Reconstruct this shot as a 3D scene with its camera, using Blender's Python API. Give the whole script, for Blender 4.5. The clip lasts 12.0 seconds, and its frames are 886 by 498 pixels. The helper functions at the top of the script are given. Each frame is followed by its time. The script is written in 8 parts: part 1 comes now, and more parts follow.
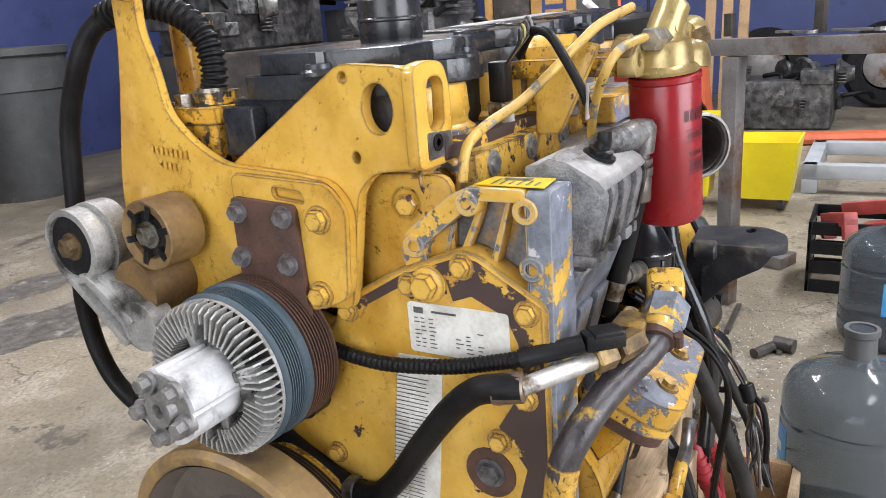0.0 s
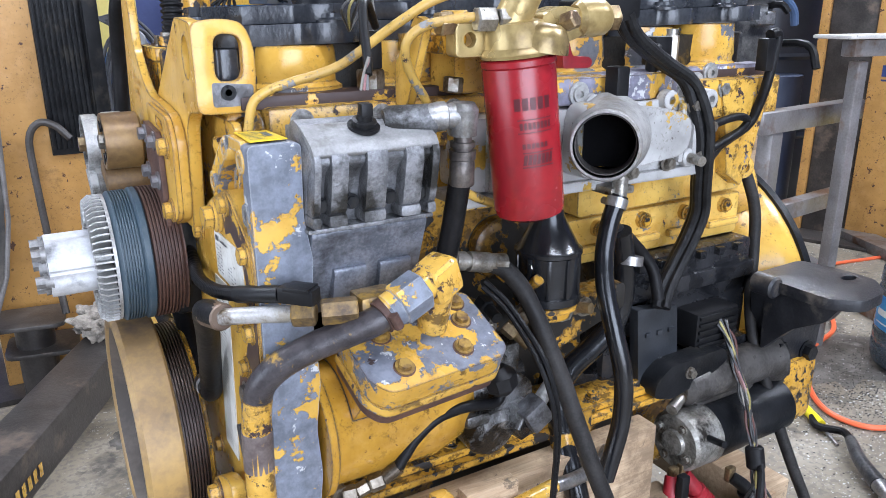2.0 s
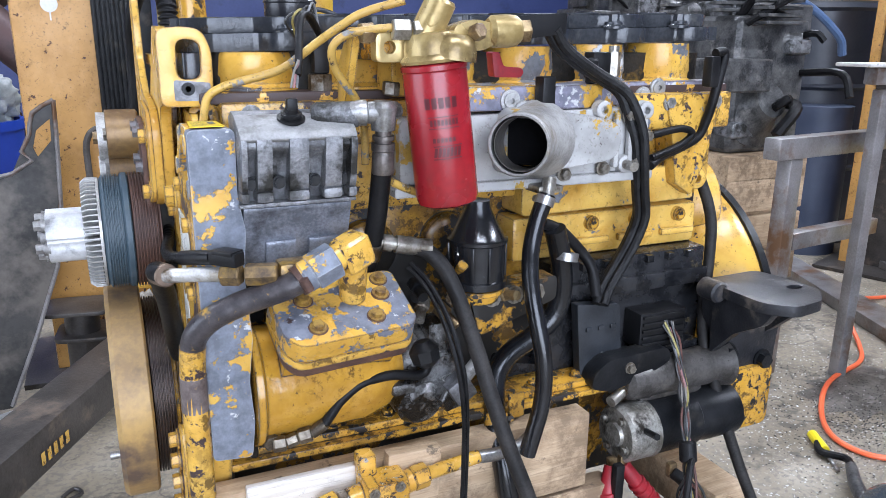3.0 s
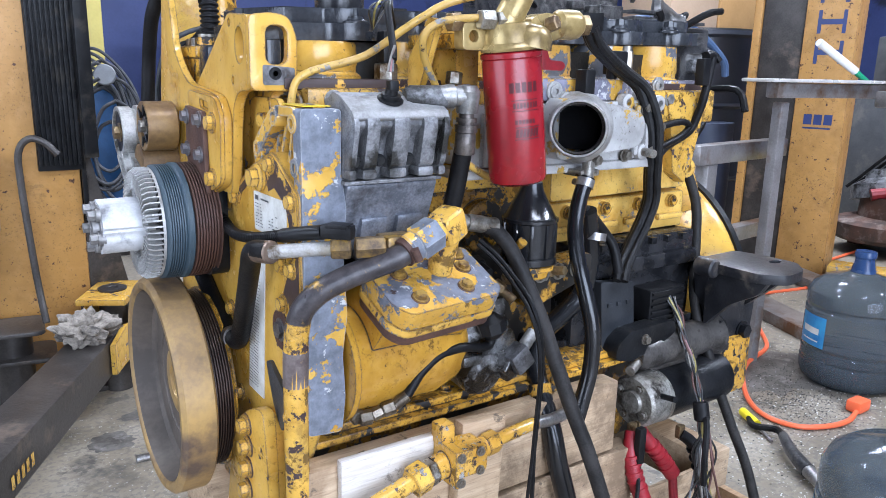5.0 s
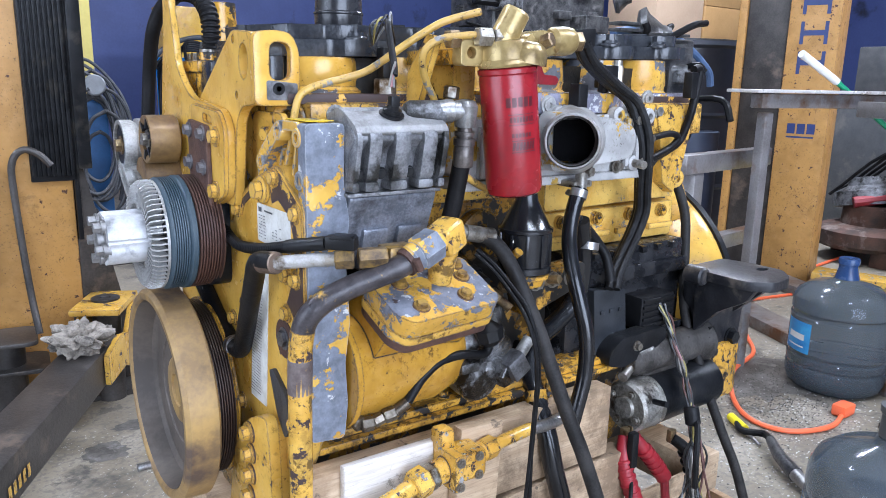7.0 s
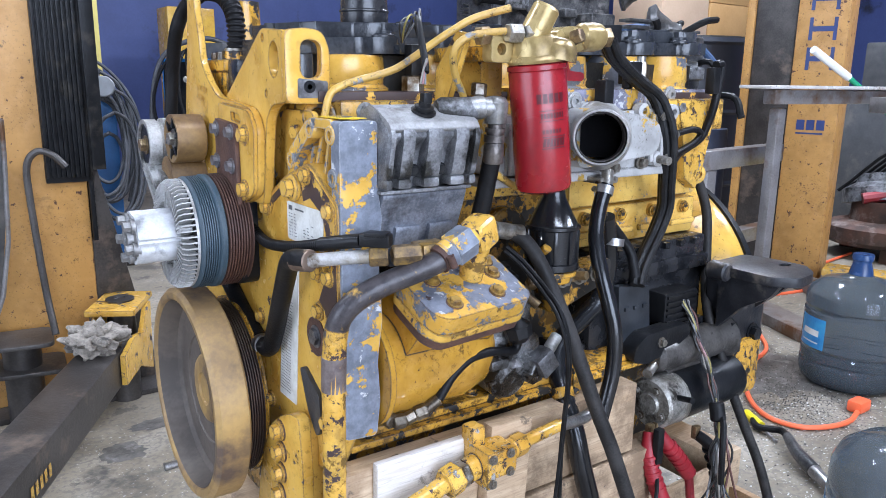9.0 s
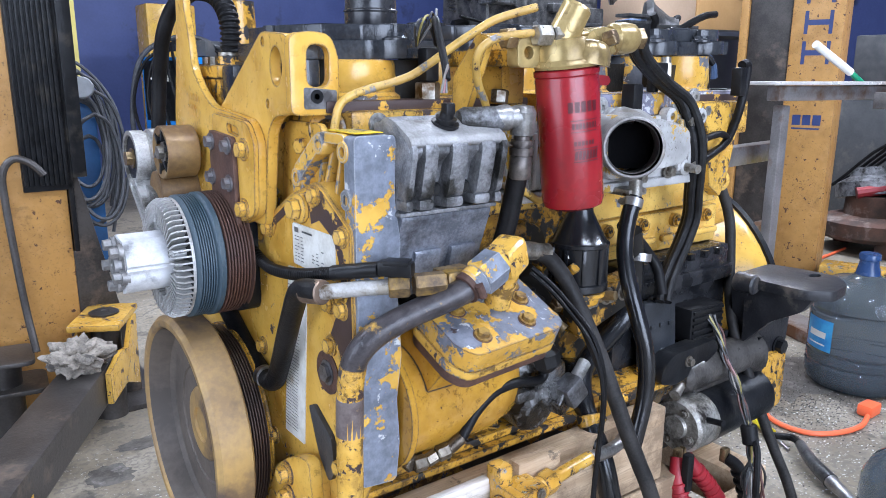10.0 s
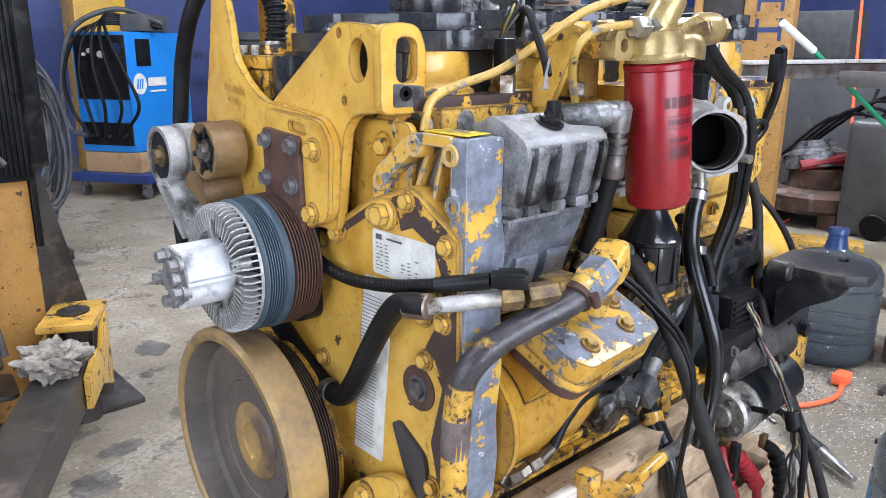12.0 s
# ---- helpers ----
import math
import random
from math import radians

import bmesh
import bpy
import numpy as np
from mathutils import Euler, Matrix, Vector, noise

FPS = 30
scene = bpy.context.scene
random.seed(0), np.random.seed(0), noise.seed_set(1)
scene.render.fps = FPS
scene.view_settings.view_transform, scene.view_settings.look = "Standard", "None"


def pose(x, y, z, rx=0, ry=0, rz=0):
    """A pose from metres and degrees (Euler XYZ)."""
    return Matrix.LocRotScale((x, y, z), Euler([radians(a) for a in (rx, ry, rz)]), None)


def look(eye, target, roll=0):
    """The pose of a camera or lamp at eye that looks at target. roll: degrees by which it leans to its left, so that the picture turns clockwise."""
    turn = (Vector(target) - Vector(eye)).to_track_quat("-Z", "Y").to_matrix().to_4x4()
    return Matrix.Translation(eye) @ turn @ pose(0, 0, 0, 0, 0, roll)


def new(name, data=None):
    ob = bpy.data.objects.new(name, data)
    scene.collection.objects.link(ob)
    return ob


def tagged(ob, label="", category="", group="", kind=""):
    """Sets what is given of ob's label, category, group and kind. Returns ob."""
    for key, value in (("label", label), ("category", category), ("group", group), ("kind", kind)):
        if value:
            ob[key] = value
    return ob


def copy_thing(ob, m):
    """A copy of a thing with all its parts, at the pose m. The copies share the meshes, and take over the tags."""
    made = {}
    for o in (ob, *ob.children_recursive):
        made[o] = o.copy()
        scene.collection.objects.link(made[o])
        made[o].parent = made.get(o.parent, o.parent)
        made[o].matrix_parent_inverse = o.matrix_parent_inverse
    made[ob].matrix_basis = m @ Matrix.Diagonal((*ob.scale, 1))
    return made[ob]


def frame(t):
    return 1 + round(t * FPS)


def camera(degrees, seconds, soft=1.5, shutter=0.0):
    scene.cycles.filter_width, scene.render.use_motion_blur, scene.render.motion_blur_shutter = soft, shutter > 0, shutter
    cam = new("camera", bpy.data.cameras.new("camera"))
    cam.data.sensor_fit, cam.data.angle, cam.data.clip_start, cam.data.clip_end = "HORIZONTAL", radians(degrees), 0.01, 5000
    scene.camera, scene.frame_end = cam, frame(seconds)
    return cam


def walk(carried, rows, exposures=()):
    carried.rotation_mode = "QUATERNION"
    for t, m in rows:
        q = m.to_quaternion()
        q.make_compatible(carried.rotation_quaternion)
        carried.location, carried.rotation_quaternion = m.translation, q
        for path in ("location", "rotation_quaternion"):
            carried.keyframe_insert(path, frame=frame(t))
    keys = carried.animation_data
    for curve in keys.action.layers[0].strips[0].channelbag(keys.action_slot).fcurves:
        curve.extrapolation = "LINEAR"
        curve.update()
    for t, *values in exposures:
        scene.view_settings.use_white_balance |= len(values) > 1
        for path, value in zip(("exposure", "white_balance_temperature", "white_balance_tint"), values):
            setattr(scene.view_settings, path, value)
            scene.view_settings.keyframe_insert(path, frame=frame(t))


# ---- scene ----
cam = camera(61.5, 12.0, soft=0.8)
PATH = [
    (0, (-0.626, -0.605, 1.299), (1.019, 0.374, 0.719), -4.4),
    (0.5, (-0.596, -0.784, 1.294), (0.89, 0.423, 0.716), -3.6),
    (1, (-0.478, -0.878, 1.269), (0.843, 0.498, 0.669), -2.5),
    (1.5, (-0.322, -0.991, 1.26), (0.816, 0.53, 0.635), -1.3),
    (2, (-0.204, -1.098, 1.27), (0.756, 0.549, 0.666), -0.3),
    (2.5, (-0.09, -1.227, 1.269), (0.74, 0.499, 0.694), 0.3),
    (3, (-0.089, -1.305, 1.248), (0.71, 0.449, 0.713), 0.5),
    (3.5, (-0.172, -1.315, 1.225), (0.692, 0.417, 0.72), 0.4),
    (3.7, (-0.223, -1.306, 1.216), (0.679, 0.409, 0.722), 0.3),
    (5.3, (-0.396, -1.233, 1.192), (0.728, 0.356, 0.731), 1.4),
    (5.5, (-0.4, -1.238, 1.195), (0.729, 0.347, 0.737), 1.4),
    (6, (-0.404, -1.243, 1.197), (0.731, 0.342, 0.747), 1.4),
    (6.5, (-0.412, -1.25, 1.199), (0.721, 0.336, 0.754), 1.3),
    (8.3, (-0.434, -1.247, 1.205), (0.708, 0.335, 0.766), 1.0),
    (8.5, (-0.44, -1.243, 1.203), (0.695, 0.345, 0.768), 1.0),
    (9, (-0.452, -1.226, 1.197), (0.677, 0.363, 0.753), 0.8),
    (9.5, (-0.441, -1.185, 1.197), (0.698, 0.396, 0.745), 0.6),
    (10, (-0.432, -1.107, 1.213), (0.731, 0.455, 0.756), 0.3),
    (10.5, (-0.435, -1.047, 1.225), (0.765, 0.488, 0.772), -0.1),
    (11, (-0.464, -1.014, 1.23), (0.778, 0.486, 0.775), -0.2),
    (11.5, (-0.517, -0.969, 1.234), (0.758, 0.497, 0.761), -0.3),
    (12, (-0.553, -0.923, 1.238), (0.746, 0.505, 0.714), 0.3),
]
# white balance drifts from warm to neutral and back
BALANCE = [(0.0, -0.04, 7350, 10), (0.5, -0.02, 7100, 10), (1.0, 0.0, 6700, 10), (2.0, 0.0, 6350, 10), (3.0, -0.05, 6300, 10), (5.5, -0.02, 6050, 10), (9.5, -0.02, 6050, 10), (11.5, 0.02, 6350, 10), (12.0, 0.02, 6500, 10)]
walk(cam, [(t, look(eye, target, roll)) for t, eye, target, roll in PATH], BALANCE)

# ---- world, lights ----
world = bpy.data.worlds.new("sky")
scene.world = world
world.use_nodes = True
wn = world.node_tree
sky = wn.nodes.new("ShaderNodeTexSky")
sky.sky_type = 'NISHITA'
sky.sun_disc = False
sky.sun_elevation, sky.sun_rotation = radians(40), radians(200)
wn.links.new(sky.outputs[0], wn.nodes["Background"].inputs[0])
wn.nodes["Background"].inputs[1].default_value = 0.12


def area(name, m, sx, sy, watts, colour):
    la = bpy.data.lights.new(name, 'AREA')
    la.shape, la.size, la.size_y, la.energy, la.color = 'RECTANGLE', sx, sy, watts, colour
    ob = new(name, la)
    ob.matrix_world = m
    return ob


# area lamp standing in for daylight from the bay door behind the walk
area("bay_daylight", look((-0.8, -5.9, 2.2), (-0.4, 0, 1.6)), 4.6, 4.0, 510, (0.81, 0.915, 1.14))
# added fill from the west, out of view, to brighten the engine's front
area("side_fill", look((-6.4, -0.5, 2.2), (0, 0.5, 1.4)), 4.6, 4.0, 270, (0.835, 0.92, 1.11))
# unseen overhead lamps added for fill, the east pair strongest
for lx, ly in ((0.6, -1.9), (0.6, 2.6), (4.6, -1.9), (4.6, 2.6), (-3.0, 2.6)):
    area("overhead_fill", pose(lx, ly, 4.87), 2.3, 0.5, 330 if lx > 4 else 220 if lx < 0 else 140, (0.875, 0.94, 1.1))


# ---- materials ----
def mat(name, base, rough=0.5, metal=0.0, spec=0.5, coat=0.0):
    m = bpy.data.materials.new(name)
    m.use_nodes = True
    b = m.node_tree.nodes["Principled BSDF"]
    b.inputs["Base Color"].default_value = (*base, 1)
    b.inputs["Roughness"].default_value = rough
    b.inputs["Metallic"].default_value = metal
    b.inputs["Specular IOR Level"].default_value = spec
    b.inputs["Coat Weight"].default_value = coat
    return m, m.node_tree, b


def nd(t, kind, **kw):
    n = t.nodes.new(kind)
    for k, v in kw.items():
        n.inputs[k].default_value = v
    return n


def coords(t):
    tc = t.nodes.new("ShaderNodeTexCoord")
    return tc.outputs["Object"]


def noise_tex(t, vec, scale, detail=4.0, rough=0.55, offset=0.0):
    if offset:
        mp = t.nodes.new("ShaderNodeMapping")
        mp.inputs["Location"].default_value = (offset, offset * 0.7, -offset * 1.3)
        t.links.new(vec, mp.inputs["Vector"])
        vec = mp.outputs["Vector"]
    n = nd(t, "ShaderNodeTexNoise", Scale=scale, Detail=detail, Roughness=rough)
    t.links.new(vec, n.inputs["Vector"])
    return n.outputs["Fac"]


def step(t, fac, at, soft=0.01):
    r = t.nodes.new("ShaderNodeMapRange")
    r.inputs["From Min"].default_value = at - soft
    r.inputs["From Max"].default_value = at + soft
    t.links.new(fac, r.inputs["Value"])
    return r.outputs["Result"]


def mix(t, fac, a, b):
    m = t.nodes.new("ShaderNodeMix")
    m.data_type = 'RGBA'
    for v, i in ((a, 6), (b, 7)):
        if isinstance(v, tuple):
            m.inputs[i].default_value = (*v, 1)
        else:
            t.links.new(v, m.inputs[i])
    if isinstance(fac, float):
        m.inputs[0].default_value = fac
    else:
        t.links.new(fac, m.inputs[0])
    return m.outputs[2]


def math_node(t, op, a, b):
    m = t.nodes.new("ShaderNodeMath")
    m.operation = op
    for v, i in ((a, 0), (b, 1)):
        if isinstance(v, float):
            m.inputs[i].default_value = v
        else:
            t.links.new(v, m.inputs[i])
    return m.outputs[0]


def bump(t, b, height, dist=0.002, strength=0.5):
    n = nd(t, "ShaderNodeBump", Strength=strength, Distance=dist)
    t.links.new(height, n.inputs["Height"])
    t.links.new(n.outputs["Normal"], b.inputs["Normal"])


def speckled(name, a, c, rough=0.5, metal=0.0, scale=30.0, fine=220.0, bumpy=0.3, lo=0.4, hi=0.62, spec=0.5, dirt=None, dirt_at=0.6, rvar=0.15, coat=0.0):
    """Two tones by a coarse and a fine noise, with dirt patches and fine relief."""
    m, t, b = mat(name, a, rough, metal, spec, coat)
    v = coords(t)
    n1, n2 = noise_tex(t, v, scale), noise_tex(t, v, fine, 3.0, 0.6, 3.1)
    r = t.nodes.new("ShaderNodeMapRange")
    r.inputs["From Min"].default_value, r.inputs["From Max"].default_value = lo, hi
    t.links.new(math_node(t, 'ADD', math_node(t, 'MULTIPLY', n1, 0.7), math_node(t, 'MULTIPLY', n2, 0.3)), r.inputs["Value"])
    col = mix(t, r.outputs["Result"], a, c)
    if dirt:
        d = step(t, noise_tex(t, v, scale * 0.6, 6.0, 0.65, 7.7), dirt_at, 0.06)
        col = mix(t, d, col, dirt)
    t.links.new(col, b.inputs["Base Color"])
    rr = t.nodes.new("ShaderNodeMapRange")
    rr.inputs["To Min"].default_value, rr.inputs["To Max"].default_value = max(0.05, rough - rvar), min(1.0, rough + rvar)
    t.links.new(n1, rr.inputs["Value"])
    t.links.new(rr.outputs["Result"], b.inputs["Roughness"])
    n3 = noise_tex(t, v, fine * 0.35, 5.0, 0.7, 5.5)
    bump(t, b, math_node(t, 'ADD', n2, math_node(t, 'MULTIPLY', n3, 2.0)), 0.0012, bumpy)
    return m


def edge_wear(t, v, radius=0.005, offset=0.0):
    """1 along convex rims where handling has worn the paint, broken up by noise."""
    bv = nd(t, "ShaderNodeBevel", Radius=radius)
    bv.samples = 4
    ge = t.nodes.new("ShaderNodeNewGeometry")
    dot = t.nodes.new("ShaderNodeVectorMath")
    dot.operation = 'DOT_PRODUCT'
    t.links.new(bv.outputs["Normal"], dot.inputs[0])
    t.links.new(ge.outputs["Normal"], dot.inputs[1])
    bend = math_node(t, 'SUBTRACT', 1.0, dot.outputs["Value"])
    rough_n = noise_tex(t, v, 34.0, 7.0, 0.68, 31.7 + offset)
    return step(t, math_node(t, 'MULTIPLY', bend, math_node(t, 'ADD', rough_n, -0.2)), 0.03, 0.006)


def chipped(name, chip=0.62, brown=0.66, pale=0.8, scale=14.0, grime=0.62, grey=(0.17, 0.18, 0.21), dark=(0.045, 0.026, 0.023), offset=0.0, paint=(0.64, 0.38, 0.07), rough=0.24, deep=(0.44, 0.22, 0.024), worn=None, wear=0.005):
    """Yellow machine enamel that has flaked to grey primer and to dark brown metal, with grime."""
    scale *= 1.9
    m, t, b = mat(name, paint, rough, 0.0, 0.5, 0.0)
    v = coords(t)
    tone = noise_tex(t, v, 9.0, 5.0, 0.6, 1.7 + offset)
    col = mix(t, step(t, tone, 0.57, 0.14), paint, deep)
    faded = step(t, noise_tex(t, v, 21.0, 6.0, 0.65, 37.1 + offset), 0.6, 0.1)
    col = mix(t, math_node(t, 'MULTIPLY', faded, 0.35), col, tuple(min(0.8, c * 1.1 + 0.06) for c in paint))
    fine = noise_tex(t, v, 160.0, 3.0, 0.6, 2.0 + offset)
    gr = step(t, noise_tex(t, v, 34.0, 9.0, 0.76, 5.1 + offset), grime + 0.01, 0.022)
    col = mix(t, math_node(t, 'MULTIPLY', gr, 0.8), col, (0.075, 0.043, 0.016))
    film = step(t, noise_tex(t, v, 90.0, 6.0, 0.75, 61.1 + offset), 0.585, 0.03)
    col = mix(t, math_node(t, 'MULTIPLY', film, math_node(t, 'MULTIPLY', step(t, noise_tex(t, v, 8.0, 4.0, 0.6, 67.0 + offset), 0.5, 0.12), 0.5)), col, (0.06, 0.036, 0.016))
    smear = step(t, noise_tex(t, v, 5.5, 9.0, 0.76, 43.1 + offset), grime, 0.03)
    col = mix(t, math_node(t, 'MULTIPLY', smear, 0.38), col, (0.07, 0.042, 0.02))
    specks = step(t, noise_tex(t, v, 120.0, 4.0, 0.7, 47.3 + offset), 0.68, 0.015)
    col = mix(t, math_node(t, 'MULTIPLY', specks, 0.85), col, (0.04, 0.025, 0.018))
    flake = noise_tex(t, v, scale, 9.0, 0.66, 11.3 + offset)
    f1 = step(t, flake, chip, 0.006)
    gtone = mix(t, step(t, noise_tex(t, v, 40.0, 5.0, 0.7, 53.3), 0.5, 0.12), grey, tuple(c * 0.55 for c in grey))
    col = mix(t, f1, col, gtone)
    f3 = math_node(t, 'MULTIPLY', f1, step(t, noise_tex(t, v, scale * 2.2, 6.0, 0.7, 17.9 + offset), pale, 0.01))
    col = mix(t, f3, col, (0.5, 0.5, 0.5))
    f2 = step(t, noise_tex(t, v, scale * 1.3, 9.0, 0.66, 23.3 + offset), brown, 0.006)
    f2 = math_node(t, 'MAXIMUM', f2, edge_wear(t, v, wear, offset))
    col = mix(t, f2, col, worn or dark)
    t.links.new(col, b.inputs["Base Color"])
    off = math_node(t, 'MAXIMUM', f1, f2)
    rr = t.nodes.new("ShaderNodeMapRange")
    rr.inputs["To Min"].default_value, rr.inputs["To Max"].default_value = rough, 0.55
    t.links.new(off, rr.inputs["Value"])
    rg = math_node(t, 'ADD', rr.outputs["Result"], math_node(t, 'MULTIPLY', math_node(t, 'ADD', tone, -0.5), 0.5))
    t.links.new(rg, b.inputs["Roughness"])
    h = math_node(t, 'SUBTRACT', math_node(t, 'ADD', math_node(t, 'MULTIPLY', fine, 0.3), math_node(t, 'MULTIPLY', tone, 0.9)), off)
    bump(t, b, h, 0.0011, 0.7)
    return m


def timber(name, a, c, knots=(0.2, 0.12, 0.06), along=(1.0, 14.0, 14.0), soil=0.0):
    """Sawn lumber with long grain, dirt and knots."""
    m, t, b = mat(name, a, 0.65)
    v = coords(t)
    mp = t.nodes.new("ShaderNodeMapping")
    mp.inputs["Scale"].default_value = along
    t.links.new(v, mp.inputs["Vector"])
    g = noise_tex(t, mp.outputs["Vector"], 7.0, 7.0, 0.65)
    g2 = noise_tex(t, mp.outputs["Vector"], 26.0, 4.0, 0.6, 3.3)
    col = mix(t, step(t, g, 0.5, 0.16), a, c)
    col = mix(t, math_node(t, 'MULTIPLY', step(t, g2, 0.6, 0.06), 0.5), col, tuple(x * 0.6 for x in c))
    col = mix(t, math_node(t, 'MULTIPLY', step(t, noise_tex(t, v, 7.0, 6.0, 0.65, 8.8), 0.6, 0.06), 0.6), col, knots)
    col = mix(t, step(t, noise_tex(t, v, 30.0, 4.0, 0.6, 12.8), 0.72, 0.02), col, (0.06, 0.04, 0.028))
    if soil:
        greasy = step(t, noise_tex(t, v, 4.5, 9.0, 0.72, 71.0), 0.52, 0.05)
        col = mix(t, math_node(t, 'MULTIPLY', greasy, soil), col, (0.13, 0.085, 0.05))
        drips = step(t, noise_tex(t, v, 22.0, 7.0, 0.7, 83.0), 0.63, 0.03)
        col = mix(t, math_node(t, 'MULTIPLY', drips, soil), col, (0.045, 0.035, 0.026))
    t.links.new(col, b.inputs["Base Color"])
    bump(t, b, g2, 0.001, 0.5)
    return m


YEL = chipped("yellow_enamel", chip=0.71, brown=0.645, pale=0.8, scale=16.0, grime=0.6)
YEL_CHIP = chipped("yellow_enamel_flaking", chip=0.63, brown=0.585, scale=17.0, grime=0.55, offset=4.0)
YEL_GREY = chipped("yellow_enamel_over_primer", chip=0.5, brown=0.64, pale=0.62, scale=11.0, grime=0.6, grey=(0.16, 0.17, 0.205), offset=9.0)
YEL_OIL = chipped("yellow_enamel_oily", chip=0.72, brown=0.57, pale=0.8, scale=15.0, grime=0.53, offset=14.0, dark=(0.013, 0.010, 0.008), rough=0.2, paint=(0.58, 0.31, 0.04))
# caked grime, coloured near black to hold the shade of recesses too
GRIME_SHADE = speckled("black_grime_and_shade", (0.008, 0.007, 0.0055), (0.024, 0.019, 0.013), 0.5, 0.1, 22.0, 160.0, 0.7, spec=0.3, dirt=(0.22, 0.125, 0.02), dirt_at=0.64)
YEL_SOFT = chipped("yellow_enamel_dull", chip=0.59, brown=0.66, pale=0.62, scale=16.0, grime=0.58, offset=19.0, paint=(0.54, 0.34, 0.075), deep=(0.36, 0.215, 0.055), rough=0.4, grey=(0.25, 0.24, 0.23))
GREY_YEL = chipped("primer_with_yellow_rests", chip=0.445, brown=0.72, pale=0.62, scale=7.0, grime=0.68, grey=(0.2, 0.22, 0.265), offset=29.0, worn=(0.3, 0.31, 0.33), wear=0.003)
MANIFOLD = chipped("scraped_manifold", chip=0.60, brown=0.74, pale=0.9, scale=4.0, grime=0.68, grey=(0.5, 0.3, 0.04), offset=131.0, paint=(0.42, 0.415, 0.405), deep=(0.22, 0.215, 0.205), rough=0.38, worn=(0.2, 0.19, 0.18))
GREASE_BARE = speckled("bare_greasy_steel", (0.08, 0.078, 0.08), (0.2, 0.2, 0.21), 0.36, 0.6, 60.0, 240.0, 0.3)
GOLD = speckled("gold_sprayed_casting", (0.46, 0.345, 0.15), (0.28, 0.195, 0.07), 0.3, 0.4, 12.0, 90.0, 0.25, dirt=(0.11, 0.07, 0.028), dirt_at=0.58)
RUST = speckled("brown_rust", (0.115, 0.058, 0.04), (0.065, 0.034, 0.027), 0.6, 0.2, 26.0, 240.0, 0.4)
ALU = speckled("cast_aluminium", (0.26, 0.262, 0.27), (0.12, 0.121, 0.126), 0.42, 0.4, 26.0, 300.0, 0.8, lo=0.42, hi=0.58, dirt=(0.03, 0.029, 0.026), dirt_at=0.55)
ALU_COOL = speckled("bluish_grey_casting", (0.27, 0.285, 0.325), (0.13, 0.14, 0.165), 0.38, 0.4, 14.0, 260.0, 0.5, lo=0.43, hi=0.57, dirt=(0.045, 0.046, 0.052), dirt_at=0.57)
ALU_OIL = speckled("oily_aluminium", (0.3, 0.3, 0.3), (0.1, 0.098, 0.095), 0.26, 0.6, 30.0, 300.0, 0.6, lo=0.42, hi=0.58, dirt=(0.02, 0.017, 0.014), dirt_at=0.52)
ALU_LT = speckled("bright_cast_aluminium", (0.5, 0.495, 0.48), (0.24, 0.235, 0.222), 0.42, 0.5, 22.0, 320.0, 0.6, dirt=(0.08, 0.075, 0.065), dirt_at=0.6)
ALU_PAINT = speckled("pale_painted_casting", (0.36, 0.35, 0.335), (0.17, 0.162, 0.152), 0.45, 0.2, 20.0, 260.0, 0.5, dirt=(0.17, 0.14, 0.1), dirt_at=0.6)
HUB_WHITE = speckled("white_hub_paint", (0.62, 0.62, 0.625), (0.42, 0.42, 0.425), 0.4, 0.1, 18.0, 200.0, 0.25, dirt=(0.1, 0.1, 0.1), dirt_at=0.66)
STEEL = speckled("bare_steel", (0.42, 0.41, 0.4), (0.2, 0.19, 0.185), 0.36, 0.8, 30.0, 260.0, 0.25, dirt=(0.1, 0.07, 0.05), dirt_at=0.66)
ZINC = speckled("zinc_fitting", (0.4, 0.38, 0.34), (0.19, 0.17, 0.14), 0.34, 0.75, 40.0, 260.0, 0.3, dirt=(0.08, 0.05, 0.025), dirt_at=0.56)
BRASS = speckled("stained_brass_fitting", (0.34, 0.25, 0.13), (0.15, 0.1, 0.06), 0.36, 0.7, 40.0, 260.0, 0.3, dirt=(0.1, 0.06, 0.03), dirt_at=0.58)
BLACK = speckled("black_paint", (0.006, 0.0065, 0.0075), (0.013, 0.0135, 0.015), 0.34, 0.0, 18.0, 200.0, 0.3, spec=0.2, dirt=(0.04, 0.036, 0.03), dirt_at=0.64)
COVER = speckled("dusty_black_cover", (0.015, 0.0165, 0.02), (0.042, 0.045, 0.05), 0.22, 0.0, 12.0, 160.0, 0.3, dirt=(0.1, 0.097, 0.09), dirt_at=0.62)
PLASTIC = speckled("black_plastic", (0.006, 0.006, 0.0065), (0.011, 0.011, 0.012), 0.4, 0.0, 30.0, 300.0, 0.15, spec=0.26)
RUBBER = speckled("black_rubber", (0.0045, 0.0045, 0.005), (0.0115, 0.011, 0.0115), 0.46, 0.0, 25.0, 260.0, 0.3, spec=0.18)
RUBBER_SHINY = speckled("shiny_black_hose", (0.0055, 0.0055, 0.0065), (0.011, 0.0115, 0.013), 0.22, 0.0, 25.0, 160.0, 0.12)
HOSE_GREY = speckled("worn_dark_pipe_paint", (0.03, 0.026, 0.028), (0.062, 0.054, 0.056), 0.34, 0.1, 60.0, 260.0, 0.35, dirt=(0.5, 0.29, 0.04), dirt_at=0.665)
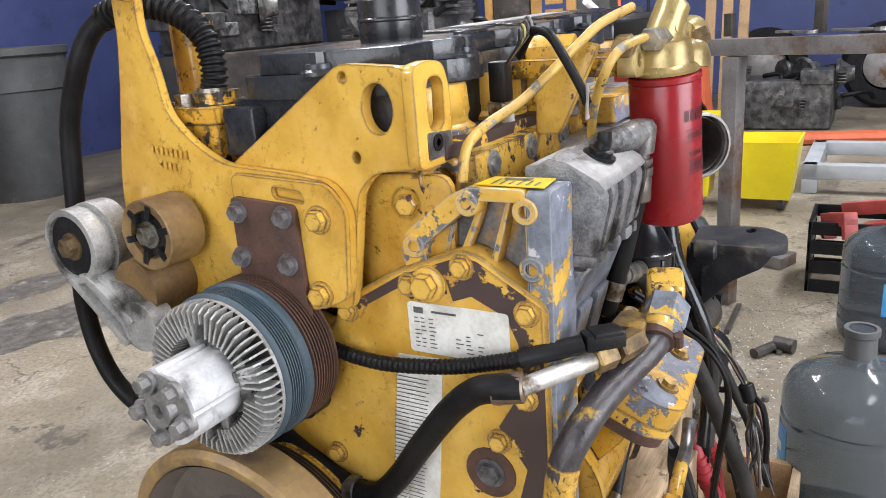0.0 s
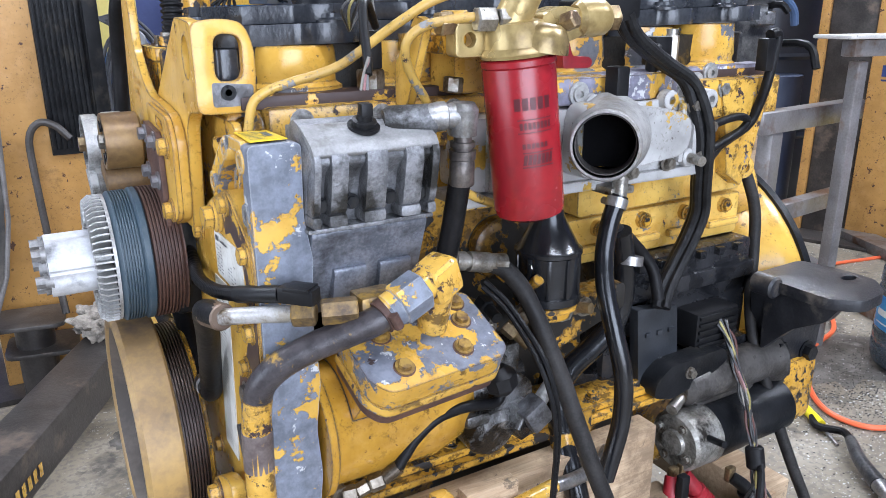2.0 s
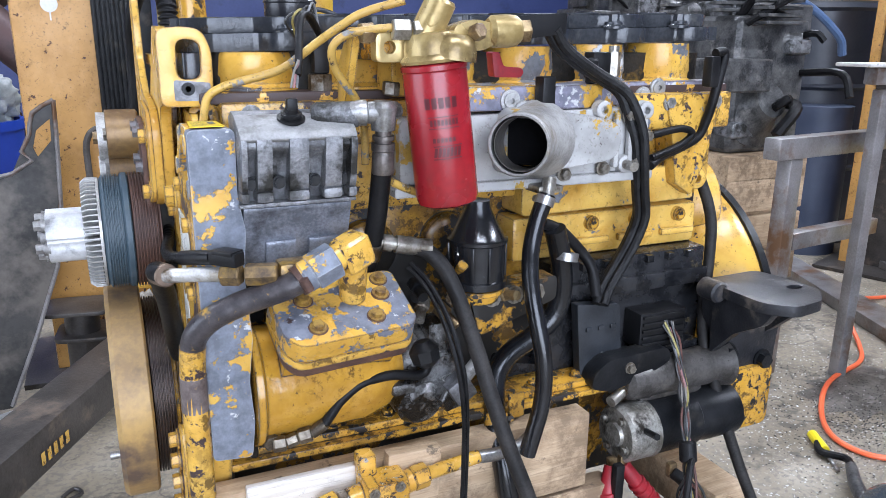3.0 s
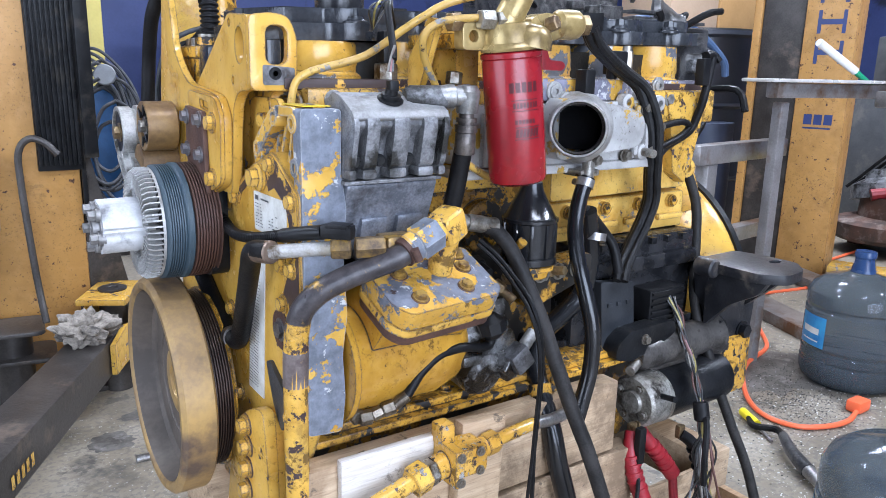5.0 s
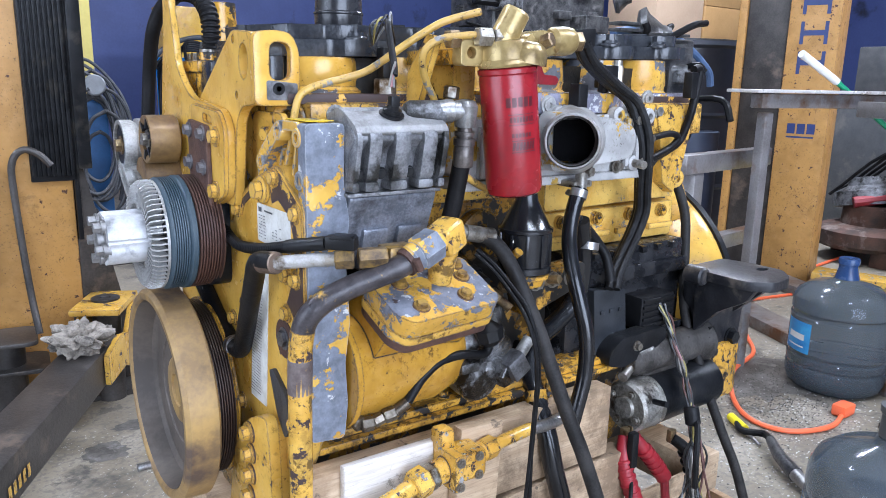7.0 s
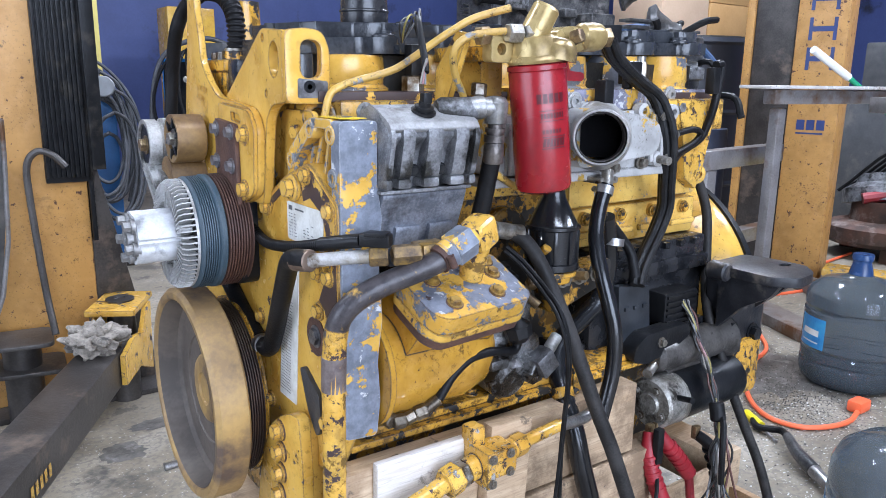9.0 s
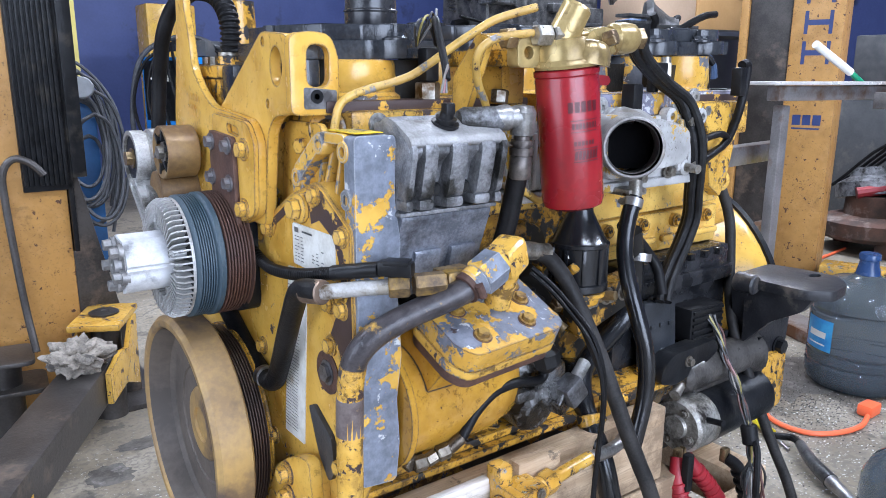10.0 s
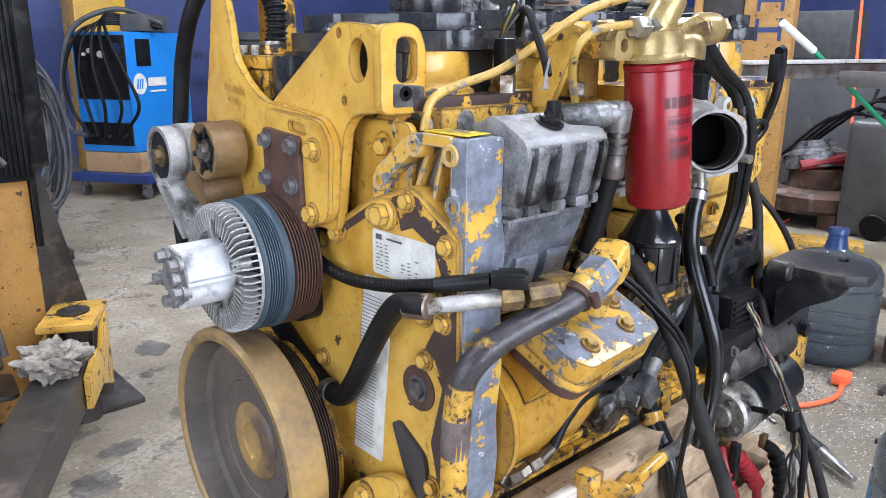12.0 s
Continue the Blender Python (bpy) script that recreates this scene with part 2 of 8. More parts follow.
BELT_BLUE = speckled("slate_blue_pulley", (0.036, 0.064, 0.086), (0.065, 0.09, 0.108), 0.5, 0.1, 12.0, 200.0, 0.2)
BELT_BROWN = speckled("brown_rusted_pulley", (0.105, 0.052, 0.037), (0.06, 0.033, 0.027), 0.55, 0.2, 14.0, 200.0, 0.3)
RED = speckled("red_filter_paint", (0.3, 0.012, 0.018), (0.22, 0.01, 0.015), 0.26, 0.0, 9.0, 120.0, 0.08, rvar=0.08, dirt=(0.13, 0.012, 0.014), dirt_at=0.66)
HOSE_DUSTY = speckled("dusty_black_hose", (0.013, 0.012, 0.0115), (0.034, 0.031, 0.029), 0.55, 0.0, 30.0, 300.0, 0.35, spec=0.2)
LOOM_TAPE = speckled("wrinkled_black_tape", (0.005, 0.005, 0.0055), (0.013, 0.013, 0.0135), 0.5, 0.0, 60.0, 140.0, 0.9, spec=0.3)
RED_RUB = speckled("red_rubber_grip", (0.3, 0.012, 0.02), (0.2, 0.01, 0.016), 0.5, 0.0, 30.0, 200.0, 0.2)
DAMP = speckled("dusty_yellow_damper", (0.42, 0.265, 0.09), (0.25, 0.16, 0.075), 0.46, 0.15, 7.0, 90.0, 0.25, dirt=(0.11, 0.075, 0.055), dirt_at=0.57)
DAMP_IN = speckled("dark_damper_web", (0.13, 0.105, 0.085), (0.075, 0.062, 0.052), 0.6, 0.1, 8.0, 90.0, 0.2)
PAPER = speckled("worn_paper_label", (0.72, 0.71, 0.66), (0.55, 0.53, 0.47), 0.6, 0.0, 30.0, 200.0, 0.05, dirt=(0.35, 0.28, 0.18), dirt_at=0.68)
INK = speckled("dark_ink", (0.06, 0.06, 0.06), (0.12, 0.12, 0.12), 0.6, 0.0, 60.0, 300.0, 0.05)
FILTER_INK = mat("dark_red_print", (0.07, 0.008, 0.012), 0.35)[0]
DECAL_Y = mat("bright_yellow_decal", (0.68, 0.48, 0.02), 0.35)[0]


# ---- mesh tools ----
def part(name, bm, material, parent=None, label="", smooth=35):
    """Links a bmesh in world coordinates as one mesh object under a thing or a part."""
    me = bpy.data.meshes.new(name)
    bmesh.ops.recalc_face_normals(bm, faces=bm.faces)
    bm.to_mesh(me)
    bm.free()
    me.materials.append(material)
    if smooth:
        me.shade_smooth()
        me.set_sharp_from_angle(angle=radians(smooth))
    ob = new(name, me)
    if parent is not None:
        ob.parent = parent
        if parent.type == 'EMPTY':
            ob.matrix_parent_inverse = Matrix.Translation(-parent.location)
    if label:
        ob["label"] = label
    return ob


def thing(name, at, label, category, group="", kind=""):
    e = new(name)
    e.empty_display_size = 0.05
    e.location = at
    return tagged(e, label, category, group, kind)


def solid(name, bm, material, label, category, group="", kind="", smooth=35):
    return tagged(part(name, bm, material, None, "", smooth), label, category, group, kind)


def B():
    return bmesh.new()


def bevel(bm, verts, width, seg=2):
    if width <= 0:
        return
    edges = list({e for v in verts for e in v.link_edges})
    bmesh.ops.bevel(bm, geom=edges, offset=width, offset_type='OFFSET', segments=seg, profile=0.6, affect='EDGES', clamp_overlap=True)


def box(bm, x0, x1, y0, y1, z0, z1, bev=0.004, m=None, seg=2):
    r = bmesh.ops.create_cube(bm, size=1.0)["verts"]
    mm = Matrix.Translation(((x0 + x1) / 2, (y0 + y1) / 2, (z0 + z1) / 2)) @ Matrix.Diagonal((x1 - x0, y1 - y0, z1 - z0, 1))
    bmesh.ops.transform(bm, matrix=(m @ mm) if m else mm, verts=r)
    bevel(bm, r, bev, seg)
    return bm


def frame_of(axis):
    a = Vector(axis).normalized()
    u = a.cross(Vector((0, 0, 1)) if abs(a.z) < 0.9 else Vector((1, 0, 0))).normalized()
    return a, u, a.cross(u)


def lathe(bm, at, axis, profile, seg=32, close=False):
    """Turns (distance along the axis, radius) pairs round the axis."""
    a, u, w = frame_of(axis)
    at = Vector(at)
    rings = []
    for d, r in profile:
        if r <= 1e-5:
            rings.append([bm.verts.new(at + a * d)])
        else:
            rings.append([bm.verts.new(at + a * d + (u * math.cos(2 * math.pi * i / seg) + w * math.sin(2 * math.pi * i / seg)) * r) for i in range(seg)])
    for p, q in zip(rings, rings[1:]):
        for i in range(seg):
            j = (i + 1) % seg
            if len(p) == 1 and len(q) == 1:
                continue
            if len(p) == 1:
                bm.faces.new((p[0], q[i], q[j]))
            elif len(q) == 1:
                bm.faces.new((p[i], p[j], q[0]))
            else:
                bm.faces.new((p[i], p[j], q[j], q[i]))
    for end in (rings[0], rings[-1]):
        if len(end) > 2 and not close:
            bm.faces.new(end)
    return bm


def cyl(bm, p0, p1, r, r2=None, seg=24, bev=0.0):
    p0, p1 = Vector(p0), Vector(p1)
    h = (p1 - p0).length
    r2 = r if r2 is None else r2
    b = min(bev, h * 0.4, r * 0.4)
    prof = [(0, r - b), (b, r), (h - b, r2), (h, r2 - b)] if b > 0 else [(0, r), (h, r2)]
    return lathe(bm, p0, p1 - p0, prof, seg)


def smooth_path(points, n):
    pts = [Vector(p) for p in points]
    pts = [pts[0] * 2 - pts[1]] + pts + [pts[-1] * 2 - pts[-2]]
    out = []
    for i in range(1, len(pts) - 2):
        a, b, c, d = pts[i - 1:i + 3]
        for k in range(n):
            t = k / n
            out.append(0.5 * ((2 * b) + (c - a) * t + (2 * a - 5 * b + 4 * c - d) * t * t + (3 * b - a - 3 * c + d) * t ** 3))
    out.append(pts[-2])
    return out


def tube(bm, points, r, seg=12, n=6, rib=0.0, smooth=True):
    """A round hose or pipe along points; rib: height of corrugation."""
    path = smooth_path(points, n) if smooth else [Vector(p) for p in points]
    if rib:
        fine = []
        for p, q in zip(path, path[1:]):
            k = max(2, int((q - p).length / 0.0022))
            fine += [p.lerp(q, i / k) for i in range(k)]
        path = fine + [path[-1]]
    up, rings = None, []
    for i, p in enumerate(path):
        d = (path[min(i + 1, len(path) - 1)] - path[max(i - 1, 0)]).normalized()
        if up is None:
            up = frame_of(d)[1]
        up = (up - d * up.dot(d)).normalized()
        w = d.cross(up)
        rr = r[0] + (r[1] - r[0]) * i / (len(path) - 1) if isinstance(r, tuple) else r
        if rib and (i // 2) % 2:
            rr -= rib
        rings.append([bm.verts.new(p + (up * math.cos(2 * math.pi * k / seg) + w * math.sin(2 * math.pi * k / seg)) * rr) for k in range(seg)])
    for a, b in zip(rings, rings[1:]):
        for k in range(seg):
            j = (k + 1) % seg
            bm.faces.new((a[k], a[j], b[j], b[k]))
    bm.faces.new(rings[0])
    bm.faces.new(rings[-1])
    return bm


AXES = {'x': ((0, 1, 0), (0, 0, 1), (1, 0, 0)), 'y': ((1, 0, 0), (0, 0, 1), (0, 1, 0)), 'z': ((1, 0, 0), (0, 1, 0), (0, 0, 1))}


def prism(bm, outline, axis, a, b, holes=(), bev=0.0, m=None):
    """A plate: an outline, with holes, in the plane across the axis, from a to b along it."""
    u, v, w = (Vector(k) for k in AXES[axis])
    edges, verts = [], []
    for loop in (outline, *holes):
        vs = [bm.verts.new(u * p[0] + v * p[1] + w * a) for p in loop]
        verts += vs
        edges += [bm.edges.new((vs[i], vs[(i + 1) % len(vs)])) for i in range(len(vs))]
    f = bmesh.ops.triangle_fill(bm, use_beauty=True, use_dissolve=False, edges=edges)
    faces = [g for g in f["geom"] if isinstance(g, bmesh.types.BMFace)]
    ext = bmesh.ops.extrude_face_region(bm, geom=faces)
    top = [g for g in ext["geom"] if isinstance(g, bmesh.types.BMVert)]
    bmesh.ops.translate(bm, verts=top, vec=w * (b - a))
    allv = verts + top
    if bev:
        es = [e for e in {e for q in allv for e in q.link_edges} if len(e.link_faces) == 2 and e.calc_face_angle(0) > 0.6]
        bmesh.ops.bevel(bm, geom=es, offset=bev, offset_type='OFFSET', segments=2, profile=0.6, affect='EDGES', clamp_overlap=True)
    if m:
        bmesh.ops.transform(bm, matrix=m, verts=list(bm.verts))
    return bm


def ring2d(cx, cy, rx, ry=None, n=20):
    ry = rx if ry is None else ry
    return [(cx + rx * math.cos(2 * math.pi * i / n), cy + ry * math.sin(2 * math.pi * i / n)) for i in range(n)]


def rounded(poly, r, n=4):
    """Rounds the corners of a 2D outline."""
    out, k = [], len(poly)
    for i in range(k):
        p, c, q = (Vector((*poly[j % k], 0)) for j in (i - 1, i, i + 1))
        rr = min(r, (p - c).length * 0.45, (q - c).length * 0.45)
        a, b = c + (p - c).normalized() * rr, c + (q - c).normalized() * rr
        for s in range(n + 1):
            t = s / n
            w = a * (1 - t) ** 2 + c * 2 * t * (1 - t) + b * t * t
            out.append((w.x, w.y))
    return out


def hexbolt(bm, at, axis, r=0.009, h=0.008, washer=True):
    a = Vector(axis).normalized()
    at = Vector(at)
    if washer:
        cyl(bm, at, at + a * 0.0025, r * 1.35, seg=16)
    cyl(bm, at + a * (0.002 if washer else 0), at + a * h, r, r * 0.96, seg=6)
    return bm


def hexnut(bm, p0, p1, r):
    return cyl(bm, p0, p1, r, seg=6, bev=0.002)


def clamp(bm, at, axis, r, w=0.012):
    a, u, v = frame_of(axis)
    at = Vector(at)
    cyl(bm, at - a * w / 2, at + a * w / 2, r, seg=20)
    cyl(bm, at + u * (r + 0.003) - v * 0.009, at + u * (r + 0.003) + v * 0.009, 0.0055, seg=10)
    return bm


def bars(name, material, parent, rects, at, right, up, lift=0.0006):
    """Unreadable print: thin plain bars, given as (x0, y0, x1, y1) on a plane."""
    bm = B()
    at, right, up = Vector(at), Vector(right).normalized(), Vector(up).normalized()
    nrm = right.cross(up) * lift
    for x0, y0, x1, y1 in rects:
        bm.faces.new([bm.verts.new(at + right * x + up * y + nrm) for x, y in ((x0, y0), (x1, y0), (x1, y1), (x0, y1))])
    return tagged(part(name, bm, material, parent, smooth=0), "unreadable printed lines", kind="stuff")


# ---- the engine ----
engine = thing("diesel_engine", (0.5, 0.03, 0.33), "worn yellow diesel engine with flaking paint on a crate", "engine")


def E(name, bm, material, label="", parent=None, smooth=35):
    return part(name, bm, material, parent or engine, label, smooth)


def bolts(name, points, axis, r, h, material, parent, washer=True):
    """Bolts that share one mesh, each a part of its own."""
    bb = B()
    hexbolt(bb, (0, 0, 0), axis, r, h, washer)
    first_ = part(name, bb, material, parent)
    for k, p in enumerate(points):
        o = first_ if k == 0 else new(name, first_.data)
        if k:
            o.parent, o.matrix_parent_inverse = first_.parent, first_.matrix_parent_inverse
        o.location = p


CY = 0.03                                        # crankshaft's line

# block and head
b = B()
prism(b, [(-0.19, 0.62), (0.25, 0.62), (0.25, 1.0), (-0.155, 1.0), (-0.155, 0.85), (-0.19, 0.80)], 'x', 0.05, 1.0, bev=0.008)
for i in range(6):
    lathe(b, (0.14 + i * 0.15, -0.172, 0.915), (0, -1, 0), [(-0.03, 0.05), (0.004, 0.05), (0.01, 0.042), (0.012, 0.0)], 28)
# oily grime plus recess shade, both mixed into the dark browns
BLOCK_PAINT = chipped("grimy_shaded_enamel", chip=0.74, brown=0.475, pale=0.8, scale=5.0, grime=0.5, offset=231.0, dark=(0.011, 0.009, 0.007), rough=0.22, paint=(0.46, 0.24, 0.03), deep=(0.25, 0.12, 0.015))
E("engine_block", b, BLOCK_PAINT, "oily yellow cast engine block")
b = B()
box(b, 0.03, 0.985, -0.2, 0.23, 0.99, 1.165, 0.008)
box(b, 0.06, 0.98, -0.245, -0.19, 1.10, 1.165, 0.006)
head = E("cylinder_head", b, YEL_CHIP, "yellow cylinder head with brown flaked patches")
bolts("head_plug", [(0.1 + i * 0.105, -0.245, 1.148) for i in range(9)], (0, -1, 0), 0.011, 0.006, ALU_LT, head)
b = B()
box(b, 0.035, 0.985, -0.225, 0.2, 1.162, 1.178, 0.003)
E("rocker_gasket_rail", b, chipped("brown_rail_enamel", chip=0.62, brown=0.43, scale=9.0, offset=33.0), "purplish brown metal rail with yellow rests")
# valve cover base with round bolt towers
b = B()
outline = [(0.055, -0.17), (0.97, -0.17), (0.97, 0.032), (0.055, 0.032)]
prism(b, rounded(outline, 0.03), 'z', 1.176, 1.233)
TOWER = chipped("yellow_base_enamel", chip=0.535, brown=0.70, pale=0.6, scale=6.0, grime=0.68, grey=(0.13, 0.135, 0.15), offset=41.0)
# black also paints the shade in the gaps between the towers
vbase = E("valve_cover_base", b, GRIME_SHADE, "grimy black valve cover base, shade of the tower gaps in its colour")
for i in range(6):
    b = B()
    lathe(b, (0.125 + i * 0.152, -0.135, 1.176), (0, 0, 1), [(0, 0.070), (0.006, 0.070), (0.01, 0.064), (0.012, 0.062), (0.02, 0.062), (0.024, 0.064), (0.052, 0.062), (0.0565 + 0.0036 * i, 0.060)], 32)
    E("round_tower", b, TOWER, "yellow and grey round tower", vbase)
# black valve cover with scalloped edge
edge = []
n = 120
for i in range(n):
    x = 0.045 + 0.95 * i / (n - 1)
    edge.append((x, -0.178 - 0.022 * max(0.0, math.cos((x - 0.17) / 0.152 * 2 * math.pi)) ** 0.6))
edge += [(0.995, 0.045), (0.045, 0.045), (0.015, 0.02), (0.012, -0.10), (0.02, -0.15)]
def tilted(bm):
    """The cover's plane rises to the rear of the engine."""
    for v in bm.verts:
        v.co.z += -0.0185 + 0.026 * (v.co.x - 0.05)
    return bm


b = B()
prism(b, rounded(edge, 0.004, 1), 'z', 1.25, 1.275, bev=0.004)
inner = [(x, y + 0.014) for x, y in edge[2:n - 2:2]] + [(0.975, 0.031), (0.05, 0.031), (0.03, 0.01), (0.03, -0.10)]
prism(b, inner, 'z', 1.275, 1.298, bev=0.008)
for i in range(5):
    prism(b, rounded([(0.285 + i * 0.132, -0.128), (0.385 + i * 0.132, -0.122), (0.385 + i * 0.132, -0.03), (0.285 + i * 0.132, -0.025)], 0.012), 'z', 1.2975, 1.301, bev=0.0015)
    box(b, 0.215 + i * 0.152, 0.275 + i * 0.152, -0.162, -0.142, 1.2965, 1.302, 0.003)
cover = E("valve_cover", tilted(b), COVER, "dusty black valve cover with bolted scalloped rim")
for i in range(7):
    x, y = (0.17 + i * 0.1455, -0.178) if i < 6 else (0.026, -0.078)
    b = B()
    lathe(b, (x, y, 1.274), (0, 0, 1), [(0, 0.021), (0.004, 0.021), (0.007, 0.016), (0.012, 0.015), (0.013, 0.009), (0.013, 0.0)], 20)
    hexbolt(b, (x, y, 1.286), (0, 0, 1), 0.0095, 0.012, False)
    E("cover_bolt", tilted(b), COVER, "", cover)
b = B()
prism(b, [(0.36, -0.10), (0.76, -0.09), (0.76, -0.035), (0.36, -0.045)], 'z', 1.3015, 1.3028)
E("warning_decal", tilted(b), speckled("faded_decal", (0.28, 0.28, 0.28), (0.12, 0.12, 0.12), 0.5, 0, 60, 200, 0.05), "faded grey decal strip", cover)
# oil filler cap
b = B()
lathe(b, (0.205, -0.058, 1.281), (0, 0, 1), [(0, 0.040), (0.004, 0.040), (0.006, 0.041), (0.024, 0.041), (0.026, 0.0425), (0.028, 0.0425), (0.03, 0.0405), (0.05, 0.0395), (0.053, 0.037), (0.053, 0.026), (0.05, 0.024), (0.05, 0)], 32)
E("oil_filler_cap", b, speckled("glossy_black_cap", (0.015, 0.015, 0.017), (0.03, 0.03, 0.032), 0.25, 0, 20, 200, 0.1), "glossy black oil filler cap")

# front: gear cover
b = B()
prism(b, rounded([(-0.07, 0.965), (-0.10, 1.01), (-0.176, 1.052), (-0.252, 1.079), (-0.27, 1.076), (-0.345, 1.03), (-0.345, 0.70), (-0.30, 0.62), (-0.05, 0.575), (0.2, 0.6), (0.24, 0.75), (0.22, 0.98), (0.05, 1.0)], 0.012), 'x', 0.0, 0.03, bev=0.005)
gear_cover = E("gear_cover", b, chipped("yellow_cover_enamel", chip=0.8, brown=0.635, scale=7.0, grime=0.72, offset=53.0, wear=0.012), "yellow gear cover plate with brown flaked edges")
bolts("cover_screw", [(0.0, y, z) for y, z in ((-0.102, 0.994), (-0.188, 1.035), (-0.253, 1.061), (-0.323, 1.019), (-0.318, 0.925), (-0.284, 0.925), (-0.285, 0.868), (-0.30, 0.70), (-0.09, 0.66), (-0.06, 0.80))], (-1, 0, 0), 0.0105, 0.010, YEL, gear_cover)
b = B()
lathe(b, (0.0, -0.213, 1.039), (-1, 0, 0), [(0, 0.02), (0.006, 0.02), (0.008, 0.017)], 20)
hexbolt(b, (-0.008, -0.213, 1.039), (-1, 0, 0), 0.014, 0.012, False)
E("large_screw", b, YEL, "", gear_cover)
b = B()
prism(b, rounded([(-0.224, 0.762), (-0.236, 0.768), (-0.288, 0.738), (-0.295, 0.69), (-0.278, 0.668), (-0.25, 0.70)], 0.01), 'x', -0.007, 0.0, bev=0.002)
E("dark_cover_plate", b, speckled("slate_grey_plate", (0.035, 0.037, 0.042), (0.055, 0.056, 0.06), 0.45, 0.2, 20.0), "small slate grey cover plate", gear_cover)
b = B()
hexbolt(b, (0.0, -0.272, 0.826), (-1, 0, 0), 0.013, 0.008)
E("plate_bolt", b, GREASE_BARE, "", gear_cover)
b = B()
lathe(b, (0.0005, -0.272, 0.826), (-1, 0, 0), [(0, 0.030), (0.002, 0.030), (0.002, 0)], 24)
E("bare_patch", b, RUST, "brown bare metal round a plug", gear_cover)
b = B()
outer = [(-0.10, 1.0), (-0.176, 1.044), (-0.252, 1.072), (-0.27, 1.068), (-0.339, 1.026), (-0.339, 0.70)]
inner_ = [(-0.31, 0.70), (-0.295, 0.76), (-0.316, 0.84), (-0.285, 0.885), (-0.318, 0.94), (-0.312, 0.985), (-0.30, 1.012), (-0.262, 1.03), (-0.24, 1.022), (-0.232, 1.05), (-0.20, 1.045), (-0.165, 1.025), (-0.13, 1.005), (-0.118, 0.985)]
prism(b, outer + inner_, 'x', -0.0009, 0.0002)
E("bare_border", b, chipped("flaked_border", chip=0.8, brown=0.43, scale=7.0, grime=0.74, offset=207.0, dark=(0.055, 0.032, 0.028)), "", gear_cover)
# labels
b = B()
prism(b, rounded([(-0.183, 1.016), (-0.303, 1.016), (-0.303, 0.958), (-0.183, 0.958)], 0.005), 'x', -0.0012, 0.001)
lab = E("paper_label", b, PAPER, "worn white printed label with torn corner", gear_cover)
random.seed(4)
rects = [(0.008, 0.046, 0.02, 0.053), (0.03, 0.048, 0.06, 0.0505)]
for k in range(8):
    y = 0.040 - k * 0.0047
    for x0_ in (0.008, 0.016, 0.026, 0.058, 0.07, 0.084):
        if random.random() < 0.75:
            rects.append((x0_, y, x0_ + 0.004 + random.random() * 0.005, y + 0.0013))
bars("print", INK, lab, rects, (-0.0014, -0.183, 0.958), (0, -1, 0), (0, 0, 1), 0.0008)
b = B()
prism(b, rounded([(-0.164, 0.951), (-0.222, 0.953), (-0.194, 0.687), (-0.130, 0.687)], 0.003), 'x', -0.0012, 0.001)
lab = E("tall_paper_label", b, PAPER, "tall white printed label", gear_cover)
rects = []
for k in range(44):
    z = 0.012 + k * 0.0052
    s = -0.032 * (1 - (z / 0.258))
    rects.append((0.006 + s, z, 0.022 + s + random.random() * 0.004, z + 0.0011))
    rects.append((0.027 + s, z, 0.044 + s + random.random() * 0.005, z + 0.0011))
rects += [(0.006, 0.246, 0.03, 0.250)]
rects = [(x0_ - 0.004, y0_, x1_ - 0.002, y1_) for x0_, y0_, x1_, y1_ in rects]
bars("print", INK, lab, rects, (-0.0014, -0.160, 0.688), (0, -1, 0), (0, 0, 1), 0.0008)

# gear housing flange behind the cover: thick grey and yellow edge, open ribbed pocket on top
b = B()
prism(b, rounded([(-0.345, 0.69), (-0.18, 0.66), (-0.18, 1.06), (-0.20, 1.10), (-0.272, 1.14), (-0.345, 1.138)], 0.01), 'x', 0.034, 0.058, bev=0.005)
prism(b, rounded([(0.003, 0.69), (0.056, 0.685), (0.062, 0.74), (0.058, 0.80), (0.066, 0.86), (0.060, 0.95), (0.066, 1.01), (0.058, 1.06), (0.060, 1.142), (0.002, 1.142)], 0.008), 'y', -0.350, -0.326, bev=0.006)
housing = E("gear_housing", b, GREY_YEL, "grey primed gear housing edge with rests of yellow paint")
b = B()
box(b, 0.058, 0.07, -0.315, -0.18, 0.66, 1.03, 0.004)
# web behind the flange, its recess shade put into the colour
E("housing_web", b, GRIME_SHADE, "", housing)
RIM = chipped("pocket_rim_enamel", chip=0.56, brown=0.66, scale=20.0, offset=151.0, grey=(0.15, 0.155, 0.17), worn=(0.34, 0.33, 0.3))
b = B()
prism(b, rounded([(-0.325, 1.143), (-0.262, 1.143), (-0.245, 1.136), (-0.186, 1.092), (-0.179, 1.07), (-0.19, 1.03), (-0.325, 1.0)], 0.008), 'x', 0.003, 0.0335, holes=[rounded([(-0.3235, 1.130), (-0.272, 1.130), (-0.208, 1.080), (-0.212, 1.045), (-0.3235, 1.02)], 0.006)], bev=0.003)
E("pocket_rim", b, RIM, "", housing)
b = B()
prism(b, [(-0.2, 1.02), (-0.326, 1.01), (-0.326, 1.135), (-0.27, 1.135), (-0.2, 1.085)], 'x', 0.030, 0.0338)
E("pocket_floor", b, speckled("dirty_dark_casting", (0.2, 0.2, 0.21), (0.09, 0.088, 0.085), 0.5, 0.3, 20.0, 240.0, 0.6, dirt=(0.45, 0.26, 0.04), dirt_at=0.57), "", housing)
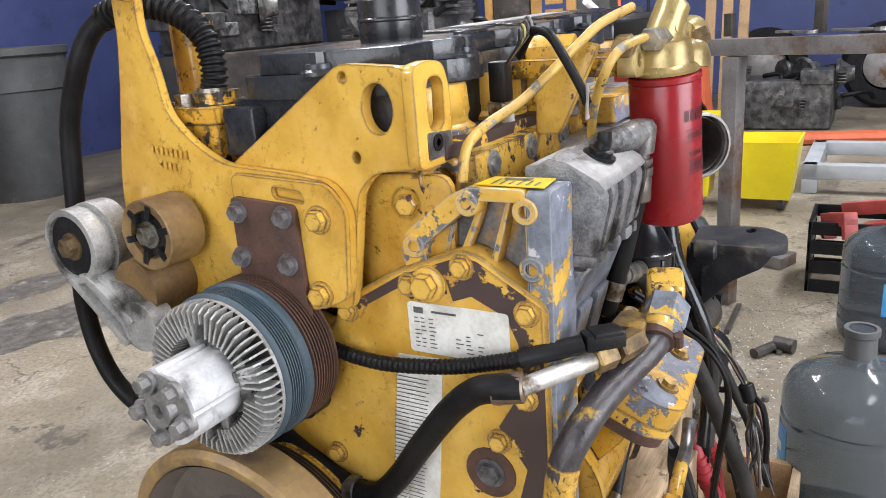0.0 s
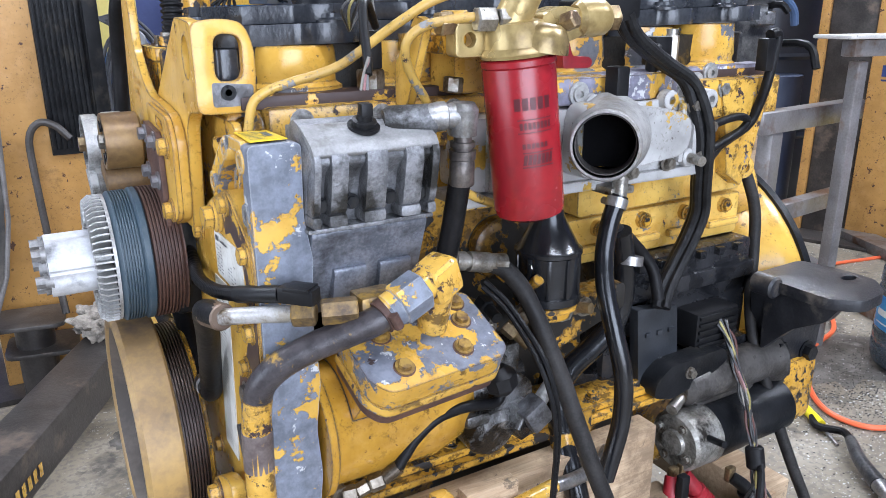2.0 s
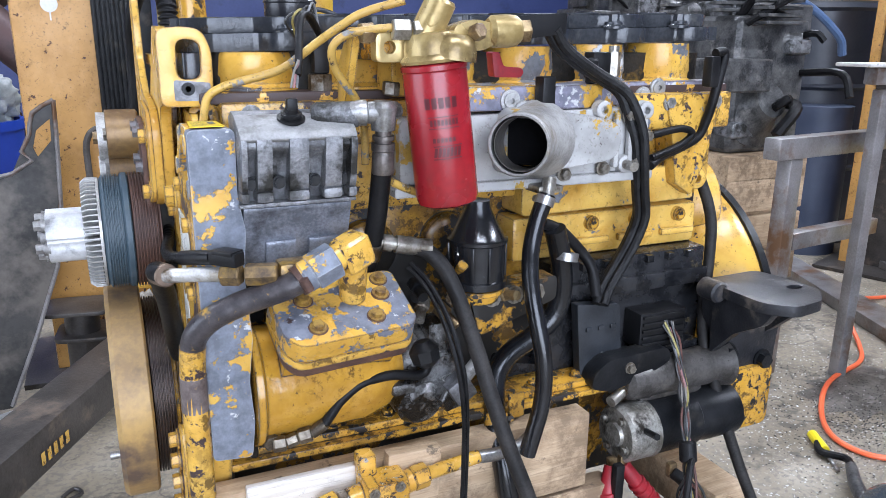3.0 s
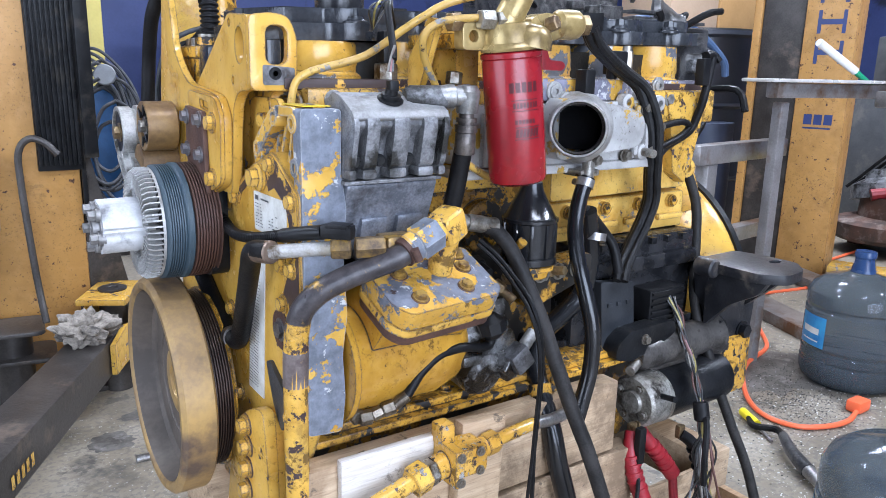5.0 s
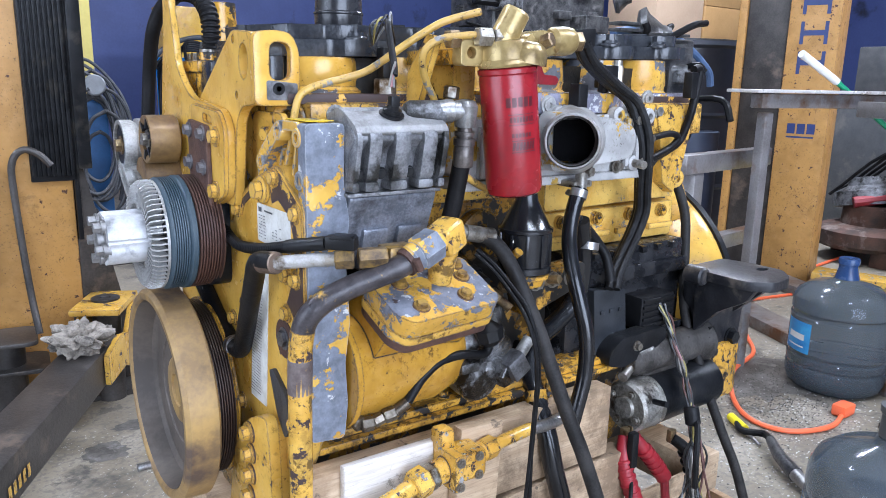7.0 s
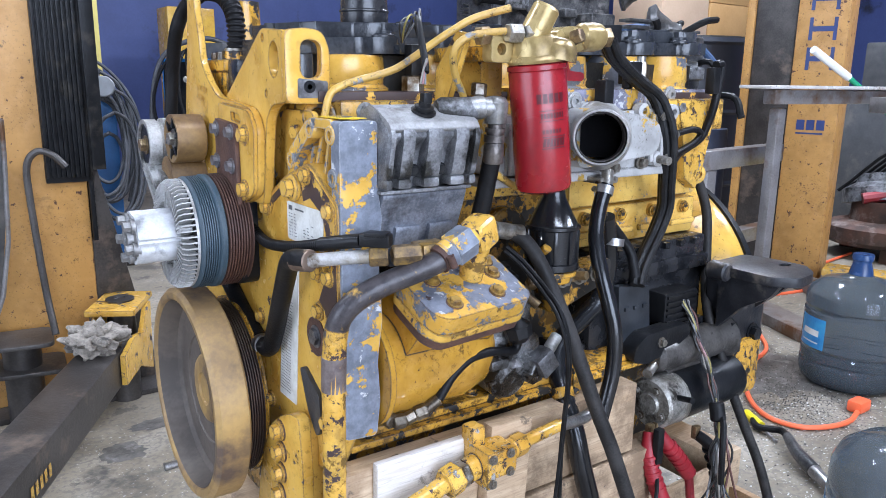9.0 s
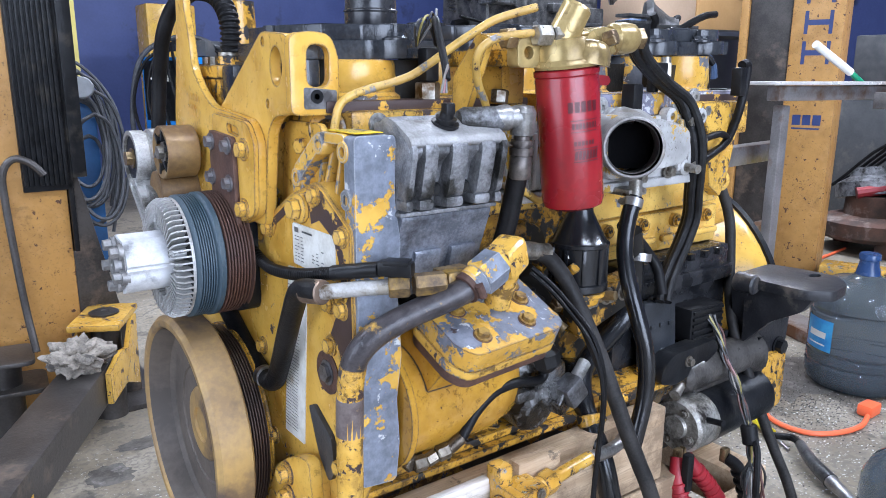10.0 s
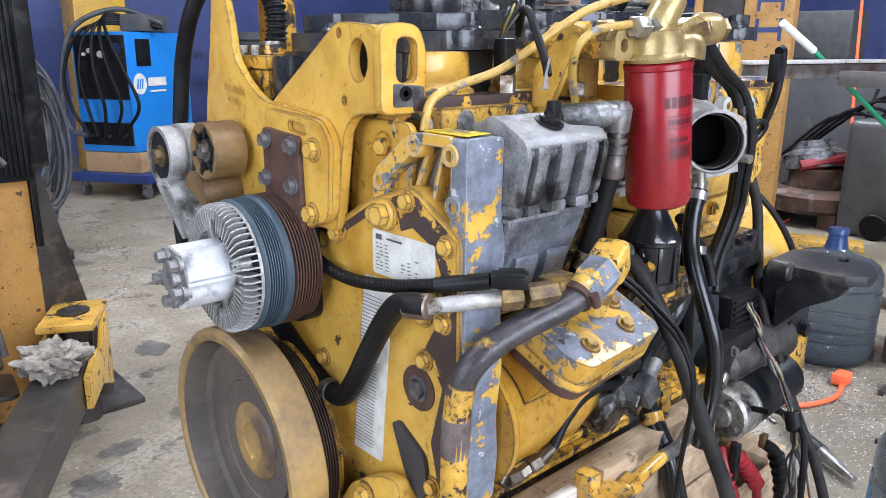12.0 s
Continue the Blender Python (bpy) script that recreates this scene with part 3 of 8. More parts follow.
for pts_, x0_ in (([(-0.271, 1.131), (-0.279, 1.131), (-0.238, 1.04), (-0.228, 1.04)], 0.016), ([(-0.300, 1.131), (-0.306, 1.131), (-0.278, 1.03), (-0.268, 1.03)], 0.012), ([(-0.232, 1.098), (-0.238, 1.102), (-0.222, 1.045), (-0.215, 1.045)], 0.018)):
    b = B()
    prism(b, pts_, 'x', x0_, 0.031, bev=0.003)
    E("pocket_rib", b, RIM, "", housing)
for y, z in ((-0.196, 1.078), (-0.262, 1.127), (-0.324, 1.122), (-0.329, 1.065)):
    b = B()
    lathe(b, (0.033, y, z), (-1, 0, 0), [(0, 0.0145), (0.031, 0.0135), (0.033, 0.012), (0.033, 0.0065), (0.02, 0.006), (0.02, 0.0)], 20, True)
    E("threaded_boss", b, RIM, "", housing)
b = B()
prism(b, [(0.008, -0.342), (0.05, -0.338), (0.048, -0.272), (0.012, -0.268)], 'z', 1.1442, 1.1452)
dec = E("yellow_decal", b, DECAL_Y, "bright yellow caution decal", housing)
bars("print", INK, dec, [(0.004, 0.006 + k * 0.009, 0.02 + (k % 3) * 0.004, 0.0085 + k * 0.009) for k in range(6)] + [(0.026, 0.02, 0.034, 0.05)], (0.008, -0.338, 1.1454), (1, 0, 0), (0, 1, 0), 0.0006)

# lifting bracket plate with eye
b = B()
plate = [(0.04, 1.157), (-0.133, 1.268), (-0.207, 1.262), (-0.22, 1.25), (-0.22, 1.162), (-0.165, 1.157), (-0.142, 1.135), (-0.118, 1.0), (-0.05, 1.0), (0.04, 1.10)]
prism(b, rounded(plate, 0.012), 'x', -0.012, 0.004, holes=[ring2d(-0.176, 1.222, 0.0185, 0.0255), ring2d(-0.137, 1.254, 0.005, 0.006, 12), ring2d(-0.145, 1.173, 0.005, 0.006, 12)], bev=0.003)
bracket = E("lifting_bracket", b, chipped("bracket_enamel", chip=0.70, brown=0.72, scale=11.0, grime=0.72, offset=63.0, grey=(0.1, 0.1, 0.11)), "yellow lifting bracket plate with round and oval eyes")
b = B()
prism(b, rounded([(-0.014, 1.16), (0.052, 1.16), (0.056, 1.19), (0.056, 1.235), (0.045, 1.262), (0.02, 1.266), (-0.014, 1.262)], 0.012), 'y', -0.222, -0.208, holes=[rounded([(0.009, 1.196), (0.041, 1.196), (0.042, 1.248), (0.010, 1.25)], 0.014, 6)], bev=0.003)
E("lifting_eye", b, bracket.data.materials[0], "", bracket)
b = B()
prism(b, rounded([(-0.10, 1.0), (-0.235, 1.0), (-0.235, 1.15), (-0.12, 1.15)], 0.02), 'x', 0.022, 0.032, bev=0.004)
E("pocket_wall", b, YEL, "", bracket)
b = B()
prism(b, rounded([(0.004, 1.168), (0.05, 1.168), (0.052, 1.192), (0.004, 1.196)], 0.004), 'y', -0.2228, -0.2215)
E("bare_steel_corner", b, GREASE_BARE, "", bracket)
b = B()
lathe(b, (0.022, -0.2228, 1.184), (0, -1, 0), [(0, 0.009), (0.0015, 0.009), (0.0015, 0.004), (-0.006, 0.004), (-0.006, 0)], 16)
E("dowel", b, BLACK, "", bracket)
b = B()
lathe(b, (0.032, -0.178, 1.118), (-1, 0, 0), [(0, 0.024), (0.006, 0.024), (0.010, 0.019), (0.010, 0.015), (0.005, 0.0145), (0.005, 0)], 24)
hexnut(b, (0.03, -0.178, 1.118), (0.012, -0.182, 1.117), 0.0125)
E("yellow_hydraulic_fitting", b, YEL_CHIP, "yellow hydraulic fitting")
b = B()
lathe(b, (0.05, -0.205, 1.140), (-0.7, -0.7, 0.1), [(0, 0.026), (0.016, 0.026), (0.018, 0.022), (0.018, 0.013), (0.004, 0.012), (0.004, 0)], 24)
E("open_port", b, YEL_OIL, "open threaded port with oily yellow paint")

# alternator and idler bracket arm
b = B()
arm = [(0.236, 1.018), (0.215, 1.15), (0.19, 1.24), (0.174, 1.31), (0.172, 1.375), (0.13, 1.375), (0.137, 1.32), (0.121, 1.27), (0.115, 1.222), (0.08, 1.188), (0.036, 1.163), (-0.06, 1.156), (-0.115, 1.149), (-0.137, 1.12), (-0.127, 1.02), (-0.08, 1.0), (0.0, 0.98)]
prism(b, rounded(arm, 0.02), 'x', -0.0245, -0.0125, bev=0.004)
prism(b, rounded([(0.02, 1.155), (-0.115, 1.147), (-0.137, 1.12), (-0.127, 1.02), (-0.085, 1.003), (0.02, 1.003)], 0.012), 'x', -0.031, -0.0247, holes=[rounded([(-0.04, 1.143), (-0.08, 1.138), (-0.084, 1.125), (-0.04, 1.13)], 0.005)], bev=0.003)
idler_arm = E("idler_bracket", b, chipped("idler_enamel", chip=0.78, brown=0.70, scale=7.0, grime=0.70, offset=161.0), "yellow cast idler bracket arm with cast part numbers")
random.seed(9)
rects = [(k * 0.008, 0.0, k * 0.008 + 0.005, 0.010) for k in range(8)] + [(0.012 + k * 0.008, -0.016, 0.017 + k * 0.008, -0.007) for k in range(4)]
bars("cast_number", YEL, idler_arm, rects, (-0.025, 0.15, 1.175), (0, -1, -0.12), (0, -0.12, 1), 0.0015)
b = B()
cyl(b, (-0.03, 0.13, 1.368), (-0.04, 0.27, 1.388), 0.021, 0.017, 20, 0.003)
lathe(b, (-0.04, 0.27, 1.388), (0, 1, 0.15), [(0, 0.021), (0.012, 0.021), (0.012, 0.010), (-0.02, 0.010)], 20)
E("upper_boss", b, YEL, "", idler_arm)
bolts("bracket_bolt", [(-0.031, y, z) for y, z in ((-0.101, 1.109), (-0.092, 1.023))], (-1, 0, 0), 0.012, 0.012, YEL, idler_arm)
b = B()
prism(b, rounded([(0.018, 1.13), (-0.073, 1.124), (-0.077, 0.99), (0.018, 0.995)], 0.008), 'x', -0.0385, -0.0312, bev=0.002)
rust_plate = E("rusty_plate", b, RUST, "rusty brown cover plate with four bolts")
bolts("rusty_bolt", [(-0.0385, y, z) for y, z in ((0.008, 1.113), (-0.058, 1.111), (0.011, 1.06), (-0.057, 1.057))], (-1, 0, 0), 0.0095, 0.010, speckled("grey_rusty_bolt", (0.1, 0.075, 0.07), (0.2, 0.2, 0.21), 0.5, 0.5, 40), rust_plate)
# idler pulley
IX, IY, IZ = -0.085, 0.112, 1.09
b = B()
lathe(b, (IX, IY, IZ), (1, 0, 0), [(0.012, 0.0), (0.012, 0.027), (0.003, 0.029), (0.0, 0.040), (0.001, 0.042), (0.05, 0.042), (0.053, 0.037), (0.053, 0)], 40)
idler = E("idler_pulley", b, speckled("rusty_yellow_pulley", (0.3, 0.19, 0.075), (0.11, 0.062, 0.037), 0.4, 0.3, 14.0, 120, 0.2, lo=0.35, hi=0.7), "rusty yellow smooth idler pulley")
b = B()
lathe(b, (IX + 0.011, IY, IZ), (-1, 0, 0), [(0, 0.026), (0.004, 0.026), (0.004, 0.017), (0.006, 0.016), (0.006, 0)], 28)
for k in range(6):
    a = k * math.pi / 3 + 0.3
    sp = B()
    box(sp, IX, IX + 0.012, -0.004, 0.004, 0.02, 0.037, 0.001, Matrix.Translation((0, IY, IZ)) @ Matrix.Rotation(a, 4, 'X'))
    E("hub_spoke", sp, BLACK, "", idler)
E("idler_hub", b, BLACK, "", idler)
bolts("idler_bolt", [(IX + 0.006, IY, IZ)], (-1, 0, 0), 0.012, 0.011, ZINC, idler)
b = B()
lathe(b, (-0.085, 0.15, 1.02), (1, 0, 0), [(0, 0.0), (0.0, 0.036), (0.04, 0.040), (0.06, 0.040), (0.06, 0)], 32)
E("tensioner_barrel", b, speckled("rusty_ochre_barrel", (0.22, 0.13, 0.05), (0.1, 0.06, 0.035), 0.5, 0.3, 16.0), "rusty ochre belt tensioner barrel")
# belt tensioner
TX, TY, TZ = -0.10, 0.238, 1.07
b = B()
lathe(b, (TX, TY, TZ), (1, 0, 0), [(0.006, 0.0), (0.006, 0.038), (0.0, 0.039), (0.0, 0.047), (0.022, 0.047), (0.024, 0.043), (0.03, 0.043), (0.032, 0.049), (0.06, 0.049), (0.06, 0)], 40)
prism(b, rounded([(0.275, 1.045), (0.205, 1.035), (0.145, 1.02), (0.112, 0.975), (0.125, 0.945), (0.158, 0.94), (0.20, 0.965), (0.26, 1.015)], 0.014), 'x', -0.092, -0.068, bev=0.006)
for p_, q_ in (((0.225, 1.03), (0.15, 0.985)), ((0.25, 1.02), (0.165, 0.955))):
    prism(b, rounded([(p_[0] + 0.006, p_[1] + 0.006), (p_[0] - 0.004, p_[1] + 0.008), (q_[0] - 0.006, q_[1]), (q_[0] + 0.004, q_[1] - 0.006)], 0.004), 'x', -0.102, -0.09, bev=0.003)
lathe(b, (-0.098, 0.140, 0.978), (1, 0, 0), [(0, 0.018), (0.0, 0.031), (0.028, 0.033), (0.028, 0)], 28)
tens = E("belt_tensioner", b, ALU_LT, "bright cast aluminium belt tensioner arm")
b = B()
lathe(b, (TX + 0.005, TY, TZ), (-1, 0, 0), [(0, 0.0385), (0.001, 0.0385), (0.001, 0)], 36)
E("tensioner_face", b, BLACK, "", tens)
bolts("tensioner_bolt", [(TX + 0.004, TY, TZ)], (-1, 0, 0), 0.013, 0.012, BRASS, tens)

# fan drive
FX, FY, FZ = 0.013, 0.0, 0.945
ax = (1, 0, 0)
b = B()
prof = [(-0.075, 0.0), (-0.075, 0.088)]
for k in range(8):
    x = -0.073 + k * 0.0045
    prof += [(x, 0.0945), (x + 0.0018, 0.0945), (x + 0.0022, 0.090), (x + 0.004, 0.090)]
prof += [(-0.035, 0.0945), (-0.033, 0.0945), (-0.033, 0.0)]
lathe(b, (FX, FY, FZ), ax, prof, 64)
pulley = E("fan_pulley", b, BELT_BROWN, "rust brown grooved fan drive pulley")
b = B()
prof = [(-0.118, 0.0), (-0.118, 0.086), (-0.115, 0.09)]
for k in range(7):
    x = -0.113 + k * 0.0036
    prof += [(x, 0.0925), (x + 0.0014, 0.0925), (x + 0.0018, 0.089), (x + 0.0032, 0.089)]
prof += [(-0.086, 0.0925), (-0.084, 0.0945), (-0.077, 0.0945), (-0.0752, 0.092), (-0.0752, 0.0)]
lathe(b, (FX, FY, FZ), ax, prof, 64)
E("front_pulley", b, BELT_BLUE, "slate blue grooved pulley", pulley)
b = B()
lathe(b, (FX, FY, FZ), ax, [(-0.1225, 0.0), (-0.1225, 0.089), (-0.1185, 0.089), (-0.1185, 0)], 64)
lathe(b, (FX, FY, FZ), ax, [(-0.135, 0.0), (-0.135, 0.036), (-0.1225, 0.045), (-0.1225, 0)], 40)
clutch = E("fan_clutch", b, ALU_LT, "finned bright aluminium fan clutch")
FIN = {}
for big in (True, False):
    inner_r = 0.05 if big else 0.066
    b = B()
    fin_pts = [(-0.1225, inner_r), (-0.1225, 0.0895), (-0.137, 0.0895), (-0.145, 0.083), (-0.145, inner_r + 0.005)]
    vs = [[b.verts.new((x, y, r)) for x, r in fin_pts] for y in (-0.0012, 0.0012)]
    b.faces.new(vs[0])
    b.faces.new(vs[1][::-1])
    for i in range(5):
        j = (i + 1) % 5
        b.faces.new((vs[0][i], vs[0][j], vs[1][j], vs[1][i]))
    FIN[big] = b
fin_mesh = {}
for k in range(60):
    big = k % 15 > 1
    if big not in fin_mesh:
        o = part("cooling_fin", FIN[big], ALU_LT, clutch, "", 0)
        fin_mesh[big] = o
    else:
        o = new("cooling_fin", fin_mesh[big].data)
        o.parent = clutch
        o.matrix_parent_inverse = fin_mesh[big].matrix_parent_inverse
    o.matrix_local = Matrix.Translation((FX, FY, FZ)) @ Matrix.Rotation(2 * math.pi * k / 60, 4, 'X')
# near-black ring that paints the shade between the fins
b = B()
lathe(b, (FX, FY, FZ), ax, [(-0.1235, 0.046), (-0.1235, 0.088), (-0.1226, 0.088), (-0.1226, 0.046)], 48, True)
E("fin_gap_shade", b, speckled("painted_fin_shade", (0.012, 0.012, 0.012), (0.03, 0.028, 0.026), 0.7, 0.1, 30, spec=0.2), "", clutch)
for k in range(4):
    b = B()
    a = 2 * math.pi * k / 4 + 0.3
    c = Vector((FX - 0.122, FY + 0.062 * math.sin(a), FZ + 0.062 * math.cos(a)))
    lathe(b, c, (-1, 0, 0), [(0, 0.009), (0.02, 0.008), (0.022, 0.006), (0.022, 0.003), (0.005, 0.003), (0.005, 0)], 16)
    mm = Matrix.Translation((FX, FY, FZ)) @ Matrix.Rotation(-a, 4, 'X')
    box(b, -0.142, -0.122, -0.006, 0.006, 0.03, 0.062, 0.003, mm)
    E("clutch_boss", b, ALU_LT, "", clutch)
b = B()
seg = []
for k in range(72):
    a = 2 * math.pi * k / 72
    r = 0.043 - 0.0035 * (1 if k % 18 in (0,) else 0) - 0.004 * max(0, math.cos(4 * a + 0.9)) ** 4
    seg.append((FY + r * math.sin(a), FZ + r * math.cos(a)))
prism(b, seg, 'x', -0.186, -0.121, bev=0.0015)
E("fan_hub", b, HUB_WHITE, "white painted fan hub", clutch)
b = B()
lathe(b, (-0.1865, FY, FZ), (-1, 0, 0), [(0, 0.037), (0.001, 0.037), (0.001, 0.02), (0.010, 0.018), (0.010, 0.008), (0.002, 0.007), (0.002, 0)], 40)
for k in range(5):
    a = 2 * math.pi * k / 5 + 0.5
    c = Vector((-0.186, FY + 0.031 * math.sin(a), FZ + 0.031 * math.cos(a)))
    lathe(b, c, (-1, 0, 0), [(-0.004, 0.012), (0.004, 0.011), (0.004, 0)], 16)
    hexbolt(b, c + Vector((-0.004, 0, 0)), (-1, 0, 0), 0.0085, 0.013)
E("hub_face", b, speckled("dull_hub_face", (0.3, 0.29, 0.28), (0.16, 0.155, 0.15), 0.45, 0.5, 50), "", clutch)
b = B()
cyl(b, (-0.05, FY, FZ), (0.0, FY, FZ), 0.06, seg=32)
prism(b, rounded([(-0.06, 1.02), (0.07, 1.02), (0.10, 0.90), (0.05, 0.84), (-0.06, 0.86)], 0.02), 'x', -0.03, 0.0, bev=0.004)
E("fan_bearing_mount", b, BLACK, "black fan bearing mount")

# crankshaft damper and lower pulley
DY, DZ = 0.03, 0.652
b = B()
lathe(b, (-0.117, DY, DZ), ax, [(0.047, 0.0), (0.045, 0.148), (0.038, 0.157), (0.008, 0.165), (0.001, 0.169), (0.0, 0.171), (0.0, 0.180), (0.007, 0.187), (0.052, 0.187), (0.056, 0.182), (0.056, 0.0)], 96)
damper = E("crankshaft_damper", b, DAMP, "dusty yellow crankshaft vibration damper")
# thin dark brown shell laid over the dish's wall and web
b = B()
dish = [(0.004, 0.1655), (0.0085, 0.1635), (0.0372, 0.1555), (0.0435, 0.1465), (0.0435, 0.104), (0.041, 0.102), (0.041, 0.098), (0.0435, 0.096), (0.0445, 0.001)]
lathe(b, (-0.117, DY, DZ), ax, dish + [(d + 0.0007, r + 0.0004) for d, r in dish[::-1]], 64, True)
E("damper_web", b, DAMP_IN, "", damper)
b = B()
lathe(b, (-0.0735, DY, DZ), (-1, 0, 0), [(0, 0.062), (0.004, 0.058), (0.006, 0.05), (0.006, 0.03), (0.002, 0.028), (0.002, 0)], 40)
E("damper_hub", b, DAMP, "", damper)
b = B()
prof = [(-0.060, 0.0), (-0.060, 0.148)]
for k in range(7):
    x = -0.058 + k * 0.0043
    prof += [(x, 0.157), (x + 0.0016, 0.157), (x + 0.0022, 0.150), (x + 0.0039, 0.150)]
prof += [(-0.0275, 0.157), (-0.0265, 0.157), (-0.0265, 0)]
lathe(b, (0, DY, DZ), ax, prof, 72)
E("crankshaft_pulley", b, speckled("brown_oily_pulley", (0.07, 0.042, 0.03), (0.035, 0.023, 0.018), 0.42, 0.3, 12.0, 160.0, 0.3, dirt=(0.3, 0.19, 0.05), dirt_at=0.68), "brown grooved crankshaft pulley", damper)
b = B()
lathe(b, (0, DY, DZ), ax, [(-0.0262, 0.0), (-0.0262, 0.158), (-0.0245, 0.1605), (-0.021, 0.1605), (-0.0195, 0.157), (-0.0195, 0.0)], 72)
E("pulley_flange", b, YEL_OIL, "oily yellow flange of the pulley", damper)
b = B()
cyl(b, (-0.14, 0.10, 0.485), (-0.06, 0.10, 0.485), 0.008, seg=12)
E("damper_puller_stud", b, STEEL, "", damper)
# lower front support with studs
b = B()
prism(b, rounded([(-0.198, 0.678), (-0.235, 0.696), (-0.265, 0.70), (-0.275, 0.62), (-0.275, 0.42), (-0.06, 0.42), (-0.084, 0.476), (-0.105, 0.55), (-0.128, 0.60), (-0.158, 0.65)], 0.015), 'x', -0.03, -0.012, bev=0.004)
prism(b, rounded([(-0.225, 0.68), (-0.265, 0.685), (-0.272, 0.42), (-0.10, 0.42), (-0.15, 0.60)], 0.015), 'x', -0.012, 0.02, bev=0.003)
for y, z in ((-0.197, 0.653), (-0.199, 0.618), (-0.196, 0.58), (-0.19, 0.54)):
    lathe(b, (-0.03, y, z), (-1, 0, 0), [(-0.004, 0.017), (0.002, 0.0165), (0.002, 0)], 20)
support = E("front_support", b, YEL, "yellow bolted front engine support flange")
bolts("support_bolt", [(-0.032, y, z) for y, z in ((-0.197, 0.653), (-0.199, 0.618), (-0.196, 0.58), (-0.19, 0.54))], (-1, 0, 0), 0.012, 0.014, YEL, support)

# injection pump
b = B()
sec = rounded([(-0.285, 0.93), (-0.30, 0.925), (-0.318, 0.95), (-0.337, 1.04), (-0.344, 1.055), (-0.352, 1.07), (-0.362, 1.105), (-0.379, 1.121), (-0.377, 1.13), (-0.345, 1.158), (-0.327, 1.163), (-0.313, 1.155), (-0.30, 1.10), (-0.285, 1.0)], 0.005)
prism(b, sec, 'x', 0.060, 0.209, bev=0.006)
pump = E("injection_pump", b, ALU, "grey cast aluminium injection pump")
b = B()
box(b, 0.075, 0.2, -0.2995, -0.19, 0.93, 1.09, 0.01)
E("pump_mount", b, YEL_OIL, "", pump)
for x0_, x1_ in ((0.061, 0.068), (0.080, 0.0985), (0.1205, 0.1445), (0.1665, 0.1885), (0.2, 0.2085)):
    b = B()
    prism(b, rounded([(-0.335, 1.066), (-0.368, 1.062), (-0.3745, 1.068), (-0.3855, 1.118), (-0.3850, 1.129), (-0.375, 1.140), (-0.335, 1.140)], 0.006), 'x', x0_, x1_, bev=0.005)
    E("pump_rib", b, ALU, "", pump)
    b = B()
    box(b, x0_ - 0.002, x1_ + 0.002, -0.3745, -0.345, 1.050, 1.064, 0.005)
    E("pump_lug", b, ALU, "", pump)
b = B()
prism(b, rounded([(-0.30, 1.154), (-0.345, 1.1585), (-0.378, 1.140), (-0.384, 1.131), (-0.378, 1.1265), (-0.34, 1.128), (-0.30, 1.13)], 0.004), 'x', 0.0605, 0.2085, bev=0.004)
# top slab in a paler grey than the pump's body
E("pump_top", b, speckled("pale_top_casting", (0.33, 0.325, 0.32), (0.2, 0.196, 0.192), 0.46, 0.3, 22.0, 260.0, 0.6, dirt=(0.12, 0.11, 0.1), dirt_at=0.62), "", pump)
b = B()
box(b, 0.058, 0.212, -0.362, -0.31, 1.042, 1.0475, 0.002)
E("pump_seam", b, ALU, "", pump)
b = B()
prism(b, rounded([(-0.27, 0.925), (-0.302, 0.925), (-0.322, 0.948), (-0.356, 1.036), (-0.356, 1.0415), (-0.27, 1.0415)], 0.006), 'x', 0.064, 0.206, bev=0.007)
E("pump_lower_body", b, ALU_COOL, "", pump)
for i in range(2):
    b = B()
    prism(b, rounded([(-0.30, 0.930), (-0.330, 0.930), (-0.345, 0.985), (-0.345, 0.992), (-0.31, 0.992)], 0.005), 'x', 0.092 + i * 0.058, 0.132 + i * 0.058, bev=0.006)
    E("pump_pad", b, ALU_COOL, "", pump)
b = B()
lathe(b, (0.158, -0.345, 1.156), (0.97, -0.2, 0), [(0, 0.0), (0.0, 0.012), (0.008, 0.0165), (0.06, 0.017), (0.064, 0.014), (0.07, 0)], 28)
E("pump_outlet", b, ALU, "", pump)
bolts("pump_screw", [(x, -0.360, 1.074) for x in (0.074, 0.1095, 0.1555, 0.1945)], (0, -1, 0), 0.0065, 0.005, BLACK, pump)
b = B()
lathe(b, (0.130, -0.350, 1.138), (0, -0.35, 1), [(0.008, 0.021), (0.012, 0.021), (0.012, 0.016), (0.015, 0.016), (0.015, 0.018), (0.018, 0.018), (0.018, 0.012), (0.021, 0.012), (0.021, 0.0135), (0.024, 0.0135), (0.025, 0.009), (0.031, 0.0085), (0.031, 0)], 28)
box(b, 0.123, 0.137, -0.368, -0.355, 1.164, 1.179, 0.003)
E("pump_connector", b, PLASTIC, "black ribbed electrical plug", pump)
b = B()
lathe(b, (0.216, -0.359, 1.158), (1, -0.2, 0), [(-0.01, 0.014), (0.004, 0.017), (0.012, 0.017), (0.014, 0.014), (0.03, 0.017), (0.034, 0)], 24)
lathe(b, (0.25, -0.367, 1.165), (0.0, 0.03, -1), [(-0.01, 0.0), (-0.008, 0.013), (0.0, 0.018), (0.03, 0.016), (0.032, 0.0)], 24)
E("pump_elbow", b, speckled("stained_elbow", (0.38, 0.375, 0.365), (0.17, 0.165, 0.16), 0.36, 0.6, 26, 240, 0.3, dirt=(0.09, 0.08, 0.065), dirt_at=0.58), "grey elbow fitting of the pump", pump)
b = B()
tube(b, [(0.249, -0.362, 1.085), (0.248, -0.354, 1.05), (0.245, -0.343, 1.00), (0.236, -0.325, 0.93)], 0.0138, 16)
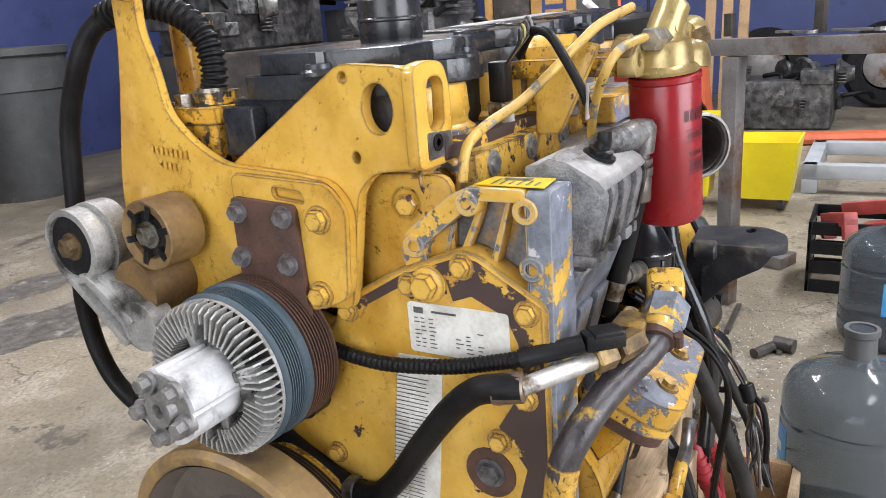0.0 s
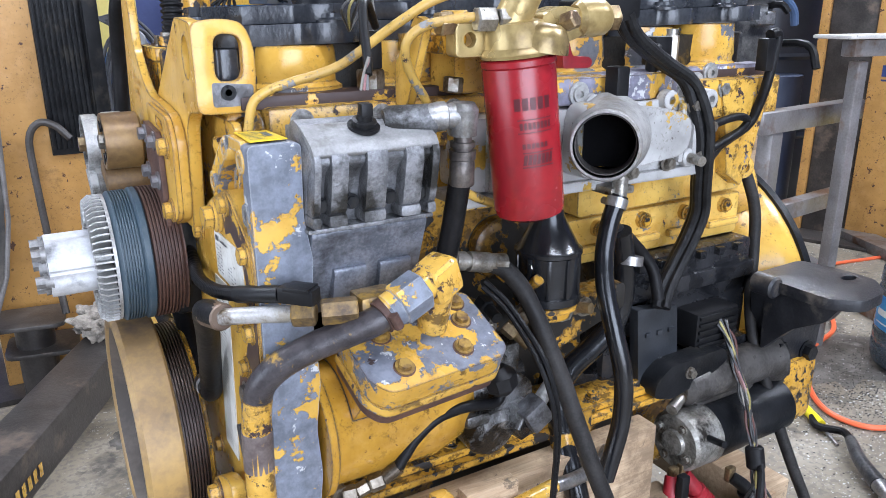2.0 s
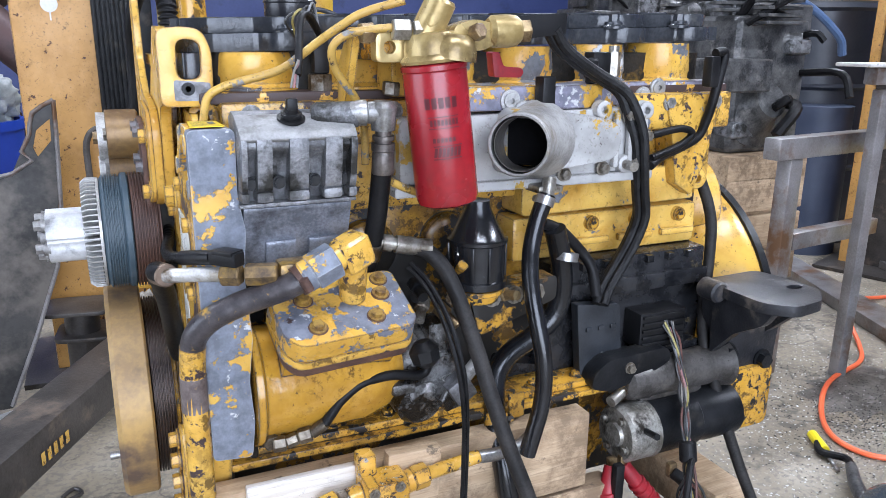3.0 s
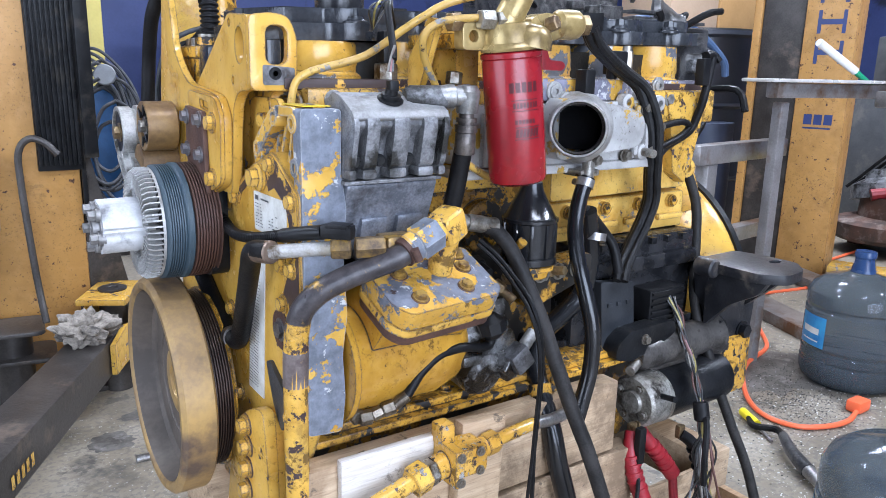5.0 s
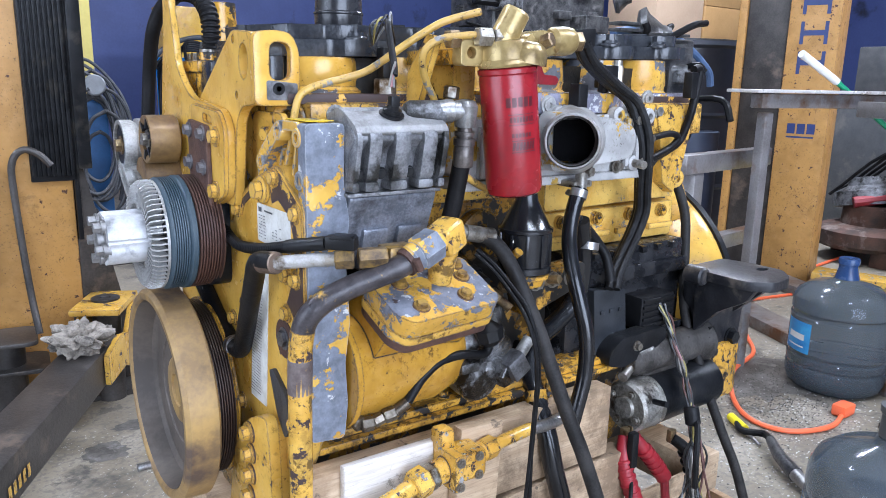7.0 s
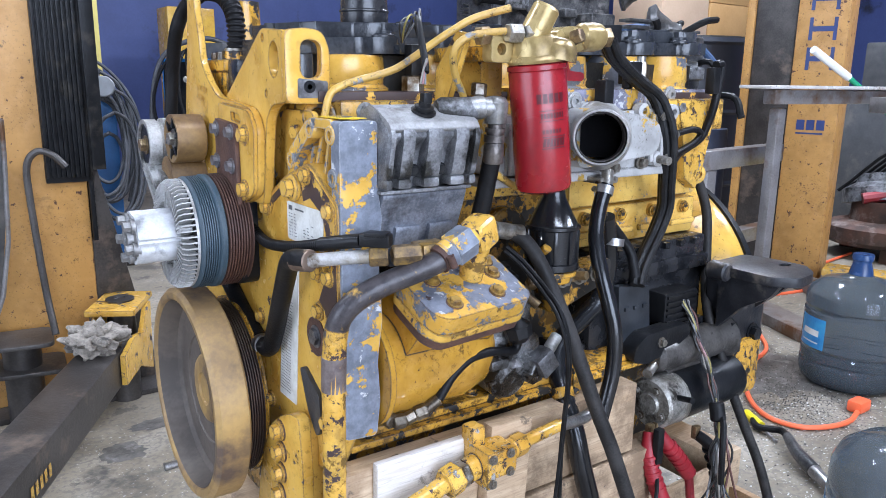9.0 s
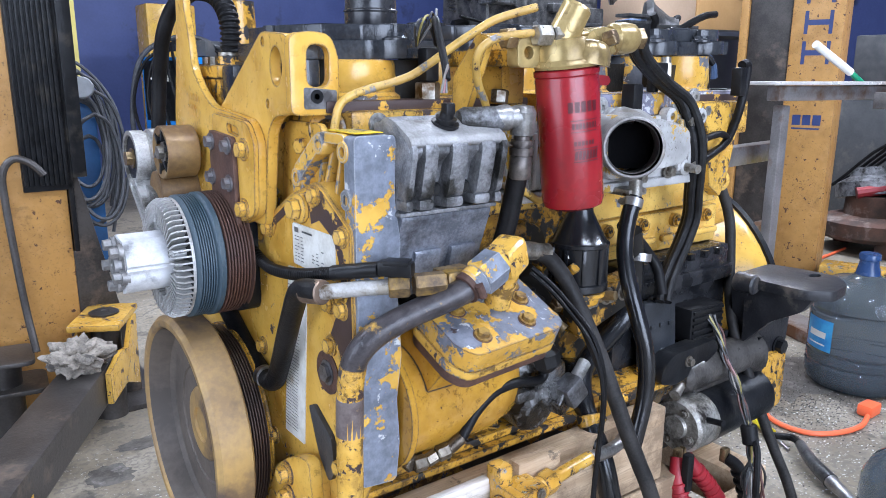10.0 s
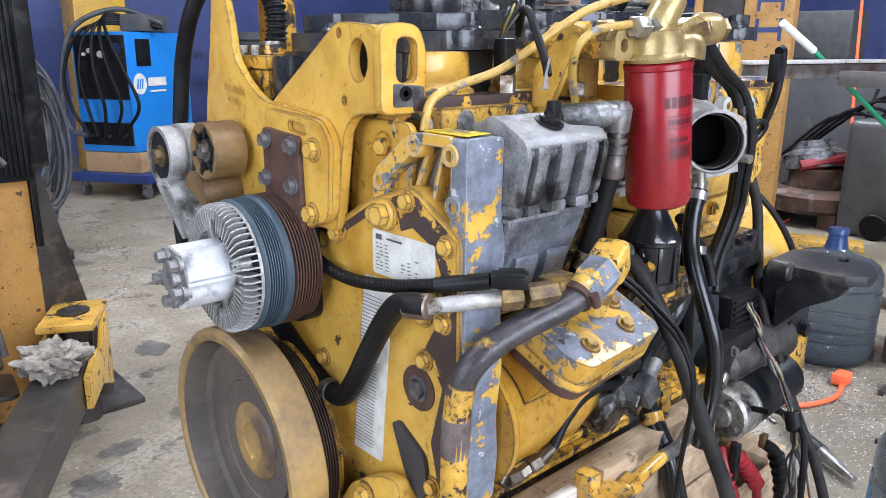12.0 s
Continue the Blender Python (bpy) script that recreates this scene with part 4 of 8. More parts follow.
E("pump_hose", b, RUBBER, "black pump hose")
b = B()
lathe(b, (0.25, -0.366, 1.134), (0.0, 0.05, -1), [(0, 0.011), (0.006, 0.011), (0.006, 0.015), (0.012, 0.015), (0.012, 0.012), (0.016, 0.012), (0.016, 0.016), (0.026, 0.016), (0.027, 0.014), (0.03, 0.0150), (0.056, 0.0155), (0.058, 0.0145)], 20)
E("hose_ferrule", b, speckled("dark_steel_ferrule", (0.16, 0.14, 0.125), (0.07, 0.06, 0.055), 0.38, 0.6, 40, 240, 0.3), "dark steel hose ferrule")
b = B()
clamp(b, (0.240, -0.334, 0.962), (0.15, -0.25, 1), 0.0155, 0.024)
E("pump_hose_ferrule", b, ZINC, "")

# fuel filter, head and water bowl
top, bot = Vector((0.318, -0.376, 1.222)), Vector((0.340, -0.379, 1.032))
axf = (bot - top).normalized()
L = (bot - top).length
b = B()
lathe(b, top, axf, [(0, 0.0), (0, 0.041), (0.002, 0.0445), (0.008, 0.0445), (0.010, 0.0425), (0.012, 0.0432), (L - 0.012, 0.0432), (L - 0.004, 0.041), (L, 0.034), (L, 0.0)], 64)
filt = E("fuel_filter", b, RED, "glossy red spin-on fuel filter canister")


def on_filter(name, rects, material):
    """Print on the canister: (angle0, angle1, down0, down1, skew) patches."""
    bb = B()
    aim = Vector((-0.62, -0.78, 0))
    fw = (aim - axf * aim.dot(axf)).normalized()
    sd = fw.cross(axf).normalized()
    for a0, a1, d0, d1, sk in rects:
        k = 5
        rows = []
        for d, s in ((d0, 0.0), (d1, sk)):
            rows.append([bb.verts.new(top + axf * d + (fw * math.cos(radians(a0 + s + (a1 - a0) * i / k)) + sd * math.sin(radians(a0 + s + (a1 - a0) * i / k))) * 0.0436) for i in range(k + 1)])
        for i in range(k):
            bb.faces.new((rows[0][i], rows[0][i + 1], rows[1][i + 1], rows[1][i]))
    return part(name, bb, material, filt)


pr = []
for k in range(5):
    pr.append((-8 + k * 12, 1 + k * 12, 0.042, 0.056, 0))
pr += [(-5, 50, 0.066, 0.0672, 0), (-5, 50, 0.081, 0.0822, 0)]
for k in range(8):
    pr.append((-2 + k * 6.5, 2.5 + k * 6.5, 0.070, 0.078, 0))
for k in range(6):
    pr.append((0 + k * 7, 5 + k * 7, 0.094, 0.100, 0))
for k in range(7):
    pr.append((2 + k * 7, 7.5 + k * 7, 0.107, 0.119, -3))
pr += [(0, 52, 0.104, 0.1055, 0), (-2, 50, 0.121, 0.1225, 0)]
on_filter("print", pr, FILTER_INK)
b = B()
lathe(b, top, -axf, [(0.001, 0.0), (0.001, 0.0425), (0.005, 0.0438), (0.009, 0.0415), (0.012, 0.038), (0.028, 0.036), (0.038, 0.031), (0.044, 0.0)], 48)
lathe(b, (0.336, -0.394, 1.228), (0.12, -0.1, 1), [(0, 0.033), (0.016, 0.031), (0.027, 0.025), (0.031, 0.018), (0.032, 0)], 32)
lathe(b, (0.303, -0.370, 1.246), (0.022, -0.015, 0.055), [(0, 0.026), (0.006, 0.0235), (0.012, 0.0215), (0.034, 0.021), (0.06, 0.0205), (0.064, 0.017), (0.064, 0)], 28)
lathe(b, (0.308, -0.393, 1.274), (-0.3, -1, 0.2), [(-0.004, 0.0085), (0.003, 0.0085), (0.004, 0.006), (0.002, 0.005), (0.002, 0)], 18)
prism(b, rounded([(0.243, 1.222), (0.315, 1.222), (0.315, 1.268), (0.285, 1.266), (0.243, 1.258)], 0.008), 'y', -0.362, -0.340, holes=[ring2d(0.262, 1.241, 0.0085, 0.0085, 16)], bev=0.003)
prism(b, rounded([(0.34, 1.236), (0.385, 1.238), (0.405, 1.248), (0.405, 1.272), (0.37, 1.278), (0.34, 1.268)], 0.008), 'y', -0.392, -0.358, bev=0.008)
lathe(b, (0.395, -0.381, 1.262), (1, -0.1, 0.05), [(0, 0.017), (0.006, 0.0215), (0.028, 0.022), (0.04, 0.0205), (0.046, 0.016), (0.046, 0)], 24)
fhead = E("filter_head", b, GOLD, "gold sprayed cast filter head")
b = B()
prism(b, rounded([(0.25, -0.338), (0.30, -0.338), (0.30, -0.20), (0.25, -0.20)], 0.008), 'z', 1.224, 1.246, bev=0.005)
prism(b, rounded([(0.302, -0.337), (0.39, -0.345), (0.40, -0.26), (0.302, -0.25)], 0.012), 'z', 1.226, 1.250, bev=0.008)
E("head_arm", b, YEL_OIL, "oily yellow cast arm", fhead)
b = B()
prism(b, rounded([(-0.245, 1.16), (-0.275, 1.16), (-0.295, 1.20), (-0.325, 1.262), (-0.30, 1.268), (-0.245, 1.21)], 0.006), 'x', 0.225, 0.236, bev=0.002)
E("arm_gusset", b, YEL, "yellow upright gusset plate", fhead)
b = B()
prism(b, rounded([(0.455, 1.198), (0.50, 1.197), (0.506, 1.205), (0.50, 1.212), (0.47, 1.214), (0.462, 1.235), (0.45, 1.235)], 0.004), 'y', -0.292, -0.272, bev=0.003)
E("red_lever", b, RED_RUB, "red plastic lever", fhead)
for p, q, r in (((0.362, -0.402, 1.258), (0.368, -0.418, 1.264), 0.011), ((0.437, -0.385, 1.263), (0.455, -0.387, 1.264), 0.0165), ((0.225, -0.352, 1.258), (0.243, -0.352, 1.260), 0.014)):
    b = B()
    hexnut(b, p, q, r)
    E("head_fitting", b, BRASS, "", fhead)
b = B()
lathe(b, (0.415, -0.325, 1.02), (0, 0, -1), [(0, 0.0), (0, 0.018), (0.012, 0.02), (0.055, 0.042), (0.058, 0.047), (0.063, 0.047), (0.065, 0.044), (0.12, 0.042), (0.122, 0.047), (0.132, 0.047), (0.134, 0.0)], 40)
bowl = E("water_separator_bowl", b, RUBBER_SHINY, "glossy black ribbed separator bowl")
for k in range(10):
    b = B()
    box(b, -0.003, 0.003, 0.04, 0.046, 0.9, 0.955, 0.001, Matrix.Translation((0.415, -0.325, 0)) @ Matrix.Rotation(2 * math.pi * k / 10, 4, 'Z'))
    E("bowl_rib", b, RUBBER_SHINY, "", bowl)
b = B()
lathe(b, (0.415, -0.325, 0.885), (0, 0, -1), [(0, 0.044), (0.008, 0.044), (0.01, 0.036), (0.022, 0.034), (0.022, 0)], 32)
E("bowl_base", b, YEL_OIL, "", bowl)

# air inlet elbow and intake manifold
b = B()
prism(b, rounded([(0.30, 1.045), (0.52, 1.035), (0.735, 1.045), (0.745, 1.13), (0.70, 1.148), (0.30, 1.14)], 0.012), 'y', -0.295, -0.225, bev=0.012)
prism(b, rounded([(0.29, 1.026), (0.76, 1.026), (0.76, 1.041), (0.29, 1.041)], 0.004), 'y', -0.302, -0.225, bev=0.003)
manifold = E("intake_manifold", b, MANIFOLD, "pale scraped aluminium intake manifold with yellow rests")
b = B()
prism(b, rounded([(0.45, 1.052), (0.58, 1.062), (0.66, 1.07), (0.665, 1.125), (0.60, 1.142), (0.46, 1.156)], 0.025), 'y', -0.338, -0.2955, bev=0.018)
E("manifold_bulge", b, MANIFOLD, "", manifold)
for x0_, z0_, z1_ in ((0.325, 1.045, 1.13), (0.672, 1.05, 1.14), (0.70, 1.05, 1.13), (0.728, 1.05, 1.13)):
    b = B()
    box(b, x0_, x0_ + 0.011, -0.309, -0.2985, z0_, z1_, 0.004)
    E("casting_rib", b, MANIFOLD, "", manifold)
for x_, z_ in ((0.355, 1.12), (0.50, 1.148), (0.65, 1.145), (0.735, 1.142), (0.70, 1.055)):
    b = B()
    lathe(b, (x_, -0.29, z_), (0, -1, 0), [(0, 0.016), (0.016, 0.015), (0.018, 0.012), (0.018, 0.006), (0.006, 0.006), (0.006, 0)], 18)
    E("bolt_boss", b, MANIFOLD, "", manifold)
nrm = Vector((-0.68, -0.72, 0.05)).normalized()
ic = Vector((0.436, -0.403, 1.111))
b = B()
lathe(b, ic, -nrm, [(0.0, 0.0405), (0.0, 0.0435), (0.002, 0.0452), (0.010, 0.0452), (0.012, 0.0432), (0.05, 0.0445), (0.09, 0.052), (0.12, 0.06), (0.12, 0.0395), (0.016, 0.0398)], 48, True)
E("inlet_pipe", b, ALU_PAINT, "open pale aluminium inlet pipe", manifold)
# depth of the inlet, its darkness put into a black colour
b = B()
lathe(b, ic - nrm * 0.098, nrm, [(0, 0.0), (0, 0.0388), (0.03, 0.0385)], 32, True)
box(b, -0.0015, 0.0015, -0.03, 0.03, -0.034, 0.034, 0.0, Matrix.Translation(ic - nrm * 0.06) @ Matrix.Rotation(radians(-45), 4, 'Z') @ Matrix.Rotation(radians(90), 4, 'Z'))
E("inlet_bore", b, speckled("shaded_bore", (0.0022, 0.0022, 0.0025), (0.004, 0.004, 0.0045), 0.9, 0, 20, spec=0.05), "inlet bore with its deep shade coloured black", manifold)
# front of the bore in grey, the lit part before the black depth
b = B()
lathe(b, ic - nrm * 0.0655, nrm, [(0, 0.0392), (0.053, 0.0388), (0.053, 0.0378), (0, 0.0382)], 40, True)
E("bore_wall", b, speckled("lit_bore_wall", (0.12, 0.11, 0.1), (0.06, 0.055, 0.05), 0.5, 0.3, 24.0), "grey inlet wall, coloured as the lit part of the bore", manifold)
bolts("manifold_bolt", [(x, -0.302, z) for x, z in ((0.36, 1.06), (0.58, 1.045), (0.74, 1.10), (0.72, 1.06), (0.655, 1.05), (0.70, 1.135))], (0, -1, 0), 0.009, 0.012, ZINC, manifold)
b = B()
cyl(b, (0.70, -0.295, 1.056), (0.695, -0.335, 1.054), 0.008, seg=12)
E("manifold_plug", b, ZINC, "", manifold)
for x, y, z, r in ((0.482, -0.292, 1.163, 0.012), (0.789, -0.2235, 1.159, 0.012), (0.821, -0.2235, 1.173, 0.012)):
    b = B()
    lathe(b, (x, y, z), (0, -1, 0), [(0, r * 1.4), (0.004, r * 1.4), (0.004, r), (0.008, r), (0.008, r * 0.4), (0.003, r * 0.4), (0.003, 0)], 20)
    E("sleeve_bolt", b, ALU_LT, "", manifold)
b = B()
box(b, 0.518, 0.541, -0.330, -0.304, 1.152, 1.200, 0.004)
cyl(b, (0.53, -0.317, 1.14), (0.53, -0.317, 1.156), 0.016, seg=16)
E("pressure_sensor", b, PLASTIC, "black pressure sensor plug", manifold)
b = B()
prism(b, rounded([(0.39, -0.292), (0.62, -0.292), (0.70, -0.262), (0.76, -0.224), (0.975, -0.222), (0.975, -0.18), (0.39, -0.18)], 0.006), 'z', 1.148, 1.184, bev=0.004)
E("rear_head_rail", b, chipped("lilac_rail_enamel", chip=0.48, brown=0.64, pale=0.58, scale=6.0, grime=0.68, offset=181.0, grey=(0.24, 0.235, 0.3)), "flaking yellow and lilac head rail")
b = B()
prism(b, [(0.82, 1.164), (0.95, 1.164), (0.94, 1.10), (0.92, 1.02), (0.90, 0.975), (0.86, 1.0), (0.84, 1.1)], 'y', -0.25, -0.2, bev=0.006)
E("rear_head_casting", b, YEL_CHIP, "yellow rear head casting with grey flaked top")
# black harness box along head, sensors
b = B()
prism(b, rounded([(0.46, 1.25), (0.56, 1.262), (0.56, 1.292), (0.46, 1.285)], 0.004), 'y', -0.32, -0.27, bev=0.003)
E("injector_connector", b, PLASTIC, "black injector harness connector")
b = B()
for x in (0.71,):
    cyl(b, (x, -0.24, 1.195), (x, -0.24, 1.235), 0.012, seg=6)
    cyl(b, (x, -0.24, 1.235), (x, -0.24, 1.245), 0.009, seg=12)
E("head_sensor", b, ZINC, "zinc sensor fitting")
b = B()
box(b, 0.655, 0.69, -0.262, -0.232, 1.192, 1.235, 0.004)
E("sensor_plug", b, PLASTIC, "black sensor plug")
b = B()
box(b, 0.199, 0.222, -0.218, -0.195, 1.202, 1.25, 0.004)
E("sensor_plug", b, PLASTIC, "black sensor plug")
for p, q, r in (((0.21, -0.205, 1.176), (0.21, -0.205, 1.202), 0.018), ((0.30, -0.26, 1.172), (0.302, -0.26, 1.192), 0.013)):
    b = B()
    hexnut(b, p, q, r)
    E("large_nut", b, ZINC, "bright hexagon nut")
b = B()
prism(b, [(0.30, 1.17), (0.345, 1.17), (0.345, 1.235), (0.32, 1.275), (0.30, 1.26)], 'y', -0.265, -0.20, bev=0.004)
E("filter_bracket", b, YEL, "yellow filter mounting bracket")

# side covers of the block
b = B()
prism(b, rounded([(0.55, 1.03), (0.91, 1.03), (0.93, 0.965), (0.55, 0.96)], 0.01), 'y', -0.225, -0.15, bev=0.006)
box(b, 0.54, 0.95, -0.215, -0.15, 0.875, 0.955, 0.01)
lathe(b, (0.925, -0.215, 1.005), (-0.2, -1, 0), [(-0.02, 0.024), (0.025, 0.02), (0.027, 0.016), (0.027, 0.008), (0.01, 0.008), (0.01, 0)], 20)
sidec = E("side_cover", b, chipped("side_cover_enamel", chip=0.64, brown=0.7, scale=13.0, grime=0.66, offset=91.0, paint=(0.68, 0.43, 0.1)), "yellow bolted side cover")
for x in (0.60, 0.70, 0.80, 0.90):
    b = B()
    box(b, x - 0.04, x + 0.04, -0.226, -0.214, 0.895, 0.91, 0.006)
    E("cover_rib", b, sidec.data.materials[0], "", sidec)
    b = B()
    lathe(b, (x, -0.213, 0.935), (0, -1, 0), [(0, 0.014), (0.01, 0.013), (0.01, 0)], 16)
    E("cover_boss", b, sidec.data.materials[0], "", sidec)
bolts("cover_bolt", [(x, -0.223, 0.935) for x in (0.60, 0.70, 0.80, 0.90)], (0, -1, 0), 0.010, 0.008, YEL_OIL, sidec)

# electronic control box and plates
b = B()
box(b, 0.60, 0.95, -0.25, -0.17, 0.665, 0.875, 0.008)
for k in range(7):
    box(b, 0.61 + k * 0.048, 0.625 + k * 0.048, -0.262, -0.245, 0.858, 0.872, 0.002)
box(b, 0.60, 0.95, -0.262, -0.245, 0.805, 0.835, 0.004)
ECM = speckled("worn_black_housing", (0.008, 0.0085, 0.01), (0.028, 0.028, 0.03), 0.27, 0.1, 26.0, 200.0, 0.4, lo=0.42, hi=0.6, dirt=(0.16, 0.12, 0.05), dirt_at=0.69)
ecm = E("engine_control_unit", b, ECM, "black engine control unit housing")
b = B()
prism(b, rounded([(0.63, 0.81), (0.72, 0.80), (0.735, 0.675), (0.645, 0.665)], 0.004), 'y', -0.292, -0.272, bev=0.002)
for k in range(3):
    box(b, 0.65 + k * 0.026, 0.662 + k * 0.026, -0.296, -0.29, 0.757, 0.765, 0.001)
lathe(b, (0.69, -0.292, 0.705), (0, -1, 0), [(0, 0.009), (0.003, 0.008), (0.003, 0)], 14)
E("flat_connector_cover", b, speckled("satin_black_cover", (0.01, 0.012, 0.015), (0.022, 0.025, 0.03), 0.45, 0, 20), "", ecm)
b = B()
box(b, 0.765, 0.87, -0.30, -0.25, 0.705, 0.775, 0.006)
connector = E("wide_connector", b, PLASTIC, "black ribbed multi-pin connector", ecm)
for k in range(5):
    b = B()
    box(b, 0.77, 0.865, -0.304, -0.298, 0.712 + k * 0.013, 0.718 + k * 0.013, 0.001)
    E("connector_rib", b, PLASTIC, "", connector)
b = B()
prism(b, rounded([(0.75, 0.695), (0.93, 0.70), (0.93, 0.645), (0.76, 0.63), (0.745, 0.655)], 0.015), 'y', -0.285, -0.24, bev=0.005)
hexbolt(b, (0.82, -0.285, 0.665), (0, -1, 0), 0.005, 0.004)
prism(b, rounded([(0.52, 0.70), (0.73, 0.655), (0.73, 0.62), (0.51, 0.66)], 0.008), 'y', -0.24, -0.18, bev=0.004)
E("lower_cover", b, ECM, "", ecm)

# flywheel housing
b = B()
HR = 0.32
lathe(b, (0.985, CY, 0.66), (1, 0, 0), [(0, 0.0), (0, 0.25), (0.03, 0.285), (0.07, HR - 0.012), (0.09, HR), (0.115, HR), (0.115, 0)], 72)
lathe(b, (0.96, -0.06, 0.92), (1, 0, -0.1), [(0, 0.07), (0.10, 0.11), (0.10, 0)], 32)
fw = E("flywheel_housing", b, YEL, "yellow flywheel housing flange")
b = B()
lathe(b, (1.1005, CY, 0.66), (1, 0, 0), [(0, 0.0), (0, HR + 0.006), (0.018, HR + 0.006), (0.018, 0)], 72)
E("ring_edge", b, BLACK, "", fw)
b = B()
box(b, 0.95, 1.09, -0.33, -0.20, 0.50, 0.64, 0.02)
E("starter_mount", b, YEL_OIL, "", fw)
# black rear mounting bracket
b = B()
prism(b, rounded([(0.91, -0.29), (1.05, -0.285), (1.066, -0.35), (1.068, -0.42), (1.02, -0.465), (0.95, -0.475), (0.91, -0.435)], 0.016), 'z', 0.802, 0.822, holes=[ring2d(1.035, -0.392, 0.017, 0.010, 16)], bev=0.005)
prism(b, rounded([(0.915, 0.81), (1.09, 0.81), (1.10, 0.75), (1.09, 0.64), (1.06, 0.61), (1.0, 0.64), (0.96, 0.65), (0.93, 0.74)], 0.018), 'y', -0.318, -0.282, bev=0.008)
prism(b, rounded([(-0.31, 0.806), (-0.45, 0.806), (-0.43, 0.775), (-0.37, 0.74), (-0.315, 0.68)], 0.01), 'x', 0.922, 0.94, bev=0.004)
prism(b, rounded([(-0.31, 0.806), (-0.42, 0.806), (-0.38, 0.76), (-0.315, 0.70)], 0.01), 'x', 1.06, 1.078, bev=0.004)
cyl(b, (0.905, -0.30, 0.812), (0.905, -0.345, 0.812), 0.02, seg=20, bev=0.004)
rear = E("rear_mount_bracket", b, speckled("satin_black_bracket", (0.010, 0.0105, 0.013), (0.024, 0.024, 0.027), 0.4, 0, 22, 220, 0.4, spec=0.4, dirt=(0.1, 0.085, 0.07), dirt_at=0.62), "black cast rear mounting bracket with slotted hole")
bolts("bracket_bolt", [(x, -0.318, z) for x, z in ((1.035, 0.765), (0.965, 0.675), (1.06, 0.645))], (0, -1, 0), 0.016, 0.016, BLACK, rear)

# black plate under the control unit
b = B()
prism(b, rounded([(0.645, 0.662), (0.65, 0.69), (0.68, 0.712), (0.81, 0.716), (0.82, 0.69), (0.77, 0.668), (0.69, 0.65)], 0.012), 'y', -0.328, -0.29, bev=0.005)
under_plate = E("under_plate", b, BLACK, "black plate under the control unit")
bolts("plate_stud", [(0.725, -0.328, 0.69)], (0, -1, 0), 0.008, 0.01, ZINC, under_plate)

# starter motor
sa = Vector((1, 0.02, 0.0)).normalized()
sc = Vector((0.706, -0.326, 0.562))
b = B()
lathe(b, sc, sa, [(0, 0.0), (0.0, 0.048), (0.006, 0.0535), (0.055, 0.0538), (0.056, 0.055), (0.064, 0.055), (0.064, 0)], 40)
lathe(b, sc, -sa, [(0, 0.024), (0.007, 0.022), (0.007, 0)], 24)
starter = E("starter_motor", b, speckled("grimy_cast_end", (0.46, 0.44, 0.4), (0.16, 0.145, 0.12), 0.34, 0.55, 30, 240, 0.5, dirt=(0.03, 0.025, 0.02), dirt_at=0.58), "grimy starter motor with black body")
b = B()
lathe(b, sc + sa * 0.063, sa, [(0, 0.053), (0.10, 0.053), (0.104, 0.049), (0.12, 0.049), (0.13, 0.052), (0.2, 0.053), (0.2, 0)], 40)
E("starter_body", b, BLACK, "", starter)
b = B()
lathe(b, sc + Vector((0.02, 0.02, 0.088)), sa, [(0, 0.0), (0, 0.022), (0.01, 0.033), (0.05, 0.037), (0.052, 0.034), (0.2, 0.038), (0.24, 0.05), (0.24, 0)], 28)
box(b, sc.x + 0.05, sc.x + 0.2, sc.y + 0.0, sc.y + 0.05, sc.z + 0.03, sc.z + 0.08, 0.01)
E("starter_solenoid", b, speckled("oily_dark_solenoid", (0.1, 0.092, 0.085), (0.035, 0.031, 0.028), 0.34, 0.3, 22, 200, 0.5, dirt=(0.16, 0.14, 0.12), dirt_at=0.6), "", starter)
_, u_, w_ = frame_of(sa)
for k in range(4):
    a = k * math.pi / 2 + 0.5
    b = B()
    hexbolt(b, sc + (u_ * math.cos(a) + w_ * math.sin(a)) * 0.036, -sa, 0.006, 0.008)
    E("starter_screw", b, ZINC, "", starter)
b = B()
cyl(b, sc + Vector((0.03, -0.045, 0.022)), sc + Vector((0.025, -0.082, 0.03)), 0.006, seg=12)
E("starter_terminal", b, BLACK, "", starter)
b = B()
cyl(b, sc + Vector((0.02, 0.01, 0.078)), sc + Vector((-0.02, -0.005, 0.07)), 0.010, seg=12)
E("solenoid_terminal", b, ZINC, "", starter)

# air compressor with bolted head
b = B()
lathe(b, (0.064, -0.285, 0.768), (1, 0, 0), [(0, 0.0), (0, 0.092), (0.010, 0.092), (0.014, 0.083), (0.03, 0.082), (0.16, 0.083), (0.20, 0.072), (0.225, 0.05), (0.225, 0)], 56)
prism(b, rounded([(-0.25, 0.78), (-0.335, 0.78), (-0.372, 0.815), (-0.40, 0.85), (-0.31, 0.90), (-0.25, 0.88)], 0.02), 'x', 0.10, 0.262, bev=0.012)
comp = E("air_compressor", b, chipped("compressor_enamel", chip=0.74, brown=0.70, scale=7.0, grime=0.62, offset=191.0, paint=(0.5, 0.27, 0.035), deep=(0.3, 0.14, 0.014), dark=(0.02, 0.014, 0.01), rough=0.09), "oily yellow air compressor barrel")
mm = Matrix.Translation((0.178, -0.4015, 0.9075)) @ Matrix.Rotation(radians(26), 4, 'X') @ Matrix.Rotation(radians(4), 4, 'Z')
b = B()
